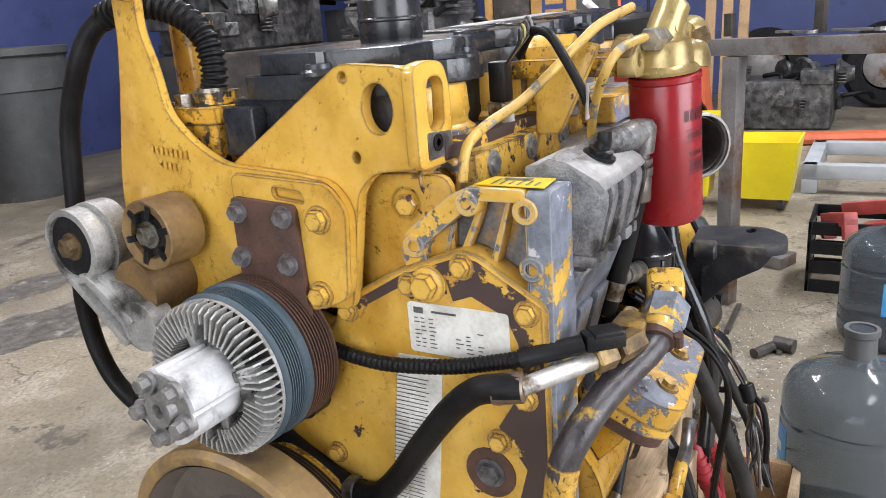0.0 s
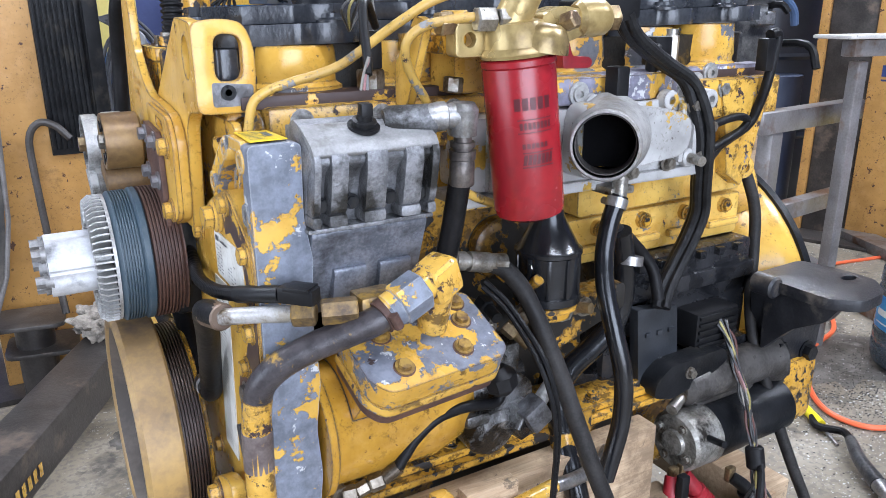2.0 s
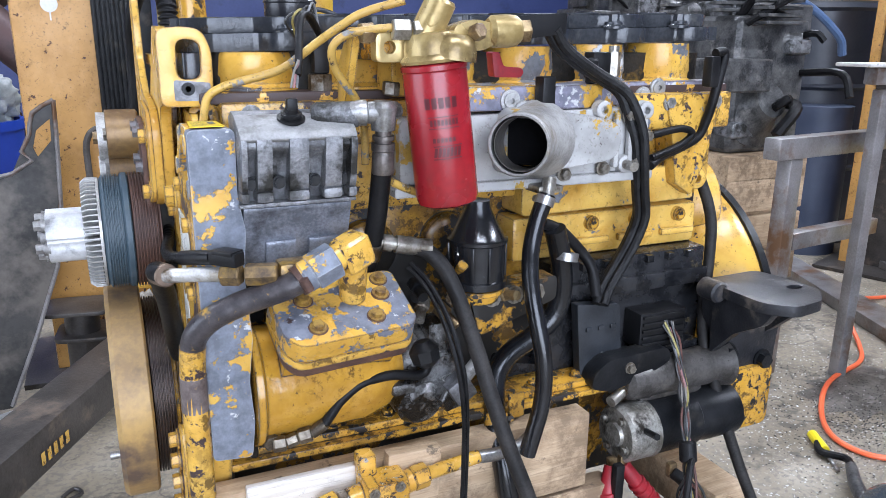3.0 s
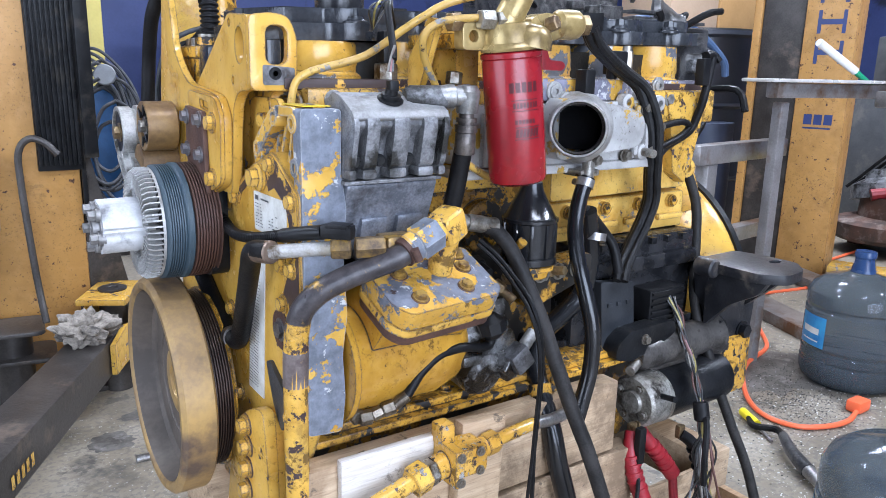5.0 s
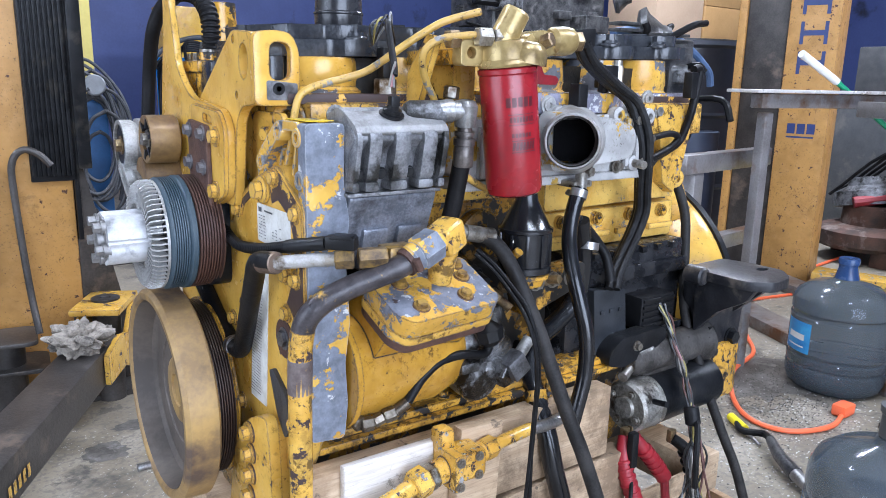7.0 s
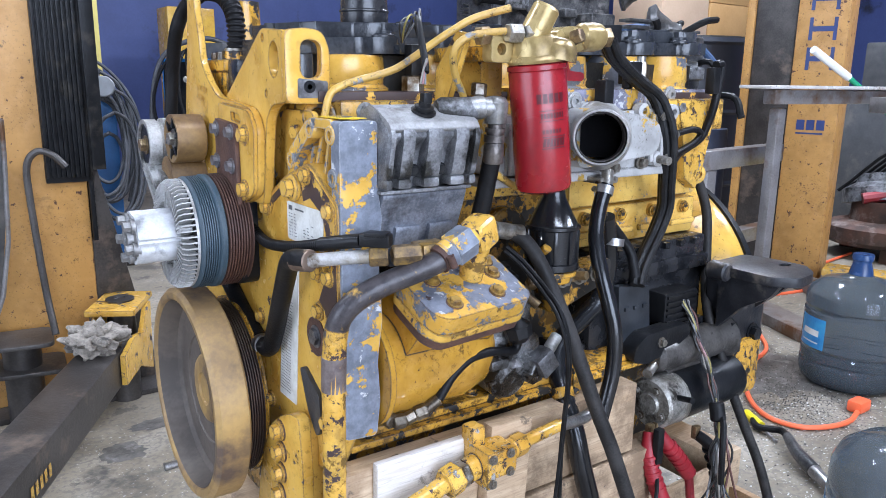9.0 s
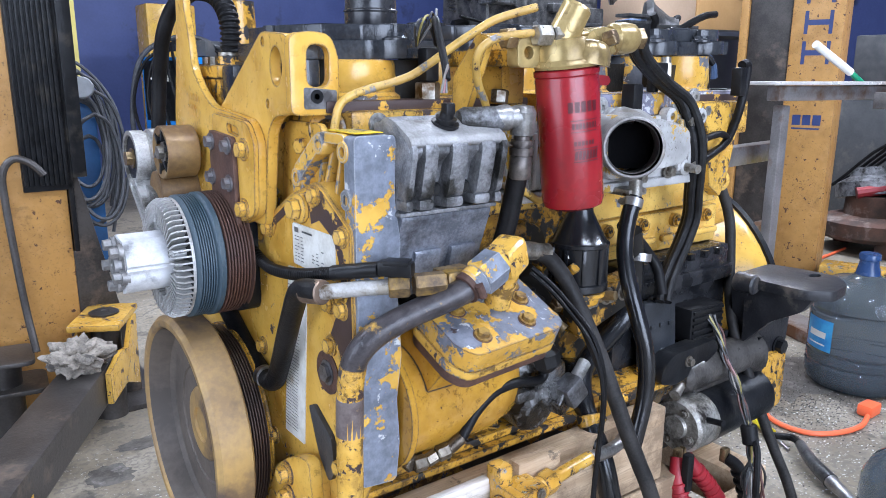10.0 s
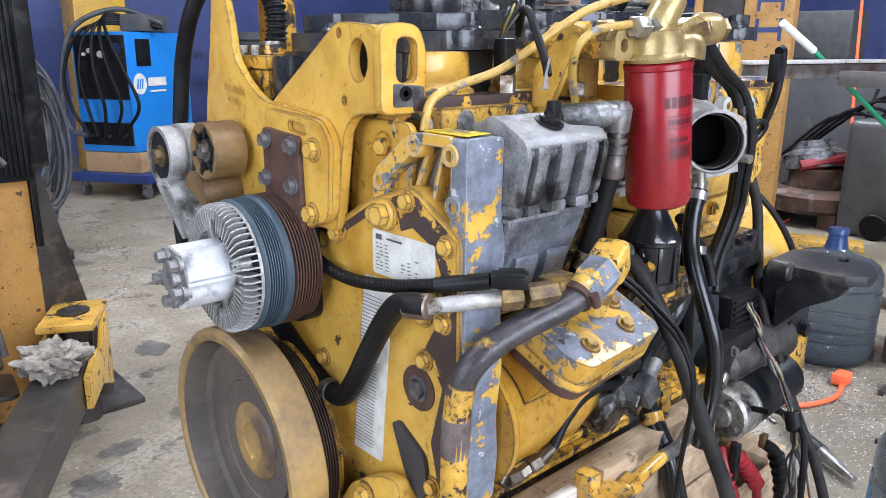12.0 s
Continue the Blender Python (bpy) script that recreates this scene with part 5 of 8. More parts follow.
prism(b, rounded([(-0.074, -0.054), (0.078, -0.054), (0.09, -0.042), (0.09, 0.05), (0.08, 0.056), (-0.08, 0.056), (-0.09, 0.045), (-0.09, -0.03)], 0.012), 'z', -0.030, 0.0, bev=0.007, m=mm)
chead = E("compressor_head", b, YEL_GREY, "grey and yellow bolted compressor head", comp)
b = B()
prism(b, rounded([(-0.075, -0.055), (0.079, -0.055), (0.091, -0.042), (0.091, 0.05), (0.08, 0.057), (-0.08, 0.057), (-0.0915, 0.045), (-0.0915, -0.03)], 0.012), 'z', -0.044, -0.0305, bev=0.004, m=mm)
E("compressor_mid_plate", b, YEL_CHIP, "", comp)
b = B()
prism(b, rounded([(-0.073, -0.052), (0.077, -0.052), (0.088, -0.042), (0.088, 0.048), (-0.08, 0.054), (-0.088, 0.04), (-0.088, -0.03)], 0.012), 'z', -0.060, -0.0445, bev=0.003, m=mm)
E("compressor_gasket_plate", b, RUST, "", comp)
HEAD_BOLT = speckled("rusty_yellow_bolt", (0.36, 0.22, 0.05), (0.12, 0.068, 0.03), 0.45, 0.3, 90)
for x, y in ((-0.044, -0.027), (0.037, -0.026), (-0.048, 0.024), (0.058, 0.012), (0.066, 0.040)):
    b = B()
    p = mm @ Vector((x, y, 0.0))
    d = (mm.to_3x3() @ Vector((0, 0, 1)))
    hexbolt(b, p, d, 0.0085, 0.008)
    E("head_bolt", b, HEAD_BOLT, "", comp)
for x, y in ((-0.044, -0.027), (0.037, -0.026), (-0.048, 0.024), (0.058, 0.012), (0.066, 0.040)):
    b = B()
    lathe(b, mm @ Vector((x, y, -0.0006)), mm.to_3x3() @ Vector((0, 0, 1)), [(0, 0.0135), (0.0012, 0.013), (0.0012, 0.0)], 18)
    E("bolt_seat", b, RUST, "", chead)
# elbow and pipes on the compressor
b = B()
hexnut(b, (0.132, -0.4225, 0.967), (0.164, -0.4215, 0.982), 0.0245)
cyl(b, (0.120, -0.4225, 0.961), (0.134, -0.4225, 0.968), 0.021, seg=24, bev=0.003)
E("pipe_nut", b, GREY_YEL, "large chipped pipe nut")
b = B()
box(b, -0.021, 0.023, -0.021, 0.021, -0.023, 0.023, 0.011, Matrix.Translation((0.188, -0.412, 0.985)) @ Matrix.Rotation(radians(18), 4, 'Z') @ Matrix.Rotation(radians(-20), 4, 'Y'), 3)
cyl(b, (0.196, -0.385, 0.915), (0.19, -0.408, 0.972), 0.018, 0.02, 20)
cyl(b, (0.15, -0.4215, 0.976), (0.178, -0.416, 0.986), 0.018, seg=20)
E("pipe_elbow", b, YEL_CHIP, "yellow cast pipe elbow")
b = B()
tube(b, [(0.135, -0.4225, 0.968), (0.108, -0.418, 0.953), (0.078, -0.405, 0.940), (0.046, -0.392, 0.927), (0.014, -0.380, 0.910), (-0.006, -0.370, 0.889), (-0.013, -0.362, 0.866), (-0.0145, -0.359, 0.85)], 0.0162, 18, 8)
E("discharge_pipe", b, HOSE_GREY, "dark worn discharge pipe with yellow specks")
b = B()
tube(b, [(-0.0125, -0.3625, 0.868), (-0.0145, -0.358, 0.84), (-0.015, -0.355, 0.79), (-0.015, -0.353, 0.74), (-0.014, -0.350, 0.62), (-0.012, -0.348, 0.53), (0.006, -0.348, 0.48)], 0.0168, 18, 6)
E("upright_pipe", b, YEL_CHIP, "yellow upright coolant pipe")
b = B()
cyl(b, (-0.0147, -0.3565, 0.826), (-0.015, -0.3535, 0.774), 0.0174, seg=24, bev=0.001)
E("pipe_sleeve", b, speckled("bare_brown_band", (0.10, 0.075, 0.07), (0.19, 0.155, 0.145), 0.42, 0.3, 30.0, 200.0, 0.4, dirt=(0.5, 0.29, 0.05), dirt_at=0.66), "bare brown band on the pipe")
b = B()
tube(b, [(-0.012, -0.348, 0.525), (0.0, -0.348, 0.485), (0.03, -0.352, 0.455), (0.08, -0.38, 0.45)], 0.021, 16, 5)
E("lower_hose", b, RUBBER, "black lower coolant hose")
b = B()
clamp(b, (0.118, -0.4205, 0.959), (1, 0.1, 0.5), 0.0195, 0.012)
E("pipe_ring", b, RUST, "")
b = B()
tube(b, [(-0.035, -0.328, 0.956), (0.0, -0.358, 0.962), (0.03, -0.381, 0.965)], 0.0095, 14)
E("steel_pipe", b, speckled("scraped_pipe", (0.52, 0.51, 0.5), (0.3, 0.27, 0.22), 0.4, 0.4, 40, 260, 0.3, dirt=(0.1, 0.07, 0.04), dirt_at=0.6), "bright scratched steel pipe end")
b = B()
hexnut(b, (0.028, -0.380, 0.965), (0.05, -0.393, 0.966), 0.0145)
hexnut(b, (0.055, -0.395, 0.966), (0.092, -0.408, 0.967), 0.0145)
box(b, 0.095, 0.14, -0.412, -0.375, 0.945, 0.978, 0.005)
E("pipe_fitting", b, speckled("brown_yellow_fitting", (0.26, 0.17, 0.07), (0.085, 0.06, 0.042), 0.42, 0.5, 60, dirt=(0.42, 0.25, 0.04), dirt_at=0.6), "stained brass pipe fittings")
b = B()
tube(b, [(-0.012, 0.075, 0.84), (-0.012, 0.03, 0.815), (-0.012, -0.03, 0.782), (-0.012, -0.087, 0.760), (-0.014, -0.125, 0.766), (-0.020, -0.162, 0.803), (-0.026, -0.20, 0.855), (-0.034, -0.245, 0.912), (-0.042, -0.28, 0.945), (-0.043, -0.305, 0.955), (-0.036, -0.330, 0.957)], 0.0145, 16, 8)
E("coolant_hose", b, RUBBER, "black rubber coolant hose")
b = B()
clamp(b, (-0.012, -0.087, 0.760), (0, 1, -0.12), 0.0172, 0.014)
E("hose_clamp", b, STEEL, "")
b = B()
cyl(b, (-0.043, -0.300, 0.953), (-0.034, -0.332, 0.957), 0.0155, seg=18, bev=0.002)
E("hose_ferrule", b, speckled("brown_ferrule", (0.22, 0.16, 0.12), (0.12, 0.085, 0.065), 0.45, 0.6, 40), "")
b = B()
tube(b, [(-0.008, 0.0, 0.975), (-0.011, -0.083, 0.948), (-0.020, -0.148, 0.946), (-0.023, -0.205, 0.952), (-0.021, -0.255, 0.960), (-0.016, -0.295, 0.969), (-0.008, -0.33, 0.977)], 0.0086, 14, 16, rib=0.0008)
E("corrugated_conduit", b, RUBBER, "black corrugated cable conduit")
b = B()
tube(b, [(-0.012, -0.318, 0.9745), (0.002, -0.346, 0.981), (0.02, -0.372, 0.986)], 0.0098, 16, 3)
box(b, -0.02, 0.022, -0.010, 0.010, -0.009, 0.009, 0.003, Matrix.Translation((0.033, -0.388, 0.9885)) @ Matrix.Rotation(radians(-48), 4, 'Z'))
box(b, -0.012, 0.018, -0.0118, 0.0118, 0.0055, 0.0105, 0.001, Matrix.Translation((0.033, -0.388, 0.9885)) @ Matrix.Rotation(radians(-48), 4, 'Z'))
E("conduit_plug", b, PLASTIC, "black cable plug")


# hoses, lines and wiring of the engine
def hose(name, pts, r, material, label, n=6, seg=14, rib=0.0):
    bb = B()
    tube(bb, pts, r, seg, n, rib)
    return E(name, bb, material, label)


hose("oil_hose", [(0.30, -0.340, 0.965), (0.325, -0.345, 0.953), (0.347, -0.356, 0.926), (0.360, -0.374, 0.888), (0.368, -0.394, 0.848), (0.377, -0.412, 0.807), (0.384, -0.427, 0.768), (0.393, -0.441, 0.727), (0.404, -0.453, 0.685), (0.417, -0.466, 0.641), (0.431, -0.478, 0.596), (0.465, -0.50, 0.48), (0.50, -0.52, 0.34)], 0.0122, HOSE_DUSTY, "long black braided oil hose", 8)
b = B()
lathe(b, (0.245, -0.335, 0.975), (1, -0.1, -0.2), [(0, 0.009), (0.012, 0.009), (0.012, 0.0125), (0.026, 0.0125), (0.026, 0.009), (0.032, 0.009), (0.032, 0.013), (0.06, 0.0135), (0.064, 0.0125), (0.085, 0.0135), (0.085, 0)], 18)
E("hose_end", b, ZINC, "stained zinc hose end")
hose("breather_hose", [(0.530, -0.335, 1.022), (0.514, -0.337, 0.985), (0.499, -0.346, 0.942), (0.489, -0.362, 0.905), (0.485, -0.380, 0.868), (0.486, -0.396, 0.829), (0.490, -0.407, 0.789), (0.491, -0.412, 0.747), (0.487, -0.413, 0.703), (0.475, -0.413, 0.658), (0.466, -0.412, 0.625)], 0.0136, RUBBER_SHINY, "shiny black breather hose with clamps", 8, 18)
for at_, ax_, r_ in (((0.526, -0.3355, 1.012), (0.4, 0.1, 0.9), 0.0155), ((0.595, -0.30, 0.905), (0.2, 0.1, 0.95), 0.021)):
    b = B()
    clamp(b, at_, ax_, r_, 0.014)
    E("hose_clamp", b, STEEL, "steel worm drive hose clamp")
b = B()
cyl(b, (0.530, -0.335, 1.02), (0.538, -0.328, 1.045), 0.011, seg=16)
box(b, 0.515, 0.56, -0.335, -0.29, 1.022, 1.034, 0.004)
E("breather_stub", b, ZINC, "")
hose("large_drain_hose", [(0.57, -0.30, 0.955), (0.590, -0.292, 0.90), (0.600, -0.285, 0.84), (0.588, -0.28, 0.79), (0.545, -0.28, 0.758), (0.500, -0.283, 0.735), (0.474, -0.29, 0.705), (0.460, -0.312, 0.668), (0.450, -0.345, 0.632), (0.447, -0.372, 0.59), (0.452, -0.388, 0.53), (0.47, -0.40, 0.45), (0.49, -0.41, 0.34)], 0.0182, RUBBER_SHINY, "thick black drain hose", 8, 18)
b = B()
clamp(b, (0.454, -0.331, 0.647), (0.2, 0.6, 1), 0.0205, 0.02)
box(b, 0.475, 0.505, -0.335, -0.33, 0.645, 0.69, 0.002)
E("pipe_bracket", b, YEL_OIL, "yellow pipe bracket")
for k, (dx, dy) in enumerate(((-0.006, 0.002), (0.008, 0.004), (0.002, -0.008), (0.0, 0.012))):
    hose("wiring_loom", [(0.542 + dx, -0.306 + dy, 1.269), (0.563 + dx, -0.303 + dy, 1.243), (0.597 + dx, -0.300 + dy, 1.221), (0.641 + dx, -0.295 + dy, 1.199), (0.685 + dx, -0.300 + dy, 1.174), (0.705 + dx * 1.5, -0.306 + dy, 1.142), (0.720 + dx * 1.5, -0.310 + dy, 1.101), (0.728 + dx, -0.308 + dy, 1.057), (0.742 + dx, -0.298 + dy, 1.005), (0.755 + dx, -0.289 + dy, 0.958), (0.744 + dx, -0.284 + dy, 0.914), (0.722 + dx, -0.282 + dy, 0.873), (0.69 + dx, -0.290 + dy, 0.835), (0.672 + dx, -0.30 + dy, 0.81)], 0.0086, LOOM_TAPE, "taped black wiring loom", 6, 10)
hose("loom_branch", [(0.765, -0.288, 1.098), (0.812, -0.281, 1.104), (0.843, -0.278, 1.105), (0.864, -0.276, 1.097), (0.855, -0.275, 1.084), (0.831, -0.276, 1.073), (0.77, -0.285, 1.058)], 0.0065, RUBBER, "black loom branch")
hose("loom_branch", [(0.765, -0.288, 1.045), (0.81, -0.268, 1.058), (0.86, -0.252, 1.067), (0.902, -0.250, 1.085), (0.912, -0.258, 1.117), (0.915, -0.266, 1.152), (0.922, -0.267, 1.189), (0.935, -0.262, 1.226), (0.930, -0.262, 1.236), (0.912, -0.264, 1.233)], 0.0085, RUBBER, "black loom branch to an open plug")
b = B()
box(b, 0.895, 0.915, -0.276, -0.254, 1.175, 1.228, 0.003)
E("open_plug", b, PLASTIC, "black open cable plug")
hose("bypass_hose", [(0.945, -0.18, 1.045), (0.965, -0.205, 0.990), (0.980, -0.225, 0.92), (0.972, -0.240, 0.845), (0.948, -0.262, 0.768), (0.928, -0.292, 0.70), (0.930, -0.325, 0.63), (0.945, -0.352, 0.55), (0.962, -0.385, 0.465), (0.985, -0.42, 0.37), (1.01, -0.46, 0.22)], 0.0108, HOSE_DUSTY, "long black bypass hose", 8)
random.seed(21)
WIRE = [speckled("wire_" + nm, c, tuple(v * 0.6 for v in c), 0.5, 0, 40) for nm, c in (("black", (0.03, 0.03, 0.03)), ("brown", (0.12, 0.05, 0.04)), ("white", (0.25, 0.23, 0.2)), ("yellow", (0.34, 0.28, 0.09)), ("grey", (0.2, 0.2, 0.2)), ("pink", (0.4, 0.2, 0.2)))]
for k in range(14):
    j = lambda s: (random.random() - 0.5) * s
    pts = [(0.825 + j(0.03), -0.302, 0.748 + j(0.02)), (0.835 + j(0.02), -0.318 + j(0.012), 0.712 + j(0.02)), (0.832 + j(0.016), -0.340 + j(0.014), 0.675), (0.812 + j(0.014), -0.375 + j(0.014), 0.642), (0.789 + j(0.014), -0.409 + j(0.012), 0.612), (0.778 + j(0.008), -0.433 + j(0.008), 0.576), (0.776 + j(0.02), -0.446 + j(0.016), 0.53), (0.782 + j(0.05), -0.452 + j(0.04), 0.47), (0.79 + j(0.09), -0.46 + j(0.07), 0.36)]
    hose("loose_wire", pts, 0.0023, WIRE[[0, 0, 1, 0, 2, 3, 4, 0, 1, 5, 0, 4, 2, 0][k]], "loose cut cable", 5, 6)
b = B()
cyl(b, (0.780, -0.428, 0.585), (0.776, -0.440, 0.55), 0.015, seg=16, bev=0.003)
tube(b, [(0.776, -0.447, 0.56), (0.756, -0.465, 0.55), (0.745, -0.475, 0.50), (0.75, -0.475, 0.44)], 0.006, 8)
E("loom_strap", b, RUBBER, "black loom strap")
b = B()
hexnut(b, (0.655, -0.255, 1.135), (0.655, -0.256, 1.158), 0.014)
cyl(b, (0.655, -0.256, 1.157), (0.655, -0.257, 1.185), 0.0095, seg=18, bev=0.002)
sender = E("pressure_sender", b, BRASS, "stained brass pressure sender")
b = B()
cyl(b, (0.655, -0.257, 1.184), (0.652, -0.262, 1.225), 0.0105, seg=16, bev=0.003)
E("sender_plug", b, PLASTIC, "black plug", sender)
# fuel lines
hose("fuel_line", [(0.036, -0.240, 1.14), (0.043, -0.243, 1.172), (0.061, -0.247, 1.186), (0.089, -0.251, 1.195), (0.116, -0.257, 1.202), (0.142, -0.266, 1.212), (0.163, -0.279, 1.228), (0.185, -0.294, 1.247), (0.21, -0.308, 1.266), (0.24, -0.323, 1.285), (0.29, -0.345, 1.301)], 0.0056, YEL_SOFT, "yellow painted steel fuel line")
hose("fuel_line", [(0.265, -0.368, 1.266), (0.237, -0.362, 1.263), (0.211, -0.356, 1.258), (0.193, -0.350, 1.247), (0.189, -0.343, 1.232), (0.197, -0.333, 1.213), (0.212, -0.323, 1.193), (0.230, -0.314, 1.172), (0.242, -0.308, 1.14), (0.246, -0.30, 1.08)], 0.0054, YEL_SOFT, "yellow bent fuel line")
hose("fuel_line", [(0.27, -0.34, 1.06), (0.30, -0.33, 1.045), (0.34, -0.31, 1.03), (0.37, -0.29, 1.03)], 0.0056, YEL_SOFT, "yellow bent fuel line")
b = B()
hexnut(b, (0.262, -0.372, 1.263), (0.285, -0.376, 1.263), 0.0145)
hexnut(b, (0.288, -0.377, 1.263), (0.302, -0.38, 1.263), 0.013)
E("line_nut", b, ZINC, "zinc line nut")
hose("plug_cable", [(0.145, -0.338, 1.206), (0.149, -0.330, 1.222), (0.156, -0.308, 1.256), (0.165, -0.288, 1.279), (0.182, -0.262, 1.282), (0.205, -0.235, 1.255)], 0.0052, RUBBER, "black braided plug cable")
for k in range(3):
    hose("thin_wire", [(0.135 + k * 0.004, -0.34, 1.19), (0.14 + k * 0.003, -0.34 + k * 0.002, 1.21), (0.147, -0.338, 1.225)], 0.0016, WIRE[(2, 5, 4)[k]], "thin plug wire", 4, 6)
for k in range(4):
    hose("thin_wire", [(0.205, -0.235, 1.25), (0.175 + k * 0.006, -0.25, 1.285 + k * 0.004), (0.15 + k * 0.01, -0.262, 1.275 + k * 0.003), (0.17, -0.235, 1.25)], 0.0017, WIRE[(0, 3, 0, 4)[k]], "thin looped wire", 5, 6)
# hoses over the front
hose("heater_hose", [(0.03, 0.092, 1.23), (0.03, 0.082, 1.265), (0.03, 0.092, 1.307), (0.025, 0.133, 1.337), (0.01, 0.184, 1.346), (0.0, 0.225, 1.335)], 0.0165, RUBBER, "thick corrugated black hose", 10, 20, 0.003)
hose("heater_hose", [(0.002, 0.218, 1.338), (-0.01, 0.245, 1.315), (-0.02, 0.267, 1.275), (-0.02, 0.304, 1.211), (-0.024, 0.319, 1.13), (-0.03, 0.33, 1.03), (-0.03, 0.345, 0.96), (-0.03, 0.335, 0.88), (-0.025, 0.30, 0.82), (-0.02, 0.2, 0.77), (-0.02, 0.1, 0.77)], 0.0128, RUBBER, "long smooth black heater hose", 8, 16)
b = B()
clamp(b, (0.03, 0.09, 1.238), (0, 0, 1), 0.0185, 0.014)
E("hose_clamp", b, ZINC, "zinc hose clamp")
b = B()
box(b, 0.0, 0.09, 0.06, 0.20, 1.0, 1.225, 0.012)
box(b, -0.005, 0.095, 0.055, 0.205, 1.205, 1.225, 0.004)
cyl(b, (0.075, 0.155, 1.22), (0.075, 0.158, 1.33), 0.03, 0.027, 24)
cyl(b, (0.03, 0.088, 1.22), (0.03, 0.088, 1.24), 0.024, seg=20)
therm = E("thermostat_housing", b, YEL_OIL, "rusty yellow thermostat housing")
bolts("housing_bolt", [(x, y, 1.225) for x, y in ((0.02, 0.13), (0.075, 0.105), (0.03, 0.185))], (0, 0, 1), 0.012, 0.014, ZINC, therm)
b = B()
prism(b, rounded([(0.02, -0.19), (0.048, -0.19), (0.048, 0.0), (0.1, 0.0), (0.1, 0.052), (0.02, 0.052)], 0.01), 'z', 1.168, 1.2305, bev=0.004)
box(b, -0.002, 0.05, 0.0, 0.05, 1.168, 1.225, 0.008)
E("black_front_cap", b, COVER, "dusty black casting at the front of the head")
# lower pump line with fittings and drain
b = B()
tube(b, [(0.04, -0.42, 0.588), (0.10, -0.415, 0.602), (0.16, -0.41, 0.614)], 0.0135, 14)
LINE_ENAMEL = chipped("line_enamel", chip=0.6, brown=0.6, pale=0.6, scale=26.0, grime=0.57, offset=101.0, grey=(0.3, 0.29, 0.28))
line_ = E("fuel_transfer_line", b, LINE_ENAMEL, "chipped yellow fuel line with block fittings")
b = B()
tube(b, [(0.298, -0.4012, 0.626), (0.37, -0.394, 0.628), (0.39, -0.392, 0.628)], 0.0105, 14)
E("outlet_pipe", b, LINE_ENAMEL, "", line_)
b = B()
hexnut(b, (0.135, -0.412, 0.608), (0.162, -0.41, 0.614), 0.024)
E("inlet_nut", b, LINE_ENAMEL, "", line_)
b = B()
box(b, 0.195, 0.212, -0.44, -0.378, 0.59, 0.65, 0.004)
cyl(b, (0.175, -0.409, 0.615), (0.20, -0.407, 0.618), 0.02, seg=24)
E("flange", b, LINE_ENAMEL, "", line_)
b = B()
box(b, 0.2125, 0.262, -0.432, -0.38, 0.598, 0.645, 0.009)
cyl(b, (0.262, -0.404, 0.622), (0.275, -0.403, 0.624), 0.017, seg=20)
box(b, 0.195, 0.222, -0.40, -0.37, 0.64, 0.675, 0.006)
E("valve_block", b, LINE_ENAMEL, "", line_)
b = B()
hexnut(b, (0.275, -0.403, 0.624), (0.30, -0.401, 0.626), 0.0185)
E("outlet_nut", b, LINE_ENAMEL, "", line_)
b = B()
hexnut(b, (0.163, -0.41, 0.613), (0.176, -0.409, 0.615), 0.021)
E("union_nut", b, ZINC, "bright worn union nut", line_)
bolts("flange_bolt", [(0.204, -0.44, 0.60), (0.204, -0.44, 0.64), (0.245, -0.432, 0.606), (0.245, -0.432, 0.637)], (0, -1, 0), 0.0058, 0.006, ZINC, line_)
b = B()
tube(b, [(0.385, -0.392, 0.628), (0.43, -0.388, 0.622), (0.47, -0.384, 0.625), (0.50, -0.38, 0.645)], 0.0105, 14)
E("bare_tube_end", b, STEEL, "bare steel tube end", line_)
b = B()
hexnut(b, (0.084, -0.35, 0.697), (0.103, -0.352, 0.697), 0.0115)
hexnut(b, (0.103, -0.352, 0.697), (0.12, -0.354, 0.703), 0.0095)
hexnut(b, (0.12, -0.354, 0.703), (0.139, -0.357, 0.707), 0.0115)
cyl(b, (0.139, -0.357, 0.707), (0.158, -0.362, 0.721), 0.009, seg=14)
hexnut(b, (0.084, -0.35, 0.697), (0.08, -0.32, 0.703), 0.0125)
E("hose_fitting", b, speckled("oily_steel_fitting", (0.2, 0.17, 0.13), (0.07, 0.055, 0.04), 0.32, 0.7, 40.0, 260.0, 0.3, dirt=(0.05, 0.035, 0.02), dirt_at=0.55), "oily steel hose fitting")
hose("small_oil_hose", [(0.158, -0.362, 0.721), (0.168, -0.362, 0.735), (0.184, -0.362, 0.754), (0.215, -0.362, 0.773), (0.257, -0.36, 0.776), (0.304, -0.357, 0.767), (0.318, -0.356, 0.774), (0.315, -0.356, 0.791)], 0.0075, RUBBER, "short black oil hose", 8)
b = B()
lathe(b, (0.325, -0.25, 0.755), (0.25, -0.9, -0.12), [(0, 0.075), (0.055, 0.068), (0.07, 0.06), (0.078, 0.045), (0.095, 0.043), (0.095, 0)], 32)
box(b, 0.262, 0.30, -0.36, -0.30, 0.738, 0.757, 0.006)
lathe(b, (0.31, -0.30, 0.725), (0.1, -1, -0.3), [(0, 0.042), (0.045, 0.039), (0.056, 0.03), (0.058, 0)], 28)
box(b, 0.33, 0.365, -0.335, -0.28, 0.785, 0.835, 0.008)
cast = E("oil_pump_casting", b, ALU_OIL, "oily grey aluminium pump casting")
b = B()
hexnut(b, (0.352, -0.335, 0.728), (0.362, -0.366, 0.724), 0.027)
E("casting_plug", b, ALU_OIL, "large oily hexagon plug", cast)
b = B()
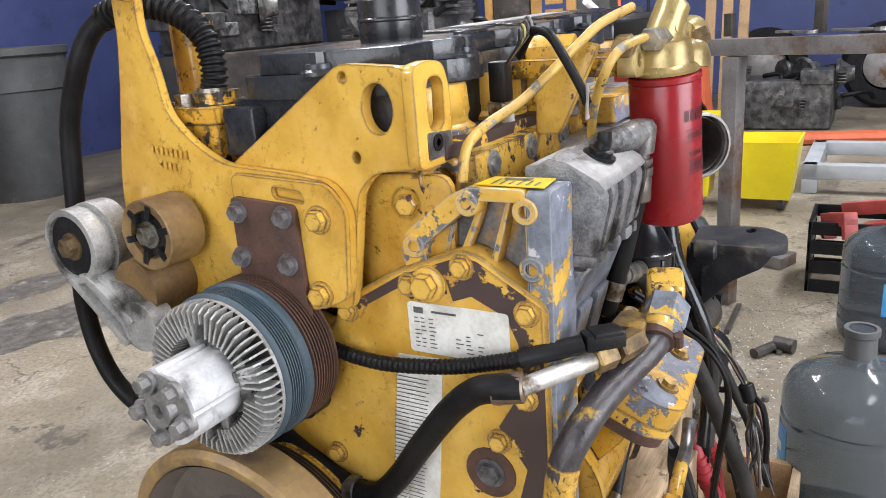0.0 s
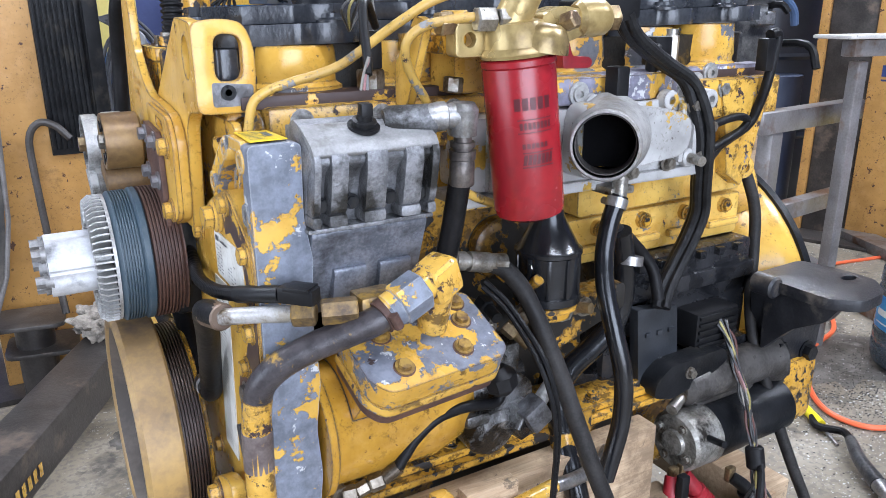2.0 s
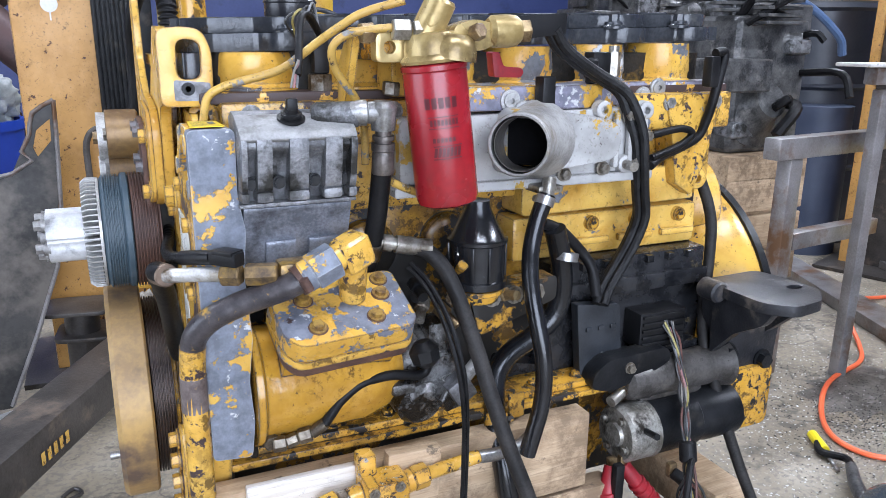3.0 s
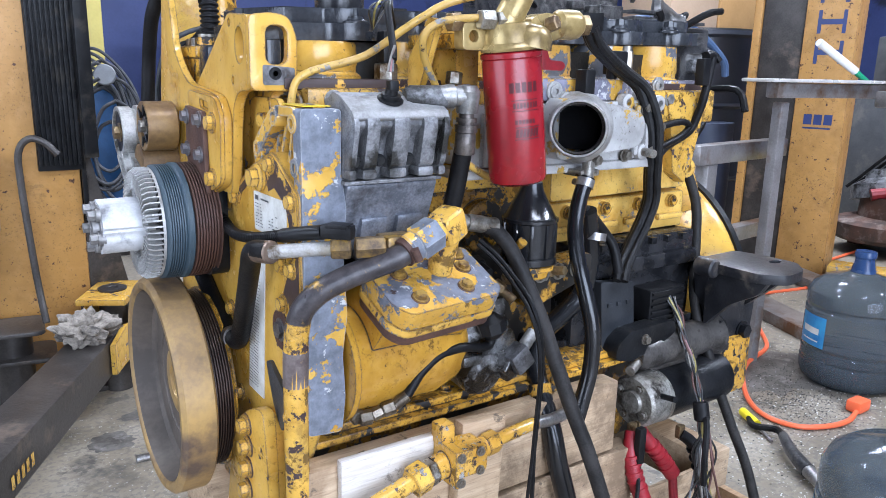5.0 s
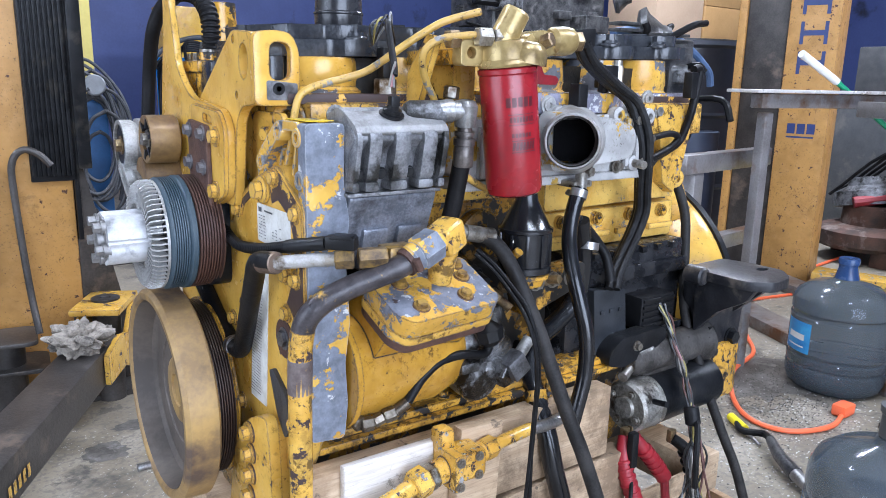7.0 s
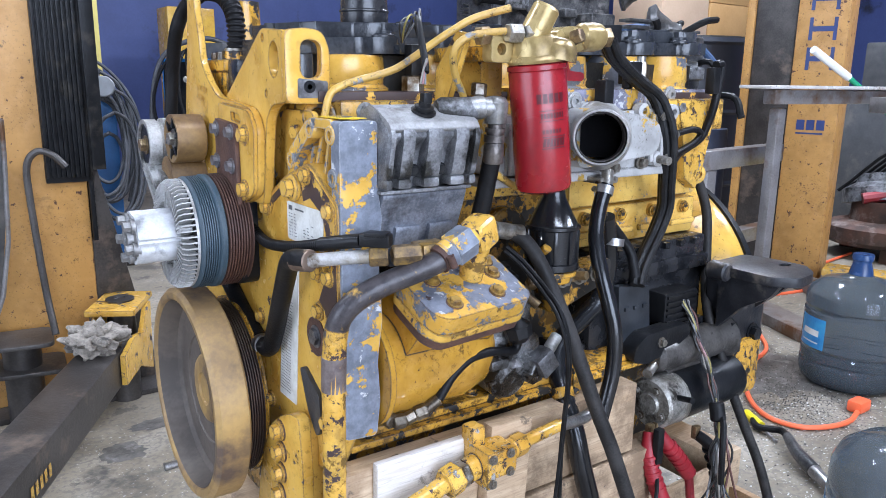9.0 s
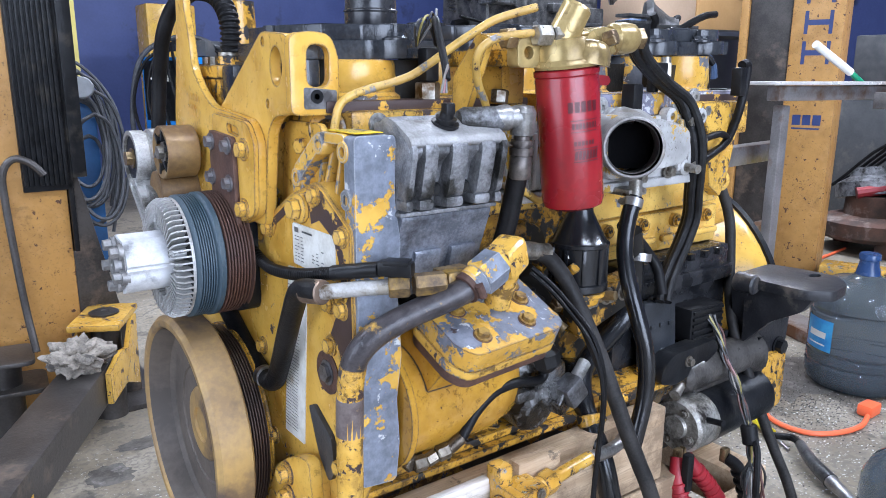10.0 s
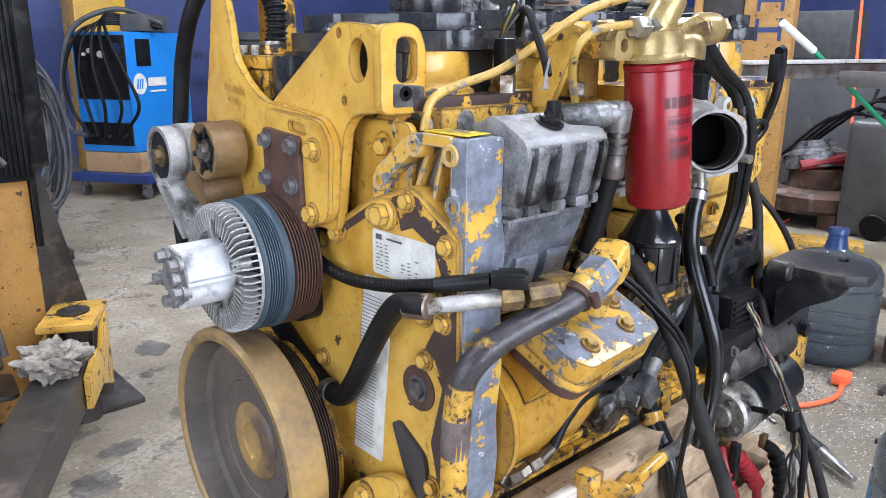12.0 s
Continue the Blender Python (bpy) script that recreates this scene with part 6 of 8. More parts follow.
box(b, -0.019, 0.019, -0.016, 0.016, -0.02, 0.02, 0.006, Matrix.Translation((0.368, -0.366, 0.738)) @ Matrix.Rotation(radians(-32), 4, 'Y'))
E("casting_elbow", b, GREASE_BARE, "dark angled fitting", cast)
b = B()
cyl(b, (0.378, -0.364, 0.752), (0.404, -0.360, 0.776), 0.0105, seg=16, bev=0.002)
E("bright_fitting", b, ALU_LT, "bright aluminium fitting")
b = B()
lathe(b, (0.308, -0.360, 0.822), (0.2, -0.2, -1), [(0, 0.012), (0.012, 0.024), (0.03, 0.022), (0.04, 0.01), (0.04, 0)], 8)
E("black_knob", b, PLASTIC, "black plastic cap")
# clutter of fittings between pump and bowl
random.seed(33)
for k in range(14):
    p = Vector((0.28 + random.random() * 0.2, -0.27 - random.random() * 0.05, 0.84 + random.random() * 0.12))
    d = Vector((random.random() - 0.5, -0.6, random.random() - 0.5)).normalized()
    b = B()
    hexnut(b, p, p + d * 0.022, 0.012)
    cyl(b, p + d * 0.02, p + d * 0.045, 0.008, seg=12)
    E("pipe_union", b, (ZINC, BRASS, YEL_OIL, BLACK)[k % 4], "small pipe union")
b = B()
prism(b, rounded([(0.40, 0.875), (0.56, 0.885), (0.56, 0.845), (0.42, 0.80)], 0.01), 'y', -0.33, -0.29, bev=0.004)
bd = E("bowl_bracket", b, BLOCK_PAINT, "oily yellow bowl bracket")
bolts("bracket_screw", [(x, -0.33, 0.862) for x in (0.44, 0.48, 0.52)], (0, -1, 0), 0.011, 0.012, ZINC, bd)
hose("thin_black_hose", [(0.297, -0.345, 0.940), (0.313, -0.370, 0.918), (0.320, -0.403, 0.892), (0.322, -0.438, 0.866), (0.325, -0.457, 0.833), (0.330, -0.463, 0.793), (0.335, -0.460, 0.746), (0.339, -0.453, 0.696), (0.341, -0.448, 0.646), (0.341, -0.446, 0.597), (0.34, -0.45, 0.45)], 0.0038, RUBBER, "thin black twin cable", 8, 8)
hose("thin_black_hose", [(0.292, -0.347, 0.934), (0.308, -0.373, 0.911), (0.314, -0.406, 0.885), (0.315, -0.441, 0.858), (0.318, -0.461, 0.825), (0.323, -0.467, 0.786), (0.329, -0.463, 0.740), (0.333, -0.456, 0.690), (0.335, -0.451, 0.640), (0.334, -0.449, 0.59), (0.32, -0.45, 0.45)], 0.0032, RUBBER, "thin black twin cable", 8, 8)
hose("ecu_hose", [(0.55, -0.295, 0.965), (0.584, -0.290, 0.950), (0.613, -0.285, 0.927), (0.636, -0.287, 0.903), (0.651, -0.297, 0.876), (0.655, -0.31, 0.83)], 0.0095, RUBBER, "black cable hose")
# oil pan
b = B()
prism(b, [(-0.27, 0.665), (0.30, 0.665), (0.30, 0.63), (0.22, 0.62), (0.20, 0.36), (-0.14, 0.36), (-0.18, 0.62), (-0.27, 0.63)], 'x', 0.05, 1.0, bev=0.008)
pan = E("oil_pan", b, BLOCK_PAINT, "oily yellow oil pan with rail")

b = B()
box(b, 0.03, 1.0, -0.318, -0.2, 0.646, 0.658, 0.003)
box(b, 0.05, 1.0, -0.305, -0.2, 0.6585, 0.672, 0.004)
E("pan_rail", b, YEL_OIL, "oily yellow pan rail with black grime", pan)
bolts("pan_bolt", [(0.1 + k * 0.09, -0.285, 0.672) for k in range(10)], (0, 0, 1), 0.009, 0.010, YEL_OIL, pan)


# ---- the workshop ----


def concrete():
    m, t, bs = mat("stained_concrete", (0.34, 0.32, 0.29), 0.6)
    v = coords(t)
    big, mid, fine = noise_tex(t, v, 0.7, 5.0, 0.6), noise_tex(t, v, 3.5, 6.0, 0.62, 2.2), noise_tex(t, v, 60.0, 4.0, 0.6, 4.4)
    col = mix(t, step(t, big, 0.5, 0.22), (0.305, 0.255, 0.183), (0.172, 0.143, 0.1))
    col = mix(t, math_node(t, 'MULTIPLY', step(t, mid, 0.56, 0.08), 0.5), col, (0.43, 0.385, 0.315))
    dust = step(t, noise_tex(t, v, 1.1, 8.0, 0.72, 19.0), 0.53, 0.05)
    col = mix(t, math_node(t, 'MULTIPLY', dust, 0.5), col, (0.17, 0.143, 0.105))
    col = mix(t, math_node(t, 'MULTIPLY', step(t, fine, 0.54, 0.06), 0.6), col, (0.14, 0.125, 0.105))
    chips = math_node(t, 'MULTIPLY', step(t, noise_tex(t, v, 95.0, 3.0, 0.6, 27.0), 0.66, 0.02), step(t, noise_tex(t, v, 2.3, 5.0, 0.6, 33.0), 0.5, 0.1))
    col = mix(t, math_node(t, 'MULTIPLY', chips, 0.8), col, (0.62, 0.6, 0.56))
    oil = step(t, noise_tex(t, v, 1.6, 7.0, 0.62, 9.1), 0.62, 0.025)
    col = mix(t, math_node(t, 'MULTIPLY', oil, 0.7), col, (0.06, 0.053, 0.045))
    spot = step(t, noise_tex(t, v, 6.5, 6.0, 0.65, 13.1), 0.63, 0.02)
    col = mix(t, math_node(t, 'MULTIPLY', spot, 0.7), col, (0.07, 0.06, 0.052))
    cr = t.nodes.new("ShaderNodeTexVoronoi")
    cr.feature = 'DISTANCE_TO_EDGE'
    cr.inputs["Scale"].default_value = 0.55
    wob = t.nodes.new("ShaderNodeVectorMath")
    wob.operation = 'ADD'
    nz = nd(t, "ShaderNodeTexNoise", Scale=3.0, Detail=6.0)
    t.links.new(v, nz.inputs["Vector"])
    t.links.new(v, wob.inputs[0])
    t.links.new(nz.outputs["Color"], wob.inputs[1])
    t.links.new(wob.outputs[0], cr.inputs["Vector"])
    crack = math_node(t, 'SUBTRACT', 1.0, step(t, cr.outputs["Distance"], 0.004, 0.003))
    col = mix(t, math_node(t, 'MULTIPLY', crack, 0.7), col, (0.07, 0.06, 0.05))
    t.links.new(col, bs.inputs["Base Color"])
    rr = t.nodes.new("ShaderNodeMapRange")
    rr.inputs["To Min"].default_value, rr.inputs["To Max"].default_value = 0.42, 0.75
    t.links.new(mid, rr.inputs["Value"])
    t.links.new(rr.outputs["Result"], bs.inputs["Roughness"])
    bump(t, bs, math_node(t, 'ADD', fine, math_node(t, 'MULTIPLY', mid, 2.0)), 0.002, 0.35)
    return m


X0, X1, Y0, Y1, ZC = -6.5, 11.0, -6.0, 8.2, 5.0
WALL_BLUE = speckled("navy_wall_paint", (0.05, 0.07, 0.2), (0.064, 0.088, 0.24), 0.5, 0, 2.5, 40, 0.15, dirt=(0.02, 0.022, 0.04), dirt_at=0.64)
WALL_GREY = speckled("dull_wall_paint", (0.2, 0.2, 0.21), (0.15, 0.15, 0.16), 0.6, 0, 1.5, 40, 0.15, dirt=(0.16, 0.15, 0.14), dirt_at=0.66)
# ceiling is out of view; its dark tone limits bounced light
CEIL = speckled("dull_ceiling_sheet", (0.14, 0.14, 0.14), (0.1, 0.1, 0.1), 0.6, 0, 2.0, 30, 0.1)
b = B()
box(b, X0 - 0.3, X1 + 0.3, Y0 - 0.3, Y1 + 0.3, -0.2, 0.0, 0)
tagged(part("floor", b, concrete(), None), "stained grey concrete workshop floor with oil spots", "floor", kind="structure")
b = B()
box(b, X0 - 0.2, X1 + 0.2, Y1, Y1 + 0.2, 0, ZC, 0)
tagged(part("wall_north", b, WALL_BLUE, None), "navy blue painted workshop wall", "wall", kind="structure")
b = B()
box(b, X1, X1 + 0.2, Y0, Y1, 0, ZC, 0)
tagged(part("wall_east", b, WALL_BLUE, None), "navy blue painted workshop wall", "wall", kind="structure")
# unseen wall, its bay opening placed to suit the lamp there
b = B()
box(b, X0 - 0.2, -3.2, Y0 - 0.2, Y0, 0, ZC, 0)
box(b, 1.6, X1 + 0.2, Y0 - 0.2, Y0, 0, ZC, 0)
box(b, -3.2, 1.6, Y0 - 0.2, Y0, 4.3, ZC, 0)
tagged(part("wall_south", b, WALL_GREY, None), "unseen grey workshop wall with an opening for light", "wall", kind="structure")
# unseen wall, its opening added for the west fill lamp
b = B()
box(b, X0 - 0.2, X0, Y0, -2.9, 0, ZC, 0)
box(b, X0 - 0.2, X0, 1.9, Y1, 0, ZC, 0)
box(b, X0 - 0.2, X0, -2.9, 1.9, 4.3, ZC, 0)
tagged(part("wall_west", b, WALL_GREY, None), "unseen grey workshop wall with an opening for light", "wall", kind="structure")
b = B()
box(b, X0 - 0.2, X1 + 0.2, Y0 - 0.2, Y1 + 0.2, ZC, ZC + 0.2, 0)
tagged(part("ceiling", b, CEIL, None), "unseen dull grey ceiling, dark to cut bounced light", "ceiling", kind="structure")
# glowing fixtures added out of view to house the overhead lamps
EMIT, _, eb = mat("lit_tube", (0.9, 0.9, 0.9), 0.5)
eb.inputs["Emission Color"].default_value = (1.0, 0.97, 0.93, 1)
eb.inputs["Emission Strength"].default_value = 6.0
LAMP_BODY = mat("white_lamp_body", (0.75, 0.75, 0.75), 0.4)[0]
first = None
for lx, ly in ((0.6, -1.9), (0.6, 2.6), (4.6, -1.9), (4.6, 2.6), (-3.0, 2.6)):
    if first is None:
        first = thing("added_ceiling_light", (lx, ly, 4.95), "added white twin tube ceiling light, out of view", "ceiling light", "ceiling lights")
        b = B()
        box(b, lx - 1.2, lx + 1.2, ly - 0.3, ly + 0.3, 4.93, 5.0, 0.01)
        part("lamp_body", b, LAMP_BODY, first)
        for dy in (-0.15, 0.15):
            b = B()
            cyl(b, (lx - 1.15, ly + dy, 4.905), (lx + 1.15, ly + dy, 4.905), 0.018, seg=12)
            part("tube", b, EMIT, first)
    else:
        copy_thing(first, pose(lx, ly, 4.95))


# ---- things on and round the floor ----
WOOD = timber("pale_lumber", (0.52, 0.385, 0.25), (0.36, 0.245, 0.145), soil=0.75)
WOOD_DK = timber("brown_plywood", (0.42, 0.27, 0.14), (0.3, 0.18, 0.09))
ORANGE = chipped("orange_lift_paint", chip=0.68, brown=0.63, scale=11.0, grime=0.63, offset=171.0, paint=(0.5, 0.265, 0.075), deep=(0.38, 0.195, 0.052), grey=(0.2, 0.1, 0.05), dark=(0.09, 0.04, 0.025), rough=0.42)
DARK_STEEL = speckled("dark_steel", (0.04, 0.035, 0.032), (0.08, 0.071, 0.064), 0.42, 0.35, 9.0, 120, 0.35, dirt=(0.17, 0.13, 0.1), dirt_at=0.64)
RAW_STEEL = speckled("raw_steel_tube", (0.3, 0.285, 0.28), (0.19, 0.175, 0.168), 0.34, 0.5, 7.0, 140, 0.3, dirt=(0.15, 0.08, 0.042), dirt_at=0.57)
BLUE = speckled("bright_blue_enamel", (0.015, 0.21, 0.62), (0.012, 0.18, 0.55), 0.35, 0, 4.0, 60, 0.08)
BLUE_DK = speckled("dark_blue_paint", (0.015, 0.03, 0.12), (0.02, 0.04, 0.15), 0.4, 0, 6.0, 60, 0.15)
TAN = speckled("tan_cardboard", (0.62, 0.45, 0.31), (0.56, 0.39, 0.26), 0.7, 0, 3.0, 60, 0.08)
TAN2 = speckled("brown_cardboard", (0.48, 0.28, 0.11), (0.42, 0.24, 0.09), 0.7, 0, 3.0, 60, 0.08)
GREY_PL = speckled("grey_plastic", (0.085, 0.087, 0.09), (0.06, 0.062, 0.065), 0.5, 0, 5.0, 60, 0.12, dirt=(0.14, 0.13, 0.12), dirt_at=0.64)
YEL_PL = speckled("bright_yellow_plastic", (0.8, 0.66, 0.02), (0.74, 0.58, 0.02), 0.35, 0, 6.0, 60, 0.05)
YEL_PALE = speckled("pale_yellow_paint", (0.62, 0.52, 0.16), (0.54, 0.44, 0.13), 0.45, 0, 4.0, 60, 0.1)
ORANGE_RED = speckled("faded_orange_plastic", (0.62, 0.13, 0.05), (0.5, 0.1, 0.04), 0.5, 0, 6.0, 60, 0.1)
CORD = mat("orange_cord", (0.8, 0.14, 0.05), 0.45)[0]
GREEN = mat("green_handle_paint", (0.01, 0.25, 0.12), 0.35)[0]
WHITE = speckled("dull_white", (0.7, 0.69, 0.66), (0.55, 0.54, 0.5), 0.5, 0, 12, 120, 0.15)
GREASE = speckled("greasy_black_castings", (0.03, 0.03, 0.031), (0.12, 0.118, 0.115), 0.34, 0.25, 16.0, 120, 0.6, dirt=(0.2, 0.19, 0.18), dirt_at=0.62)
RUST_HEAVY = speckled("heavy_rust", (0.12, 0.06, 0.04), (0.06, 0.04, 0.032), 0.65, 0.15, 8.0, 120, 0.5, dirt=(0.25, 0.2, 0.17), dirt_at=0.64)

# wooden crate stand under the engine
crate = thing("engine_crate", (0.5, 0.0, 0.0), "pale lumber crate stand under the engine", "crate")
for x0, x1, y0, z0, z1 in ((-0.02, 0.62, -0.362, 0.50, 0.640), (-0.02, 0.68, -0.365, 0.355, 0.492), (-0.02, 1.02, -0.33, 0.2, 0.347)):
    b = B()
    box(b, x0, x1, y0, -0.32, z0, z1, 0.004)
    part("front_board", b, WOOD, crate)
b = B()
box(b, -0.02, 1.02, 0.32, 0.36, 0.3, 0.60, 0.004)
part("back_board", b, WOOD, crate)
for x in (0.0, 0.5, 0.98):
    b = B()
    box(b, x, x + 0.09, -0.32, 0.32, 0.26, 0.355, 0.004)
    part("cross_beam", b, WOOD, crate)
for x in (0.0, 0.93):
    for y in (-0.318, 0.225):
        b = B()
        box(b, x, x + 0.09, y, y + 0.09, 0, 0.26, 0.004)
        part("post", b, WOOD, crate)
b = B()
box(b, 0.238, 0.325, -0.388, -0.3635, 0.50, 0.655, 0.005, Matrix.Translation((0.35, -0.4, 0.56)) @ Matrix.Rotation(0.06, 4, 'Y') @ Matrix.Translation((-0.35, 0.4, -0.56)))
part("end_block", b, WOOD, crate, "sawn lumber block")
b = B()
box(b, 0.04, 0.225, -0.378, -0.3635, 0.575, 0.652, 0.003)
part("washed_board", b, timber("white_washed_board", (0.66, 0.63, 0.59), (0.5, 0.44, 0.37), (0.3, 0.25, 0.2), soil=0.6), crate, "white washed scraped board")
box_o = thing("open_wooden_box", (0.75, -0.5, 0.0), "low open plywood box on the floor", "box")
for x0, x1, y0, y1, z0, z1 in ((0.78, 1.16, -0.52, -0.50, 0.0, 0.2), (0.78, 1.16, -0.2, -0.18, 0.0, 0.2), (0.78, 0.80, -0.50, -0.2, 0.0, 0.2), (1.14, 1.16, -0.50, -0.2, 0.0, 0.2), (0.80, 1.14, -0.50, -0.2, 0.0, 0.02)):
    b = B()
    box(b, x0, x1, y0, y1, z0, z1, 0.003)
    part("panel", b, WOOD_DK if x1 - x0 < 0.3 else WOOD, box_o)
# jump lead clamps under the starter
for pts, r, m_ in (([(0.683, -0.35, 0.515), (0.669, -0.363, 0.475), (0.672, -0.378, 0.43), (0.684, -0.392, 0.385)], (0.013, 0.017), RED_RUB), ([(0.712, -0.345, 0.51), (0.735, -0.357, 0.475), (0.762, -0.368, 0.44), (0.785, -0.378, 0.405)], (0.013, 0.017), RED_RUB), ([(0.80, -0.375, 0.49), (0.83, -0.39, 0.46), (0.85, -0.40, 0.40), (0.855, -0.405, 0.34)], (0.011, 0.016), RUBBER)):
    c = thing("jump_lead_clamp", pts[0], ("red" if m_ is RED_RUB else "black") + " rubber jump lead clamp hanging from the starter", "clamp", "jump lead clamps")
    b = B()
    tube(b, pts, r, 12, 5)
    for k in range(5):
        p0, p1 = Vector(pts[1 + k // 3]), Vector(pts[2 + k // 3])
        lathe(b, p0.lerp(p1, (k % 3) / 3 + 0.1), p1 - p0, [(-0.005, 0.012), (-0.0025, r[1] + 0.0008), (0.0025, r[1] + 0.0008), (0.005, 0.012)], 14)
    part("grip", b, m_, c)
    b = B()
    tube(b, [pts[-1], (pts[-1][0] + 0.01, pts[-1][1] - 0.03, 0.2), (pts[-1][0] + 0.04, pts[-1][1] - 0.06, 0.06), (pts[-1][0] + 0.12, pts[-1][1] - 0.1, 0.03)], 0.009, 10, 5)
    part("lead", b, m_, c)
    b = B()
    box(b, pts[0][0] - 0.009, pts[0][0] + 0.009, pts[0][1] - 0.006, pts[0][1] + 0.006, pts[0][2] - 0.01, pts[0][2] + 0.018, 0.003)
    part("jaw", b, BRASS, c)


# two post lift
def letters(points, at, right, up, material, parent, name):
    bb = B()
    at, right, up = Vector(at), Vector(right).normalized(), Vector(up).normalized()
    for poly in points:
        bb.faces.new([bb.verts.new(at + right * x + up * y) for x, y in poly])
    return part(name, bb, material, parent, smooth=0)


lift = thing("lift_column", (-0.1, 1.85, 0.0), "orange two post lift column with black ribbed cover", "lift column", "lift columns")
b = B()
box(b, -0.34, 0.05, 1.72, 2.0, 0, 4.2, 0.01)
part("column", b, ORANGE, lift)
b = B()
for k in range(9):
    box(b, -0.082 + k * 0.0155, -0.070 + k * 0.0155, 1.69, 1.705, 0.84, 4.2, 0.002)
box(b, -0.085, 0.065, 1.70, 1.719, 0.82, 4.2, 0.003)
box(b, 0.051, 0.068, 1.70, 2.0, 0.6, 4.2, 0.003)
box(b, 0.068, 0.115, 1.70, 1.74, 0.86, 4.2, 0.004)
part("ribbed_cover", b, BLACK, lift, "black ribbed plastic cover strip")
b = B()
prism(b, [(0.052, 0.95), (0.075, 0.93), (0.24, 0.12), (0.24, 0.0), (0.052, 0.0)], 'y', 1.74, 1.765, bev=0.003)
part("gusset", b, DARK_STEEL, lift)
b = B()
box(b, -0.45, 0.3, 1.60, 2.1, 0.0, 0.02, 0.003)
part("base_plate", b, DARK_STEEL, lift)
b = B()
lathe(b, (-0.215, 1.7195, 1.365), (0, -1, 0), [(0, 0.028), (0.0008, 0.022), (0.001, 0)], 14)
box(b, -0.217, -0.212, 1.718, 1.7195, 1.31, 1.355, 0.0)
part("paint_splash", b, WHITE, lift, "white paint splash")
for z, dx in ((0.30, 0.0), (0.20, 0.03)):
    b = B()
    prism(b, rounded([(-0.36 + dx, 1.50), (-0.14 + dx, 1.46), (-0.12 + dx, 1.66), (-0.34 + dx, 1.69)], 0.04), 'z', z, z + 0.015, bev=0.003)
    part("arm_bracket_plate", b, DARK_STEEL, lift)
b = B()
cyl(b, (-0.23, 1.58, 0.02), (-0.23, 1.58, 0.31), 0.06, seg=20)
part("pivot", b, DARK_STEEL, lift)

arm = thing("lift_arm", (-0.1, 1.2, 0.0), "dark steel lift arm with a yellow pad end", "lift arm")
d = (Vector((0.08, 1.56, 0)) - Vector((-0.52, 0.42, 0))).normalized()
ang = math.atan2(d.y, d.x)
mm = Matrix.Translation((-0.22, 1.0, 0)) @ Matrix.Rotation(ang, 4, 'Z')
b = B()
box(b, -0.95, 0.55, -0.07, 0.07, 0.16, 0.285, 0.012, mm)
part("arm_tube", b, DARK_STEEL, arm)
random.seed(12)
bars("stencil", YEL_CHIP, arm, [(-0.35 + k * 0.028, 0.0, -0.333 + k * 0.028, 0.035) for k in range(5)], mm @ Vector((0.0, -0.0715, 0.19)), mm.to_3x3() @ Vector((1, 0, 0)), (0, 0, 1), 0.001)
b = B()
prism(b, [(0.40, 0.17), (0.58, 0.17), (0.74, 0.10), (0.76, 0.362), (0.71, 0.362), (0.63, 0.28), (0.54, 0.30), (0.40, 0.275)], 'y', -0.092, -0.0725, bev=0.003, m=mm)
box(b, 0.56, 0.82, -0.085, 0.085, 0.362, 0.385, 0.006, mm)
box(b, 0.60, 0.82, 0.062, 0.082, 0.02, 0.3625, 0.006, mm)
part("pad_end", b, chipped("arm_enamel", chip=0.66, brown=0.6, scale=9.0, offset=111.0), arm, "chipped yellow pad end")
b = B()
lathe(b, mm @ Vector((0.70, 0.0, 0.3855)), (0, 0, 1), [(0, 0.05), (0.006, 0.05), (0.008, 0.045), (0.008, 0.02), (0.004, 0.018), (0.004, 0)], 28)
part("pad", b, DARK_STEEL, arm)
for s_, z_, r_ in ((0.70, 0.362, 0.05), (-0.9, 0.165, 0.05)):
    b = B()
    cyl(b, mm @ Vector((s_, 0, 0.0)), mm @ Vector((s_, 0, z_)), r_, seg=20)
    part("pad_screw", b, DARK_STEEL, arm)
# crumpled rag on the arm
b = B()
bmesh.ops.create_icosphere(b, subdivisions=5, radius=0.1)
for v in b.verts:
    n1 = noise.turbulence(v.co * 15.0, 5, True)
    v.co *= 0.56 + 0.68 * n1
    v.co.z *= 0.62
bmesh.ops.transform(b, matrix=Matrix.Translation(mm @ Vector((0.43, 0.01, 0.325))), verts=b.verts)
solid("rag", b, speckled("dirty_rag", (0.34, 0.3, 0.25), (0.12, 0.103, 0.083), 0.8, 0, 26, 160, 0.5, dirt=(0.06, 0.052, 0.044), dirt_at=0.58), "crumpled dirty white rag on the lift arm", "rag", smooth=60)
b = B()
tube(b, [(-0.03, 1.62, 0.885), (-0.065, 1.63, 0.925), (-0.11, 1.64, 0.94), (-0.145, 1.64, 0.90), (-0.15, 1.63, 0.80), (-0.14, 1.57, 0.5), (-0.13, 1.50, 0.33)], 0.012, 10, 6)
solid("pry_bar", b, DARK_STEEL, "dark bent pry bar leaning on the lift column", "pry bar")

# sheet metal hood and blue bin beside the column
hood = thing("vehicle_hood_panel", (-0.75, 1.5, 0.0), "dusty dark grey sheet metal hood panel standing on edge", "hood panel")
b = B()
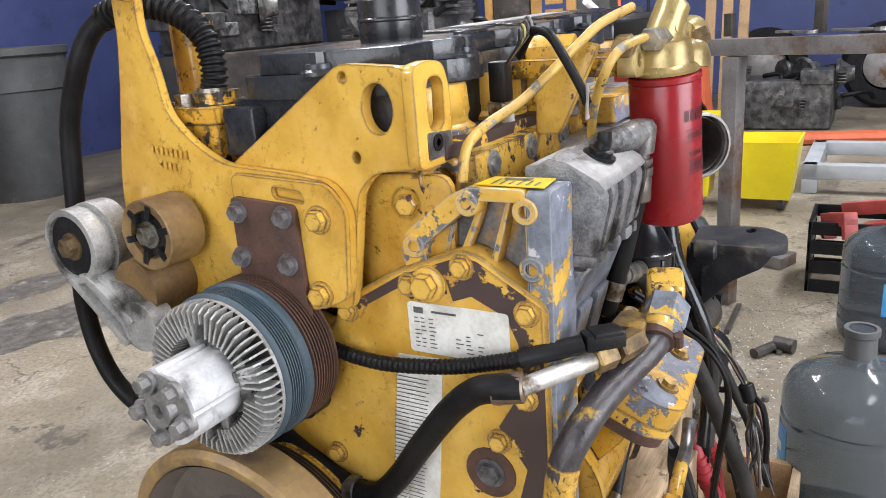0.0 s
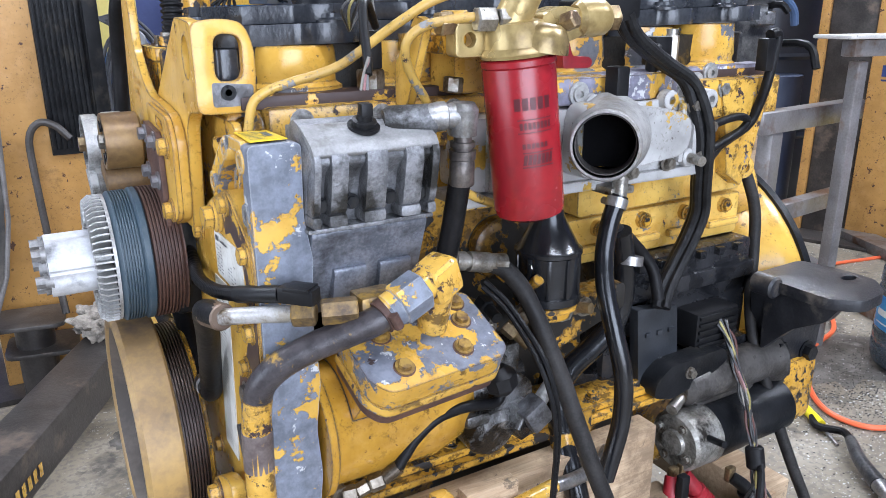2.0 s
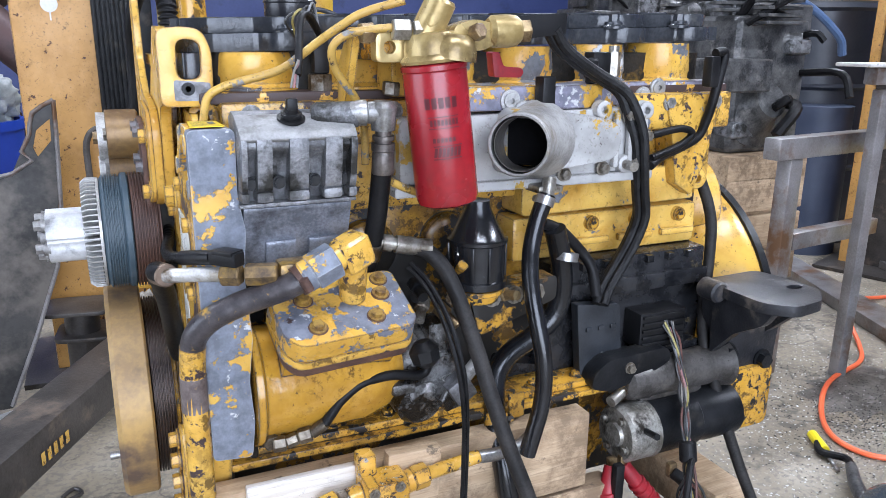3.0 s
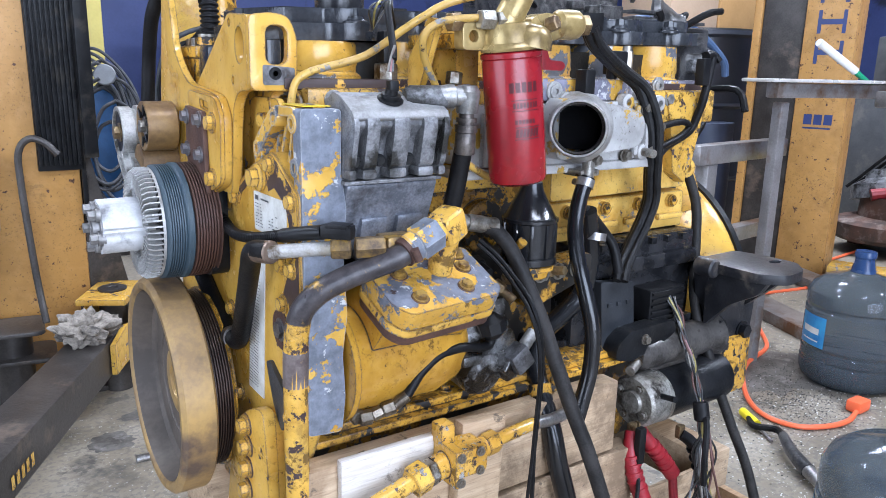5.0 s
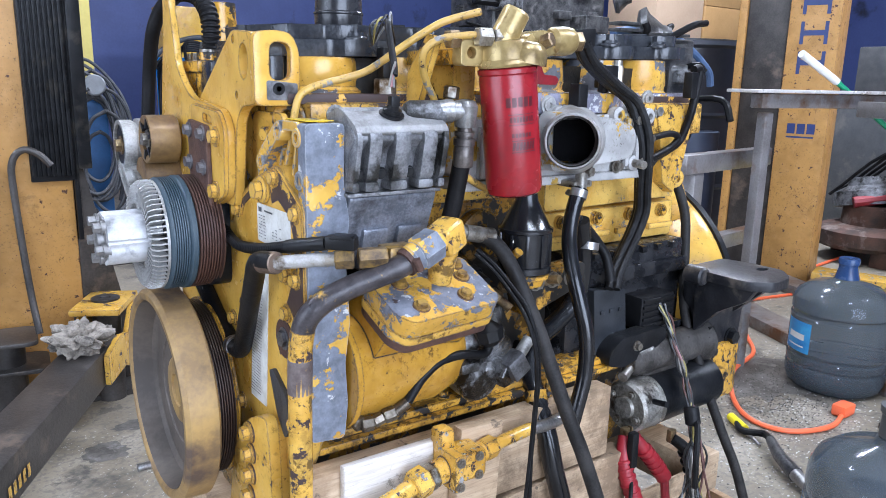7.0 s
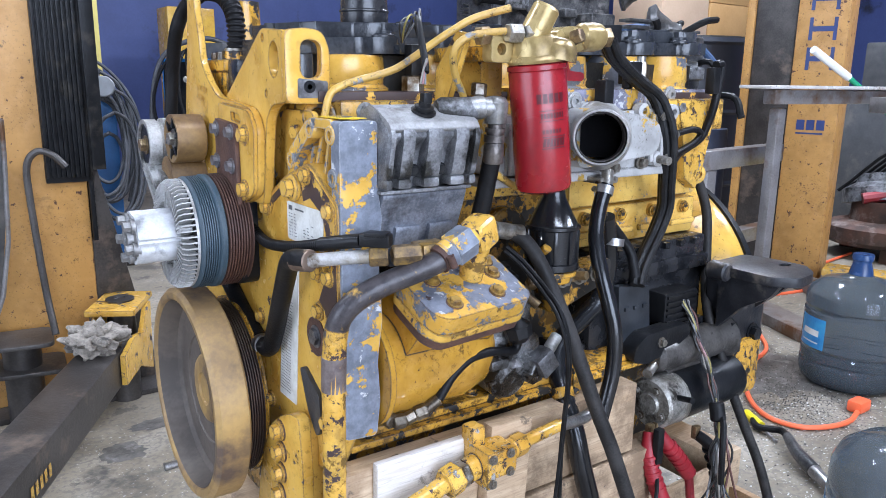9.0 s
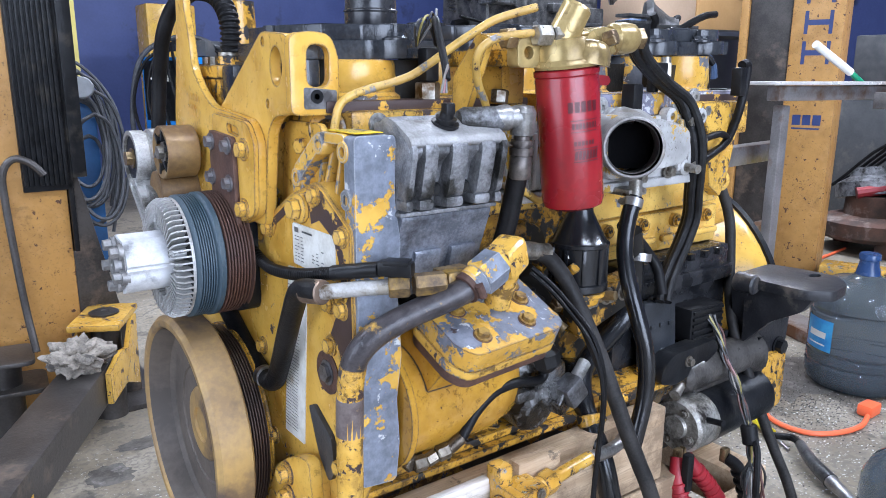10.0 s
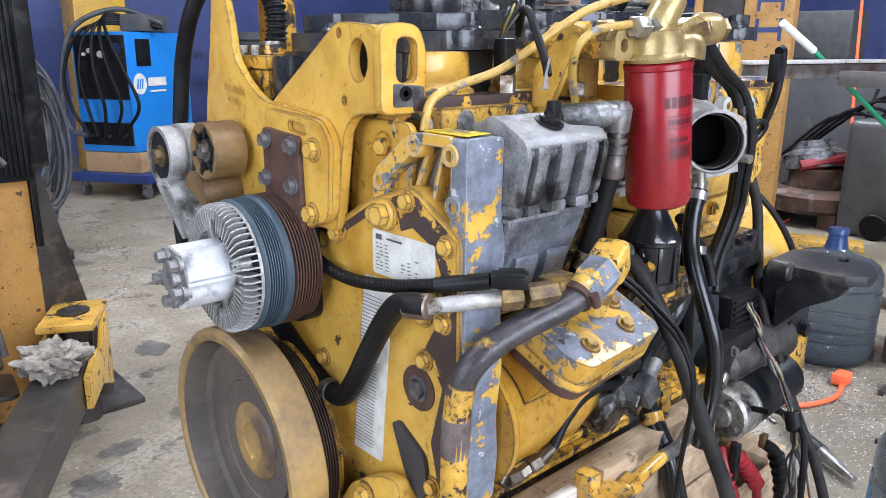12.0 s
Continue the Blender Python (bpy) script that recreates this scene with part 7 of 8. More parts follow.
prism(b, [(-0.225, 1.06), (-0.29, 1.02), (-0.305, 0.955), (-0.335, 0.90), (-0.37, 0.83), (-1.1, 0.70), (-1.1, 0.02), (-0.47, 0.02), (-0.275, 0.51), (-0.235, 0.83)], 'y', 1.42, 1.428, holes=[[(-0.285, 0.965), (-0.242, 1.0), (-0.246, 0.93), (-0.29, 0.88), (-0.30, 0.91)]], bev=0.002)
part("panel", b, speckled("dusty_grey_panel", (0.06, 0.057, 0.054), (0.03, 0.029, 0.028), 0.55, 0.1, 5, 60, 0.25, dirt=(0.13, 0.115, 0.1), dirt_at=0.6, spec=0.3), hood)
b = B()
tube(b, [(-0.225, 1.42, 1.06), (-0.235, 1.418, 0.83), (-0.275, 1.418, 0.51), (-0.47, 1.418, 0.03)], 0.007, 8, 2)
part("edge", b, RAW_STEEL, hood)
b = B()
tube(b, [(-0.225, 1.42, 1.06), (-0.29, 1.418, 1.02), (-0.305, 1.418, 0.955), (-0.335, 1.418, 0.90), (-0.37, 1.418, 0.83), (-1.1, 1.418, 0.70)], 0.007, 8, 2)
part("upper_edge", b, RAW_STEEL, hood)
b = B()
lathe(b, (-0.665, 2.6, 0), (0, 0, 1), [(0, 0.2), (0.86, 0.25), (0.86, 0.265), (0.90, 0.265), (0.90, 0.24), (0.1, 0.19)], 32)
solid("blue_recycling_bin", b, speckled("blue_bin_plastic", (0.01, 0.04, 0.3), (0.012, 0.05, 0.35), 0.4, 0, 5, 60, 0.06), "blue plastic bin behind the hood panel", "bin")

b = B()
bmesh.ops.create_icosphere(b, subdivisions=5, radius=0.24)
for v in b.verts:
    n1 = noise.turbulence(v.co * 7.0, 5, True)
    v.co *= 0.75 + 0.4 * n1
    v.co.z *= 0.75
bmesh.ops.transform(b, matrix=Matrix.Translation((-0.665, 2.6, 0.99)), verts=b.verts)
solid("bin_bag", b, speckled("pale_bag_film", (0.34, 0.36, 0.36), (0.2, 0.22, 0.22), 0.35, 0, 9, 90, 0.3), "crumpled pale plastic bag in the blue bin", "bag", smooth=60)
ring_ = B()
for k in range(3):
    a = radians(-112 + k * 9)
    c_ = Vector((-0.665 + 0.262 * math.cos(a), 2.6 + 0.262 * math.sin(a), 0.70 + 0.05 * (k % 2)))
    lathe(ring_, c_, (math.cos(a), math.sin(a), 0), [(0, 0.012), (0.002, 0.012), (0.002, 0.018), (0, 0.018)], 14, True)
solid("bin_mark", ring_, WHITE, "white printed mark on the blue bin", "bin mark")
hp = thing("rusty_exhaust_pipe", (-0.6, 3.2, 0.0), "dark reddish brown exhaust pipes standing by the wall", "exhaust pipe")
MAROON = speckled("dark_maroon_rust", (0.075, 0.04, 0.038), (0.035, 0.022, 0.022), 0.5, 0.2, 7.0, 120.0, 0.4)
for k, pts_ in enumerate(([(-1.5, 3.5, 1.95), (-0.9, 3.4, 1.62), (-0.5, 3.3, 1.25), (-0.32, 3.25, 0.95), (-0.3, 3.25, 0.0)], [(-1.4, 3.7, 1.5), (-0.8, 3.6, 1.4), (-0.45, 3.5, 1.6), (-0.25, 3.5, 2.2)], [(-1.5, 3.3, 1.3), (-0.9, 3.25, 1.15), (-0.55, 3.2, 0.9), (-0.5, 3.2, 0.0)])):
    b = B()
    tube(b, pts_, (0.11, 0.09, 0.075)[k], 16, 6)
    part("pipe", b, MAROON, hp)

# pale yellow post, second welding machine with coiled leads
b = B()
box(b, 0.34, 0.64, 4.25, 4.55, 0, 4.9, 0.02)
solid("yellow_post", b, YEL_PALE, "pale yellow steel post", "post")
w2 = thing("wire_welder", (0.52, 3.9, 0.0), "blue wire welder hung with coiled grey leads", "welder")
b = B()
box(b, 0.36, 0.60, 3.75, 4.15, 0.02, 1.05, 0.02)
part("case", b, speckled("dusty_blue_case", (0.03, 0.12, 0.3), (0.02, 0.08, 0.2), 0.45, 0, 6), w2)
random.seed(17)
CABLE = speckled("grey_cable", (0.035, 0.036, 0.04), (0.075, 0.078, 0.085), 0.5, 0, 14)
for k in range(9):
    cx, cz, rr = 0.46 + random.random() * 0.1, 0.62 + random.random() * 0.25, 0.16 + random.random() * 0.16
    b = B()
    tube(b, [(cx + rr * 0.55 * math.sin(a / 10 * 2 * math.pi), 3.70 - k * 0.012 + 0.03 * math.sin(a), cz + rr * 1.25 * math.cos(a / 10 * 2 * math.pi)) for a in range(11)], 0.011, 8, 4)
    part("coiled_lead", b, CABLE, w2)
b = B()
lathe(b, (0.51, 3.62, 1.126), (-0.3, -1, 0.2), [(0, 0.062), (0.02, 0.062), (0.025, 0.055), (0.025, 0)], 28)
part("gas_gauge", b, speckled("grey_disc", (0.2, 0.21, 0.22), (0.15, 0.155, 0.16), 0.4, 0.2, 12), w2)
for k in range(4):
    b = B()
    tube(b, [(0.36, 3.9, 1.25), (0.46 + k * 0.02, 3.8, 1.18 + 0.03 * k), (0.6 + k * 0.03, 3.75, 1.05), (0.66 + k * 0.02, 3.7, 0.75), (0.62, 3.7, 0.5 - 0.08 * k)], 0.010, 8, 6)
    part("hanging_cable", b, CABLE, w2)
b = B()
box(b, 0.30, 0.70, 3.72, 4.2, 0.0, 0.06, 0.01)
part("base", b, DARK_STEEL, w2)

# blue welder on a dolly
weld = thing("welding_machine", (1.8, 5.95, 0.0), "bright blue welding machine with black control panel and leads", "welder")
wm = Matrix.Translation((1.71, 5.34, 0.0)) @ Matrix.Rotation(radians(-57), 4, 'Z') @ Matrix.Scale(0.94, 4)


def wbox(bb, x0, x1, y0, y1, z0, z1, bev=0.01):
    return box(bb, x0, x1, y0, y1, z0, z1, bev, wm)


b = B()
wbox(b, -0.55, 0.0, 0.0, 0.9, 0.40, 1.43, 0.015)
part("case", b, BLUE, weld)
b = B()
wbox(b, -0.525, -0.012, -0.008, 0.003, 0.86, 1.40, 0.004)
part("control_panel", b, BLACK, weld, "black control panel with dials")
b = B()
wbox(b, -0.525, -0.012, -0.006, 0.003, 0.46, 0.66, 0.004)
part("socket_panel", b, BLACK, weld)
for x, z, r in ((-0.36, 1.27, 0.022), (-0.25, 1.24, 0.03), (-0.42, 1.24, 0.015)):
    b = B()
    lathe(b, wm @ Vector((x, -0.008, z)), wm.to_3x3() @ Vector((0, -1, 0)), [(0, r), (0.02, r * 0.85), (0.02, 0)], 16)
    part("dial", b, WHITE, weld)
b = B()
lathe(b, wm @ Vector((-0.10, -0.008, 1.29)), wm.to_3x3() @ Vector((0, -1, 0)), [(0, 0.045), (0.004, 0.045), (0.004, 0)], 20)
part("badge", b, BLUE_DK, weld)
for x in (-0.38, -0.22, -0.08):
    b = B()
    cyl(b, wm @ Vector((x, 0, 0.55)), wm @ Vector((x, -0.09, 0.53)), 0.026, seg=12)
    part("cable_socket", b, RUBBER, weld)
b = B()
wbox(b, 0.0, 0.004, 0.12, 0.32, 1.14, 1.37, 0.002)
part("side_label", b, BLACK, weld)
b = B()
lathe(b, wm @ Vector((0.0015, 0.14, 0.99)), wm.to_3x3() @ Vector((1, 0, 0)), [(0, 0.085), (0.002, 0.085), (0.002, 0)], 28)
part("badge_disc", b, WHITE, weld, "white round badge")
letters([[(x, -0.04), (x + 0.018, -0.04), (x + 0.038, 0.04), (x + 0.02, 0.04)] for x in (-0.05, -0.02, 0.01)], wm @ Vector((0.005, 0.14, 0.99)), wm.to_3x3() @ Vector((0, 1, 0)), (0, 0, 1), BLUE, weld, "badge_stripe")
letters([[(0.0, 0), (0.25, 0), (0.25, 0.07), (0.0, 0.07)], [(0.02, -0.05), (0.24, -0.05), (0.24, -0.035), (0.02, -0.035)]], wm @ Vector((0.005, 0.25, 0.965)), wm.to_3x3() @ Vector((0, 1, 0)), (0, 0, 1), WHITE, weld, "logo_bar")
random.seed(23)
for k in range(5):
    b = B()
    x = -0.42 + k * 0.07
    tube(b, [wm @ Vector(p) for p in ((-0.1 + 0.05 * k, 0.4, 1.46), (-0.25, 0.15, 1.5 + 0.02 * k), (x, -0.05, 1.42), (x - 0.12 + 0.08 * k, -0.13, 1.1), (x - 0.1 + 0.1 * k, -0.12, 0.8), (-0.38 + 0.075 * k, -0.09, 0.54))], 0.014, 8, 6)
    part("lead", b, RUBBER, weld)
b = B()
tube(b, [wm @ Vector(p) for p in ((0.1, 0.4, 1.5), (-0.2, 0.2, 1.62), (-0.52, 0.0, 1.45), (-0.6, -0.1, 1.0), (-0.58, -0.1, 0.62), (-0.4, -0.1, 0.55))], 0.022, 10, 8)
part("main_lead", b, CABLE, weld)
b = B()
wbox(b, -0.2, 0.02, 0.2, 0.6, 1.435, 1.58, 0.02)
solid("dark_toolbox", b, GREY_PL, "dark grey case on top of the welding machine", "case")
dolly = thing("wheeled_dolly", (1.8, 5.95, 0.0), "blue wheeled dolly under the welding machine", "dolly")
b = B()
wbox(b, -0.62, 0.16, -0.1, 0.85, 0.14, 0.22, 0.01)
part("deck", b, BLUE_DK, dolly)
for x, y in ((-0.55, -0.02), (0.09, -0.02), (0.09, 0.78), (-0.55, 0.78)):
    b = B()
    cyl(b, wm @ Vector((x - 0.02, y, 0.055)), wm @ Vector((x + 0.02, y, 0.055)), 0.055, seg=18, bev=0.006)
    wh = part("wheel", b, GREY_PL, dolly)
    b = B()
    wbox(b, x - 0.03, x + 0.03, y - 0.03, y + 0.03, 0.09, 0.145, 0.004)
    part("caster", b, RAW_STEEL, dolly)
block_w = thing("lumber_block", (1.6, 5.7, 0.22), "sawn lumber blocks on the dolly", "lumber")
for y in (-0.02, 0.58):
    b = B()
    wbox(b, -0.52, 0.05, y, y + 0.12, 0.222, 0.398, 0.006)
    part("block", b, WOOD_DK, block_w)
# trash can
can = thing("trash_can", (3.55, 6.43, 0.0), "large round grey plastic trash can", "trash can")
b = B()
lathe(b, (3.55, 6.43, 0), (0, 0, 1), [(0, 0.0), (0, 0.40), (0.98, 0.485), (0.99, 0.50), (1.02, 0.50), (1.28, 0.52), (1.30, 0.55), (1.36, 0.55), (1.37, 0.535), (1.30, 0.50), (0.3, 0.40), (0.3, 0)], 48)
part("body", b, GREY_PL, can)
b = B()
lathe(b, (3.55, 6.43, 1.22), (0, 0, 1), [(0, 0.49), (0.05, 0.3), (0.1, 0.0)], 12)
part("rubbish", b, TAN, can)
b = B()
box(b, 1.85, 2.35, 7.0, 7.4, 0, 1.9, 0.02)
solid("yellow_cabinet", b, chipped("cabinet_yellow", chip=0.8, brown=0.8, paint=(0.6, 0.36, 0.05)), "dull yellow steel cabinet by the wall", "cabinet")

# steel bench frame
bench = thing("steel_bench_frame", (2.9, 0.4, 0.0), "raw steel tube bench frame with tools on top", "bench")
bm_ = Matrix(((0.387, -0.922, 0, 2.72), (0.922, 0.387, 0, 0), (0, 0, 1, 0), (0, 0, 0, 1))) @ Matrix.Diagonal((1, -1, 1, 1))


def bt(name, x0, x1, y0, y1, z0, z1, material=RAW_STEEL):
    bb = B()
    box(bb, x0, x1, y0, y1, z0, z1, 0.005, bm_)
    return part(name, bb, material, bench)


bt("top_rail", -1.3, 0.36, -0.02, 0.06, 1.085, 1.15)
for s in (-1.3, -0.12):
    bt("leg", s, s + 0.07, -0.02, 0.05, 0.0, 1.08)
def tube_bar(name, p, q, w, z0, z1, material=RAW_STEEL):
    """A square tube of the bench from p to q on the plan."""
    p, q = Vector((*p, 0)), Vector((*q, 0))
    bb = B()
    box(bb, 0, (q - p).length, -w / 2, w / 2, z0, z1, 0.006, Matrix.Translation(p) @ Matrix.Rotation(math.atan2(q.y - p.y, q.x - p.x), 4, 'Z'))
    return part(name, bb, material, bench)


SHEET = speckled("scratched_table_sheet", (0.75, 0.73, 0.7), (0.55, 0.52, 0.49), 0.3, 0.35, 12, dirt=(0.24, 0.15, 0.09), dirt_at=0.62)
tube_bar("stub_rail", (2.07, 0.622), (2.80, 0.705), 0.07, 0.852, 0.93)
tube_bar("stub_post", (2.155, 0.635), (2.225, 0.643), 0.06, 0.0, 0.851)
tube_bar("low_rail", (2.23, 0.644), (2.78, 0.705), 0.06, 0.50, 0.565)
tube_bar("front_post", (2.42, 0.508), (2.466, 0.503), 0.046, 0.0, 1.10)
tube_bar("cross_rail", (2.36, 0.50), (3.35, 0.35), 0.06, 1.118, 1.176)
tube_bar("table_sheet", (2.30, 0.53), (3.40, 0.365), 0.16, 1.178, 1.192, SHEET)
bt("base_channel", -0.05, 1.9, -0.06, 0.10, 0.0, 0.06)
bt("base_channel", -0.05, 1.9, 0.55, 0.70, 0.0, 0.06)
for s, a in ((-0.32, 0.4), (-0.55, 0.15)):
    wr = thing("wrench", bm_ @ Vector((s, 0.02, 1.16)), "steel combination wrench lying on the bench frame", "wrench", "wrenches")
    b = B()
    mw = bm_ @ Matrix.Translation((s, 0.02, 1.168)) @ Matrix.Rotation(a, 4, 'Z')
    box(b, -0.08, 0.09, -0.009, 0.009, -0.005, 0.005, 0.003, mw)
    part("shank", b, STEEL, wr)
    b = B()
    lathe(b, mw @ Vector((-0.1, 0, -0.006)), (0, 0, 1), [(0, 0.012), (0, 0.024), (0.012, 0.024), (0.012, 0.012)], 18, True)
    part("ring", b, STEEL, wr)
for s in (-0.45, -0.08):
    b = B()
    box(b, s, s + 0.035, -0.01, 0.025, 1.16, 1.32 if s < -0.3 else 1.25, 0.003, bm_)
    solid("upright_pin", b, DARK_STEEL, "dark square steel pin standing on the bench", "pin", "bench pins")
b = B()
b.faces.ensure_lookup_table()
tube(b, [(2.77, 0.57, 1.345), (3.0, 0.52, 1.23)], 0.017, 12, 2)
mop = thing("mop", (4.4, 0.16, 0.0), "green mop handle with white grip in a bucket", "mop")
part("grip", b, WHITE, mop)
b = B()
tube(b, [(3.0, 0.52, 1.23), (4.36, 0.22, 0.46)], 0.0125, 10, 2)
part("handle", b, GREEN, mop)

# right lift column
lift2 = thing("lift_column", (4.05, 1.25, 0.0), "orange two post lift column with dark inner face and lettering", "lift column", "lift columns")
rd = Vector((0.33, -0.94, 0)).normalized()
rm = Matrix(((rd.x, 0.94, 0, 3.83), (rd.y, 0.33, 0, 1.55), (0, 0, 1, 0), (0, 0, 0, 1)))
for nm, x0, x1, y0, y1, mt in (("inner_face", 0.0, 0.24, 0.02, 0.2, DARK_STEEL), ("column", 0.24, 0.52, 0.0, 0.3, ORANGE), ("edge_flange", -0.05, 0.0, 0.0, 0.3, ORANGE)):
    b = B()
    box(b, x0, x1, y0, y1, 0, 4.2, 0.01, rm)
    part(nm, b, mt, lift2)
b = B()
box(b, -0.12, 0.62, -0.2, 0.5, 0, 0.02, 0.004, rm)
part("base_plate", b, DARK_STEEL, lift2)
L = []
z0 = 1.28
for k in range(5):
    z = z0 + k * 0.17
    L += [[(0.31, z), (0.33, z), (0.33, z + 0.13), (0.31, z + 0.13)], [(0.44, z), (0.46, z), (0.46, z + 0.13), (0.44, z + 0.13)], [(0.33, z + 0.05), (0.44, z + 0.05), (0.44, z + 0.08), (0.33, z + 0.08)]]
letters(L, rm @ Vector((0, -0.002, 0)), rm.to_3x3() @ Vector((1, 0, 0)), (0, 0, 1), BLUE_DK, lift2, "logo_bar")
letters([[(0.30 + k * 0.055, 0.93), (0.345 + k * 0.055, 0.93), (0.345 + k * 0.055, 0.99), (0.30 + k * 0.055, 0.99)] for k in range(3)] + [[(0.30, 0.905), (0.45, 0.905), (0.45, 0.915), (0.30, 0.915)]], rm @ Vector((0, -0.002, 0)), rm.to_3x3() @ Vector((1, 0, 0)), (0, 0, 1), BLUE_DK, lift2, "small_logo_bar")
b = B()
box(b, 0.55, 1.05, -0.1, 0.1, 0.02, 0.12, 0.01, rm)
solid("yellow_lift_foot", b, chipped("foot_enamel", chip=0.6, brown=0.6, offset=121.0), "chipped yellow lift arm foot on the floor", "lift foot")


# water jugs
def clear(name, colour, rough=0.12):
    m, t, bs = mat(name, colour, rough)
    bs.inputs["Transmission Weight"].default_value = 0.75
    bs.inputs["IOR"].default_value = 1.25
    v = coords(t)
    bump(t, bs, noise_tex(t, v, 9.0, 3.0), 0.004, 0.2)
    return m


JUG = clear("clear_grey_plastic", (0.2, 0.235, 0.265))
JUG_BLUE = speckled("blue_neck_plastic", (0.02, 0.05, 0.14), (0.03, 0.07, 0.18), 0.25, 0, 20)


def jug(x, y, size, cap, label, side):
    j = thing("water_jug", (x, y, 0), label, "water jug", "water jugs")
    R, H = size, 0.44
    bb = B()
    prof = [(0.0, 0.0), (0.004, R * 0.86), (0.02, R * 0.95), (0.05, R)]
    for k in range(2):
        z = 0.09 + k * 0.045
        prof += [(z, R), (z + 0.006, R * 0.975), (z + 0.014, R * 0.975), (z + 0.02, R)]
    prof += [(0.30, R), (0.306, R * 0.97), (0.318, R * 0.97), (0.325, R), (0.37, R * 0.985), (0.40, R * 0.9), (0.425, R * 0.7), (0.44, R * 0.42), (0.45, R * 0.27), (0.47, 0.034), (0.52, 0.032), (0.525, 0.037), (0.535, 0.037)]
    lathe(bb, (x, y, 0.001), (0, 0, 1), prof + [(0.535, 0.0)], 48)
    part("bottle", bb, JUG, j)
    bb = B()
    lathe(bb, (x, y, 0.004), (0, 0, 1), [(0, R * 0.84), (0.03, R * 0.93), (0.06, R * 0.97), (0.06, 0)], 40)
    part("water_rest", bb, clear("murky_water", (0.1, 0.12, 0.13)), j)
    if cap:
        bb = B()
        lathe(bb, (x, y, 0.455), (0, 0, 1), [(0, 0.046), (0.05, 0.035), (0.06, 0.036), (0.062, 0.0395), (0.08, 0.0395), (0.085, 0.037), (0.085, 0)], 28)
        part("neck", bb, JUG_BLUE, j, "dark blue neck")
    else:
        bb = B()
        lathe(bb, (x, y, 0.47), (0, 0, 1), [(0, 0.036), (0.05, 0.034), (0.055, 0.039), (0.07, 0.039), (0.07, 0.03), (0.0, 0.03)], 28)
        part("neck", bb, GREY_PL, j)
    bb = B()
    ks = 8
    rows = [[bb.verts.new((x + (R + 0.001) * math.cos(radians(side - 22 + 44 * i / ks)), y + (R + 0.001) * math.sin(radians(side - 22 + 44 * i / ks)), z)) for i in range(ks + 1)] for z in (0.16, 0.285)]
    for i in range(ks):
        bb.faces.new((rows[0][i], rows[0][i + 1], rows[1][i + 1], rows[1][i]))
    lb_ = part("label", bb, speckled("blue_label", (0.02, 0.16, 0.42), (0.05, 0.3, 0.55), 0.4, 0, 14), j, "blue paper label")
    bb = B()
    for z0, z1 in ((0.21, 0.235), (0.18, 0.186)):
        rows = [[bb.verts.new((x + (R + 0.002) * math.cos(radians(side - 14 + 28 * i / ks)), y + (R + 0.002) * math.sin(radians(side - 14 + 28 * i / ks)), z)) for i in range(ks + 1)] for z in (z0, z1)]
        for i in range(ks):
            bb.faces.new((rows[0][i], rows[0][i + 1], rows[1][i + 1], rows[1][i]))
    part("label_bar", bb, WHITE, lb_)
    return j


jug(2.60, 0.165, 0.188, True, "clear grey water jug with dark blue neck on the floor", 152)
jug(1.25, -0.62, 0.165, False, "open clear water jug with murky rest", 100)
jug(2.50, -0.72, 0.185, False, "clear water jug with a blue band", 190)

# orange extension cord, tools on the floor
cord = thing("extension_cord", (2.1, 0.3, 0.0), "orange extension cord lying on the floor", "cord")
b = B()
tube(b, [(5.0, 1.35, 0.011), (4.3, 1.25, 0.011), (3.9, 1.0, 0.011), (3.45, 1.05, 0.011), (3.1, 0.98, 0.07), (2.92, 0.85, 0.07), (2.78, 0.665, 0.011), (2.62, 0.54, 0.011), (2.40, 0.48, 0.011), (2.24, 0.40, 0.011), (2.065, 0.26, 0.011), (1.985, 0.14, 0.011), (2.0, 0.03, 0.011), (2.09, -0.03, 0.011), (2.2, -0.05, 0.011), (2.31, -0.025, 0.011)], 0.0095, 8, 8)
part("cable", b, CORD, cord)
b = B()
box(b, 2.30, 2.38, -0.04, 0.015, 0.002, 0.046, 0.01)
part("plug", b, CORD, cord)
tool = thing("impact_tool", (1.68, -0.15, 0.0), "grimy black air tool on the floor", "air tool")
b = B()
tube(b, [(1.84, -0.02, 0.04), (1.76, -0.10, 0.04), (1.70, -0.19, 0.035)], (0.016, 0.024), 14, 5)
part("body", b, GREASE, tool)
b = B()
tube(b, [(1.70, -0.19, 0.035), (1.66, -0.26, 0.03), (1.63, -0.31, 0.025)], (0.022, 0.01), 12, 4)
part("nose", b, STEEL, tool)
b = B()
tube(b, [(1.84, -0.02, 0.04), (1.88, 0.03, 0.03), (1.86, 0.1, 0.02), (1.92, 0.16, 0.02)], 0.012, 10, 5)
part("air_hose", b, RUBBER, tool)
sd = thing("screwdriver", (1.9, 0.13, 0.0), "yellow and black screwdriver on the floor", "screwdriver")
b = B()
tube(b, [(1.93, 0.19, 0.018), (1.88, 0.10, 0.018)], 0.016, 10, 2)
part("grip", b, YEL_PL, sd)
b = B()
tube(b, [(1.88, 0.10, 0.016), (1.83, 0.01, 0.008)], 0.005, 8, 2)
part("blade", b, STEEL, sd)
b = B()
box(b, 2.34, 2.66, -0.16, -0.14, 0.0, 0.02, 0.003, Matrix.Rotation(0.0, 4, 'Z'))
solid("steel_strap", b, DARK_STEEL, "dark perforated steel strap on the floor", "strap")
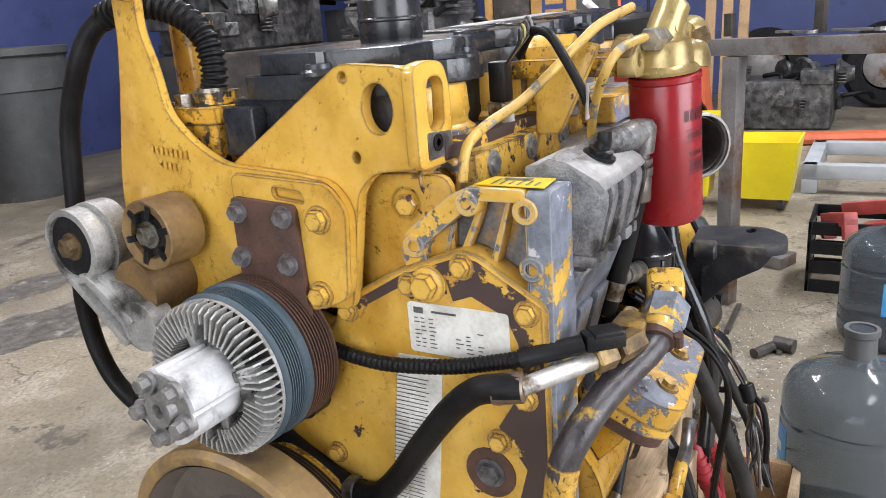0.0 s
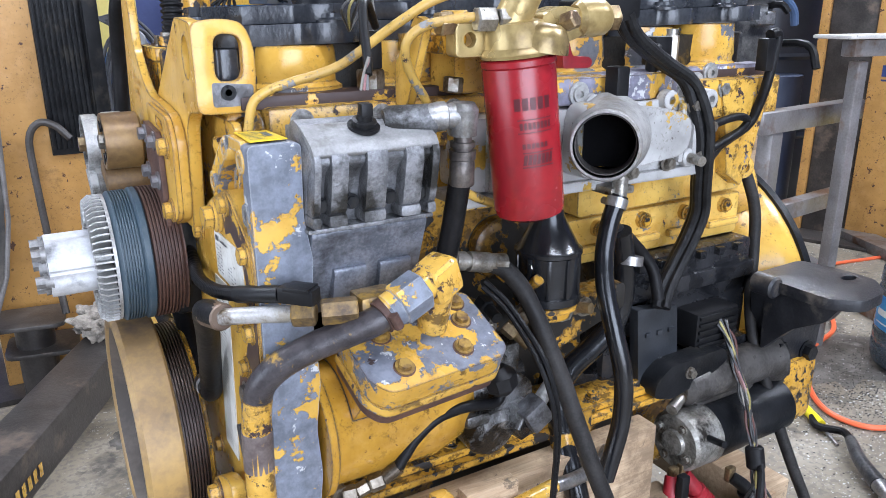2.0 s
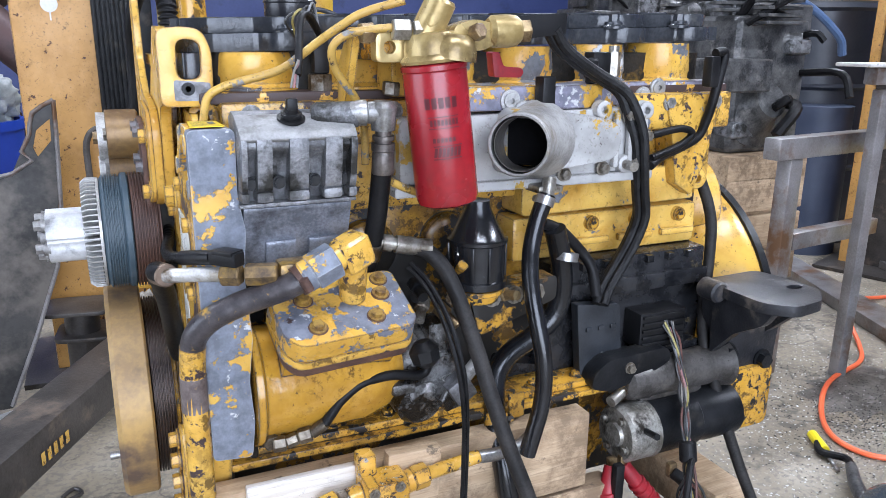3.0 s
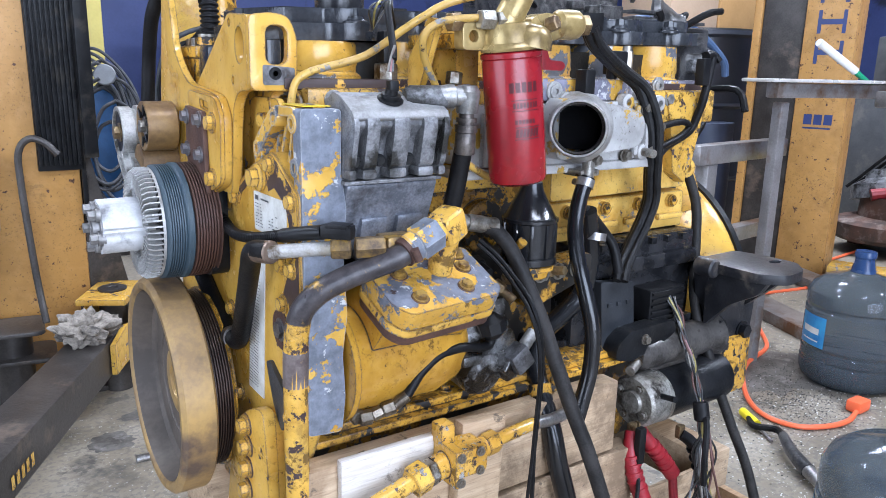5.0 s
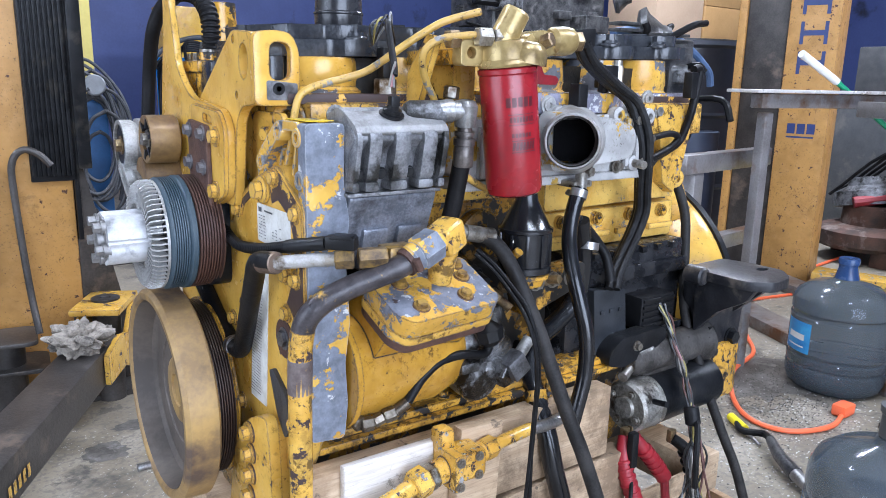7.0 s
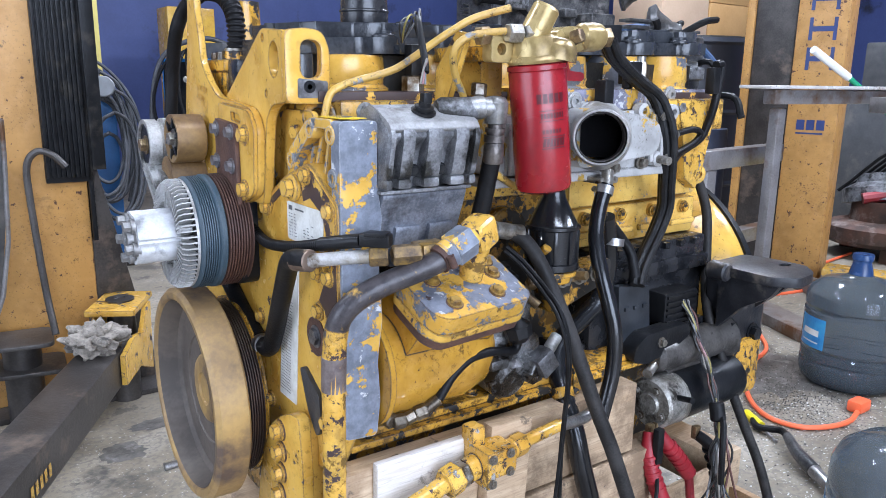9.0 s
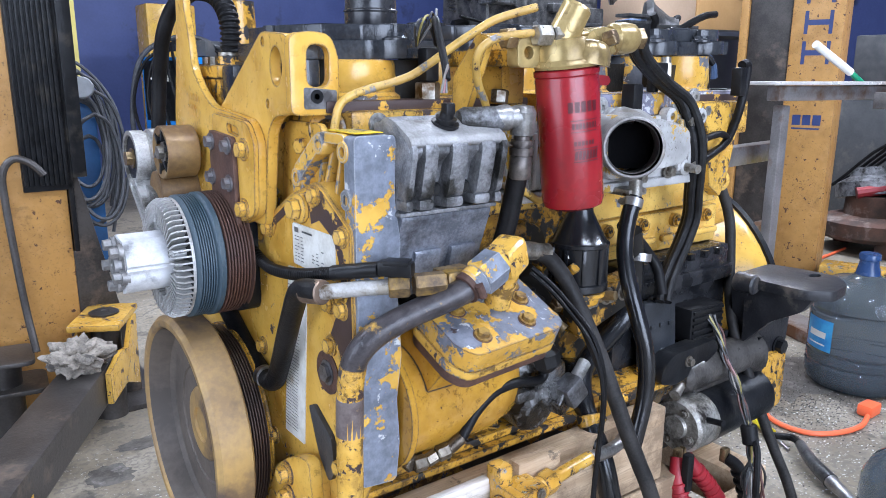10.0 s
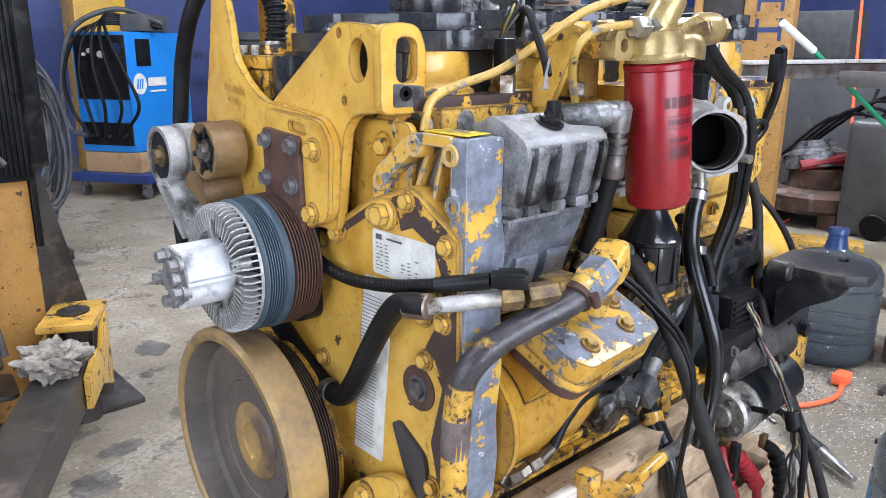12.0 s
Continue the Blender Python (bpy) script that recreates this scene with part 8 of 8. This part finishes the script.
clampt = thing("dark_pipe_fitting", (2.2, -0.35, 0.0), "dark pipe fitting lying on the floor", "pipe fitting")
b = B()
tube(b, [(2.15, -0.28, 0.02), (2.25, -0.34, 0.02)], 0.02, 10, 3)
part("pipe", b, DARK_STEEL, clampt)
b = B()
cyl(b, (2.26, -0.34, 0.03), (2.24, -0.41, 0.03), 0.028, seg=14)
part("socket", b, DARK_STEEL, clampt)
b = B()
tube(b, [(-0.30, 0.80, 0.006), (-0.27, 0.83, 0.008), (-0.25, 0.80, 0.006), (-0.29, 0.775, 0.006)], 0.006, 6, 4)
solid("bent_clip", b, DARK_STEEL, "small bent dark clip on the floor", "clip")
b = B()
for k in range(5):
    cyl(b, (1.7 + 0.13 * k, -0.45 + 0.09 * (k % 3), 0.0), (1.7 + 0.13 * k, -0.45 + 0.09 * (k % 3), 0.016), 0.012, seg=8)
tagged(part("loose_nuts", b, GREASE, None), "a few dark loose nuts on the floor", "nuts", kind="stuff")

# mop bucket and plastic things
mb = thing("mop_bucket", (4.5, 0.25, 0.0), "bright yellow mop bucket with wringer", "mop bucket")
b = B()
for x0, x1, y0, y1, z1 in ((4.30, 4.60, 0.27, 0.53, 0.61), (4.30, 4.72, -0.22, 0.265, 0.45)):
    o1 = [(x0 + 0.05, y0 + 0.04), (x1 - 0.05, y0 + 0.04), (x1 - 0.05, y1 - 0.04), (x0 + 0.05, y1 - 0.04)]
    v0 = [b.verts.new((x, y, 0.08)) for x, y in o1]
    v1 = [b.verts.new((x, y, z1)) for x, y in ((x0, y0), (x1, y0), (x1, y1), (x0, y1))]
    v2 = [b.verts.new((x * 0.96 + (x0 + x1) * 0.02, y * 0.96 + (y0 + y1) * 0.02, z1)) for x, y in ((x0, y0), (x1, y0), (x1, y1), (x0, y1))]
    v3 = [b.verts.new((x, y, 0.14)) for x, y in o1]
    b.faces.new(v0)
    for p, q in ((v0, v1), (v1, v2), (v2, v3)):
        for i in range(4):
            b.faces.new((p[i], p[(i + 1) % 4], q[(i + 1) % 4], q[i]))
    b.faces.new(v3)
part("bucket", b, YEL_PL, mb)
letters([[(0.0, 0.0), (0.14, 0.0), (0.07, 0.12)], [(0.0, 0.2), (0.13, 0.2), (0.13, 0.23), (0.0, 0.23)], [(0.03, 0.16), (0.11, 0.16), (0.11, 0.175), (0.03, 0.175)]], (4.312, 0.47, 0.22), (0.02, -1, 0), (-0.08, 0, 1), INK, mb, "warning_sign")
for y in (-0.14, 0.42):
    b = B()
    cyl(b, (4.42, y, 0.04), (4.42, y + 0.03, 0.04), 0.04, seg=14)
    part("wheel", b, GREY_PL, mb)
b = B()
prism(b, rounded([(0.5, 0.0), (0.9, 0.0), (0.82, 0.55), (0.72, 0.88), (0.6, 0.85)], 0.04), 'x', 5.5, 5.8, bev=0.03)
solid("orange_scoop", b, ORANGE_RED, "faded orange plastic scoop standing up", "scoop")
b = B()
box(b, 4.85, 5.15, 0.62, 0.98, 0.0, 0.78, 0.05, seg=4)
case = thing("rolling_case", (5.0, 0.8, 0.0), "dark rolling plastic case with wheels", "case")
part("body", b, GREY_PL, case)
b = B()
cyl(b, (4.83, 0.72, 0.09), (4.80, 0.72, 0.09), 0.09, seg=20, bev=0.01)
part("wheel", b, RUBBER, case)
b = B()
tube(b, [(6.6, 0.7, 0.06), (6.9, -0.5, 0.06), (7.0, -1.2, 0.06)], 0.06, 8, 3)
solid("orange_rail", b, ORANGE_RED, "long orange steel rail on the floor", "rail")
gf = thing("grey_steel_frame", (5.3, -0.4, 0.0), "grey painted steel floor frame", "frame")
GREYP = speckled("light_grey_paint", (0.36, 0.38, 0.4), (0.28, 0.3, 0.32), 0.45, 0, 6)
for x0, x1, y0, y1, z0, z1 in ((4.9, 5.0, -1.4, -0.2, 0.1, 0.2), (5.8, 5.9, -1.4, -0.2, 0.1, 0.2), (4.9, 5.9, -0.3, -0.2, 0.1, 0.2), (4.9, 5.9, -1.0, -0.9, 0.1, 0.2), (4.9, 5.0, -0.3, -0.2, 0, 0.1), (5.8, 5.9, -0.3, -0.2, 0, 0.1), (4.9, 5.0, -1.0, -0.9, 0.0, 0.75)):
    b = B()
    box(b, x0, x1, y0, y1, z0, z1, 0.01)
    part("bar", b, GREYP, gf)
# milk crate with red parts, red bucket
mc = thing("black_milk_crate", (3.1, -0.6, 0.0), "black plastic crate holding red painted parts", "crate")
for x0, x1, y0, y1 in ((2.95, 3.3, -0.40, -0.385), (2.95, 3.3, -0.80, -0.785), (2.95, 2.965, -0.785, -0.40), (3.285, 3.3, -0.785, -0.40)):
    for z in (0.0, 0.09, 0.18, 0.27):
        b = B()
        box(b, x0, x1, y0, y1, z, z + 0.06, 0.004)
        part("slat", b, PLASTIC, mc)
for x in (2.95, 3.28):
    for y in (-0.80, -0.40):
        b = B()
        box(b, x, x + 0.02, y, y + 0.015, 0, 0.33, 0.003)
        part("corner", b, PLASTIC, mc)
for k, (x, y, z, s) in enumerate(((3.02, -0.50, 0.33, 0.22), (3.15, -0.62, 0.36, 0.26), (3.05, -0.70, 0.3, 0.2))):
    b = B()
    mk = Matrix.Translation((x, y, z)) @ Matrix.Rotation(0.5 + 0.4 * k, 4, 'Z') @ Matrix.Rotation(0.25, 4, 'Y')
    box(b, -s / 2, s / 2, -0.03, 0.03, -0.03, 0.03, 0.006, mk)
    box(b, -s / 2, -s / 2 + 0.03, -0.03, 0.03, -0.09, 0.0, 0.005, mk)
    box(b, s / 2 - 0.03, s / 2, -0.03, 0.03, -0.09, 0.0, 0.005, mk)
    solid("red_bracket", b, speckled("faded_red_paint", (0.42, 0.07, 0.06), (0.3, 0.05, 0.045), 0.5, 0, 14), "faded red painted bracket in the crate", "bracket", "red brackets")
b = B()
lathe(b, (3.75, -0.95, 0.0), (0, 0, 1), [(0, 0.0), (0, 0.13), (0.62, 0.17), (0.63, 0.185), (0.66, 0.185), (0.65, 0.16), (0.1, 0.12), (0.1, 0)], 32)
solid("red_bucket", b, speckled("red_bucket_plastic", (0.4, 0.01, 0.015), (0.34, 0.01, 0.012), 0.35, 0, 6), "red plastic bucket on the floor", "bucket")
# rusty wheel end behind the bench
hubz = thing("rusty_axle_end", (5.1, 1.3, 0.0), "rusty axle end with brake drum and hoses", "axle")
b = B()
lathe(b, (5.15, 1.25, 0.10), (0.0, 0.0, 1), [(0, 0.0), (0, 0.33), (0.03, 0.36), (0.12, 0.36), (0.14, 0.31), (0.16, 0.2), (0.30, 0.19), (0.30, 0)], 40)
part("brake_drum", b, RUST_HEAVY, hubz)
b = B()
lathe(b, (5.2, 1.3, 0.38), (0.1, 0.2, 1), [(0, 0.24), (0.1, 0.23), (0.14, 0.16), (0.2, 0.15), (0.2, 0)], 32)
part("hub", b, ALU, hubz)
b = B()
tube(b, [(4.95, 1.3, 0.42), (5.2, 1.0, 0.52), (5.3, 0.85, 0.75), (5.25, 0.8, 0.92)], 0.04, 10, 5)
part("red_lever", b, speckled("red_lever", (0.3, 0.02, 0.03), (0.2, 0.02, 0.02), 0.4, 0, 10), hubz)
for k in range(4):
    b = B()
    tube(b, [(5.0 + 0.1 * k, 1.5, 0.45), (5.1, 1.1 - 0.1 * k, 0.8 + 0.05 * k), (5.4, 0.6, 0.6), (5.3 + 0.1 * k, 0.4, 0.1)], 0.012, 8, 5)
    part("hose", b, RUBBER, hubz)
for x, y in ((4.95, 1.05), (5.3, 1.5), (5.35, 1.0)):
    b = B()
    box(b, x - 0.06, x + 0.06, y - 0.06, y + 0.06, 0, 0.11, 0.005)
    part("foot", b, RUST_HEAVY, hubz)
for k in range(3):
    b = B()
    tube(b, [(6.0 + 0.1 * k, 1.5 - 0.35 * k, 3.4), (5.9, 1.4 - 0.3 * k, 2.0), (5.6, 1.25 - 0.2 * k, 1.1), (5.3, 1.1, 0.5)], 0.012, 8, 6)
    solid("hanging_hose", b, (CORD, RUBBER, RUBBER)[k], "thin air hose hanging down", "hose", "hanging hoses")


# heaps of greasy machinery
def machine(name, label, cat, at, size, seed, material=GREASE, count=26, base=None):
    """A gearbox or engine as castings, flanges, ribs, bolts and pipes, one thing."""
    random.seed(seed)
    th = thing(name, (at[0], at[1], at[2]), label, cat)
    sx, sy, sz = size
    b = B()
    box(b, at[0] - sx * 0.36, at[0] + sx * 0.36, at[1] - sy * 0.36, at[1] + sy * 0.36, at[2], at[2] + sz * 0.8, 0.05, seg=3)
    part("case", b, material, th)
    for k in range(count):
        b = B()
        u = Vector(((random.random() - 0.5) * sx * 0.85, (random.random() - 0.5) * sy * 0.85, (0.12 + 0.75 * random.random()) * sz))
        p = Vector(at) + u
        s = 0.05 + 0.12 * random.random()
        kind = k % 4
        if kind == 0:
            dd = Vector((random.choice((-1, 1, 0)), -1, random.choice((0, 0.4))))
            lathe(b, p, dd, [(0, s), (0.03, s * 1.1), (0.05, s * 0.9), (0.12, s * 0.55), (0.16, s * 0.5), (0.16, 0)], 24)
            part("flange", b, material, th)
        elif kind == 1:
            box(b, p.x - s, p.x + s, p.y - s, p.y + s, p.z - s * 0.5, p.z + s * 0.5, 0.02, seg=3)
            part("cover", b, (material, material, ALU)[k % 3], th)
        elif kind == 2:
            q = p + Vector(((random.random() - 0.5) * sx, -0.1 - 0.2 * random.random(), (random.random() - 0.5) * sz * 0.6))
            tube(b, [p, (p + q) / 2 + Vector((0, -0.08, 0.05)), q], 0.012 + 0.02 * random.random(), 8, 4)
            part("pipe", b, RUBBER, th)
        else:
            for j in range(4):
                box(b, p.x - s * 0.6, p.x + s * 0.6, p.y - s * 0.5, p.y, p.z + j * 0.03, p.z + j * 0.03 + 0.014, 0.003)
            part("rib", b, material, th)
    return th


gc = thing("gearbox_crate", (2.7, 1.35, 0.0), "pale wooden box under a greasy gearbox", "crate")
b = B()
box(b, 2.36, 2.80, 1.1, 1.75, 0.0, 0.78, 0.006)
part("box", b, WOOD, gc)
for z in (0.02, 0.19, 0.36, 0.53, 0.67):
    b = B()
    box(b, 2.345, 2.815, 1.082, 1.0985, z, z + (0.15 if z < 0.6 else 0.11), 0.004)
    part("board", b, WOOD, gc)
machine("greasy_gearbox", "greasy black gearbox on a wooden box", "gearbox", (2.62, 1.38, 0.78), (0.6, 0.6, 0.74), 41, count=44)
b = B()
for z0, z1, r in ((0.0, 1.45, 0.30),):
    lathe(b, (4.25, 2.35, 0), (0, 0, 1), [(0, 0.0), (0, 0.42), (0.03, 0.44), (0.48, 0.44), (0.5, 0.46), (0.52, 0.44), (0.98, 0.44), (1.0, 0.46), (1.02, 0.44), (1.45, 0.44), (1.47, 0.46), (1.5, 0.44), (1.5, 0)], 40)
drum = thing("black_drum", (4.25, 2.35, 0.0), "dark blue black steel drum", "drum")
part("shell", b, speckled("blue_black_drum", (0.018, 0.022, 0.032), (0.03, 0.034, 0.045), 0.4, 0, 4, 60, 0.1), drum)
b = B()
lathe(b, (4.25, 2.35, 1.5), (0, 0, 1), [(0.0, 0.425), (0.012, 0.425), (0.012, 0.0)], 40)
part("lid", b, GREY_PL, drum)
b = B()
lathe(b, (3.9, 1.95, 0), (0, 0, 1), [(0, 0.0), (0, 0.2), (0.9, 0.2), (0.9, 0)], 30)
solid("blue_barrel", b, speckled("dull_blue_barrel", (0.022, 0.032, 0.06), (0.04, 0.052, 0.085), 0.5, 0, 5), "dull dark blue barrel beside the lift column", "barrel")
b = B()
tube(b, [(2.6, 1.5, 1.46), (3.0, 1.6, 1.50), (3.35, 1.65, 1.45), (3.55, 1.6, 1.30), (3.6, 1.6, 1.2)], 0.022, 10, 6)
solid("blue_air_hose", b, speckled("blue_hose", (0.05, 0.1, 0.2), (0.08, 0.13, 0.24), 0.4, 0, 12), "blue air hose running over the drum", "hose")
# far engine on a stand and boxes on a shelf
st = thing("engine_stand", (4.3, 4.2, 0.0), "dark steel engine stand", "stand")
b = B()
box(b, 3.5, 5.4, 3.8, 4.7, 0.0, 1.2, 0.04)
part("stand", b, DARK_STEEL, st)
machine("greasy_engine", "greasy black truck engine on a stand", "engine", (4.45, 4.25, 1.2), (1.9, 0.9, 1.15), 52, count=60)
machine("greasy_engine", "greasy bare engine block on the floor", "engine", (8.0, 0.2, 0.0), (1.0, 1.2, 0.62), 63, count=30)
machine("greasy_gearbox", "grey gearbox standing behind the bench", "gearbox", (8.6, -1.8, 0.0), (1.0, 1.0, 1.3), 71, count=30)
machine("truck_axle_parts", "dark truck parts heaped by the wall", "truck parts", (6.6, 6.6, 0.0), (2.2, 1.0, 1.5), 77, count=50)
sh = thing("storage_shelf", (6.6, 3.9, 0.0), "dark steel storage shelf with boxes", "shelf")
for z in (0.5, 1.05, 1.6):
    b = B()
    box(b, 5.6, 8.2, 3.7, 4.4, z, z + 0.04, 0.005)
    part("board", b, DARK_STEEL, sh)
for x in (5.6, 8.15):
    for y in (3.7, 4.35):
        b = B()
        box(b, x, x + 0.05, y, y + 0.05, 0, 1.6, 0.004)
        part("post", b, DARK_STEEL, sh)
for x0, x1, z0, z1, mt, lab_ in ((5.62, 6.35, 1.64, 2.6, TAN, "pale tan cardboard box on the shelf"), (6.38, 7.3, 1.64, 2.0, TAN2, "brown cardboard box on the shelf"), (6.38, 7.3, 2.003, 2.7, TAN2, "brown cardboard box on another box"), (5.7, 6.4, 1.09, 1.5, GREY_PL, "grey plastic box on the shelf"), (6.5, 7.2, 1.09, 1.45, TAN2, "brown cardboard box on the shelf"), (5.7, 6.6, 0.54, 0.95, GREY_PL, "grey plastic box on the shelf")):
    b = B()
    box(b, x0, x1, 3.72, 4.35, z0, z1, 0.01)
    solid("storage_box", b, mt, lab_, "box", "boxes on the shelf")
# right back: cabinet, lamp box, lumber, tyres
b = B()
box(b, 6.3, 7.0, 0.9, 2.2, 0, 1.15, 0.02)
solid("dark_cabinet", b, GREY_PL, "dark grey steel cabinet", "cabinet")
b = B()
box(b, 6.25, 6.6, 1.55, 2.05, 1.152, 1.55, 0.02)
solid("grey_meter_case", b, speckled("grey_case", (0.05, 0.052, 0.055), (0.08, 0.08, 0.08), 0.5, 0, 12), "grey instrument case on the cabinet", "case")
random.seed(88)
for k in range(3):
    b = B()
    y = 0.9 - k * 0.16
    box(b, 7.6, 7.63, y, y + 0.1, 0.0, 2.0 + random.random() * 0.6, 0.004, Matrix.Translation((7.6, y, 0)) @ Matrix.Rotation(0.08 + random.random() * 0.06, 4, 'Y') @ Matrix.Translation((-7.6, -y, 0)))
    solid("leaning_plank", b, WOOD_DK, "sawn plank leaning against things", "plank", "leaning planks")
for k in range(3):
    b = B()
    lathe(b, (9.3, 0.6 - k * 1.3, 0.48), (1, 0.15, 0), [(0, 0.28), (0.0, 0.44), (0.03, 0.48), (0.22, 0.48), (0.25, 0.44), (0.25, 0.28), (0.2, 0.26), (0.05, 0.26)], 40, True)
    ty = thing("truck_wheel_assembly", (9.3, 0.6 - k * 1.3, 0.0), "black truck tyre standing by the wall", "tyre", "truck tyres")
    part("tread", b, RUBBER, ty)
    b = B()
    lathe(b, (9.4, 0.6 - k * 1.3 + 0.02, 0.48), (1, 0.15, 0), [(0, 0.0), (0, 0.1), (0.02, 0.26), (0.06, 0.26), (0.06, 0)], 32)
    part("rim", b, RAW_STEEL, ty)


# dark stains and scattered grit on the floor
def stain(x, y, rx, ry, seed, name="oil_stain", label="dark dried oil stain on the concrete", z=0.0012):
    random.seed(seed)
    bb = B()
    n_ = 26
    ring_ = []
    for k in range(n_):
        a = 2 * math.pi * k / n_
        f_ = 0.72 + 0.4 * random.random()
        ring_.append(bb.verts.new((x + rx * f_ * math.cos(a), y + ry * f_ * math.sin(a), z)))
    bb.faces.new(ring_)
    tagged(part(name, bb, STAIN, None), label, "stain", "floor stains", kind="structure")


STAIN = speckled("dried_oil", (0.075, 0.066, 0.056), (0.16, 0.145, 0.125), 0.5, 0, 14, 90, 0.2, dirt=(0.3, 0.28, 0.25), dirt_at=0.62)
for k, (x, y, rx, ry) in enumerate(((0.12, 1.33, 0.085, 0.05), (-0.01, 1.17, 0.08, 0.075), (0.51, 2.07, 0.07, 0.1), (0.39, 1.82, 0.03, 0.035), (0.3, 1.85, 0.04, 0.03), (2.45, 0.35, 0.3, 0.2), (1.9, -0.62, 0.07, 0.1), (1.25, 2.95, 0.42, 0.3), (1.7, 3.6, 0.5, 0.2))):
    stain(x, y, rx, ry, 200 + k)


def grit(name, label, areas, count, size, material, seed):
    """Loose crumbs lying on the floor, one heap of stuff."""
    random.seed(seed)
    vs_, fs_ = [], []
    for cx, cy, sx, sy in areas:
        for k in range(count):
            x, y = random.gauss(cx, sx), random.gauss(cy, sy)
            s = size * (0.4 + random.random())
            a = random.random() * 6.28
            i0 = len(vs_)
            for q in range(4):
                vs_.append((x + s * math.cos(a + q * 1.57) * (1.0 + 0.6 * (q % 2)), y + s * math.sin(a + q * 1.57), 0.0005))
            vs_.append((x, y, s * 0.8))
            fs_ += [(i0 + q, i0 + (q + 1) % 4, i0 + 4) for q in range(4)]
    me = bpy.data.meshes.new(name)
    me.from_pydata(vs_, [], fs_)
    me.materials.append(material)
    return tagged(new(name, me), label, "debris", kind="stuff")


grit("dark_grit", "dark metal crumbs scattered on the concrete", ((2.2, 0.12, 0.13, 0.13), (2.05, 0.3, 0.3, 0.2), (2.6, -0.5, 0.4, 0.3), (2.5, 0.35, 0.2, 0.12)), 1100, 0.0026, mat("dark_crumbs", (0.03, 0.027, 0.024), 0.6)[0], 301)
grit("pale_chips", "pale wood and paper chips scattered on the concrete", ((2.3, 0.5, 0.45, 0.4), (3.2, 1.0, 0.6, 0.5), (1.9, -0.2, 0.4, 0.5), (2.2, 0.0, 0.3, 0.3)), 800, 0.0026, WHITE, 302)
# black battery plug hanging beside the starter
bp = thing("hanging_plug", (0.68, -0.372, 0.5), "black cable plug hanging from a thin wire", "plug")
b = B()
box(b, 0.668, 0.686, -0.385, -0.37, 0.46, 0.535, 0.003)
part("plug_body", b, PLASTIC, bp)
b = B()
tube(b, [(0.678, -0.378, 0.46), (0.672, -0.385, 0.44), (0.655, -0.40, 0.42), (0.64, -0.41, 0.38), (0.64, -0.41, 0.3)], 0.004, 8, 5)
part("wire", b, RUBBER, bp)

ch = thing("steel_channel", (-0.40, 1.33, 0.0), "pale scraped steel channel lying beside the lift arm", "channel")
mc_ = Matrix.Translation((-0.40, 1.33, 0.0)) @ Matrix.Rotation(radians(30), 4, 'Z')
for y0, y1, z0, z1 in ((-0.04, 0.04, 0.0, 0.006), (-0.04, -0.034, 0.006, 0.05), (0.034, 0.04, 0.006, 0.05)):
    b = B()
    box(b, -0.26, 0.2, y0, y1, z0, z1, 0.001, mc_)
    part("web" if z1 < 0.01 else "flange", b, speckled("scraped_zinc_sheet", (0.42, 0.41, 0.39), (0.22, 0.21, 0.2), 0.45, 0.4, 14), ch)
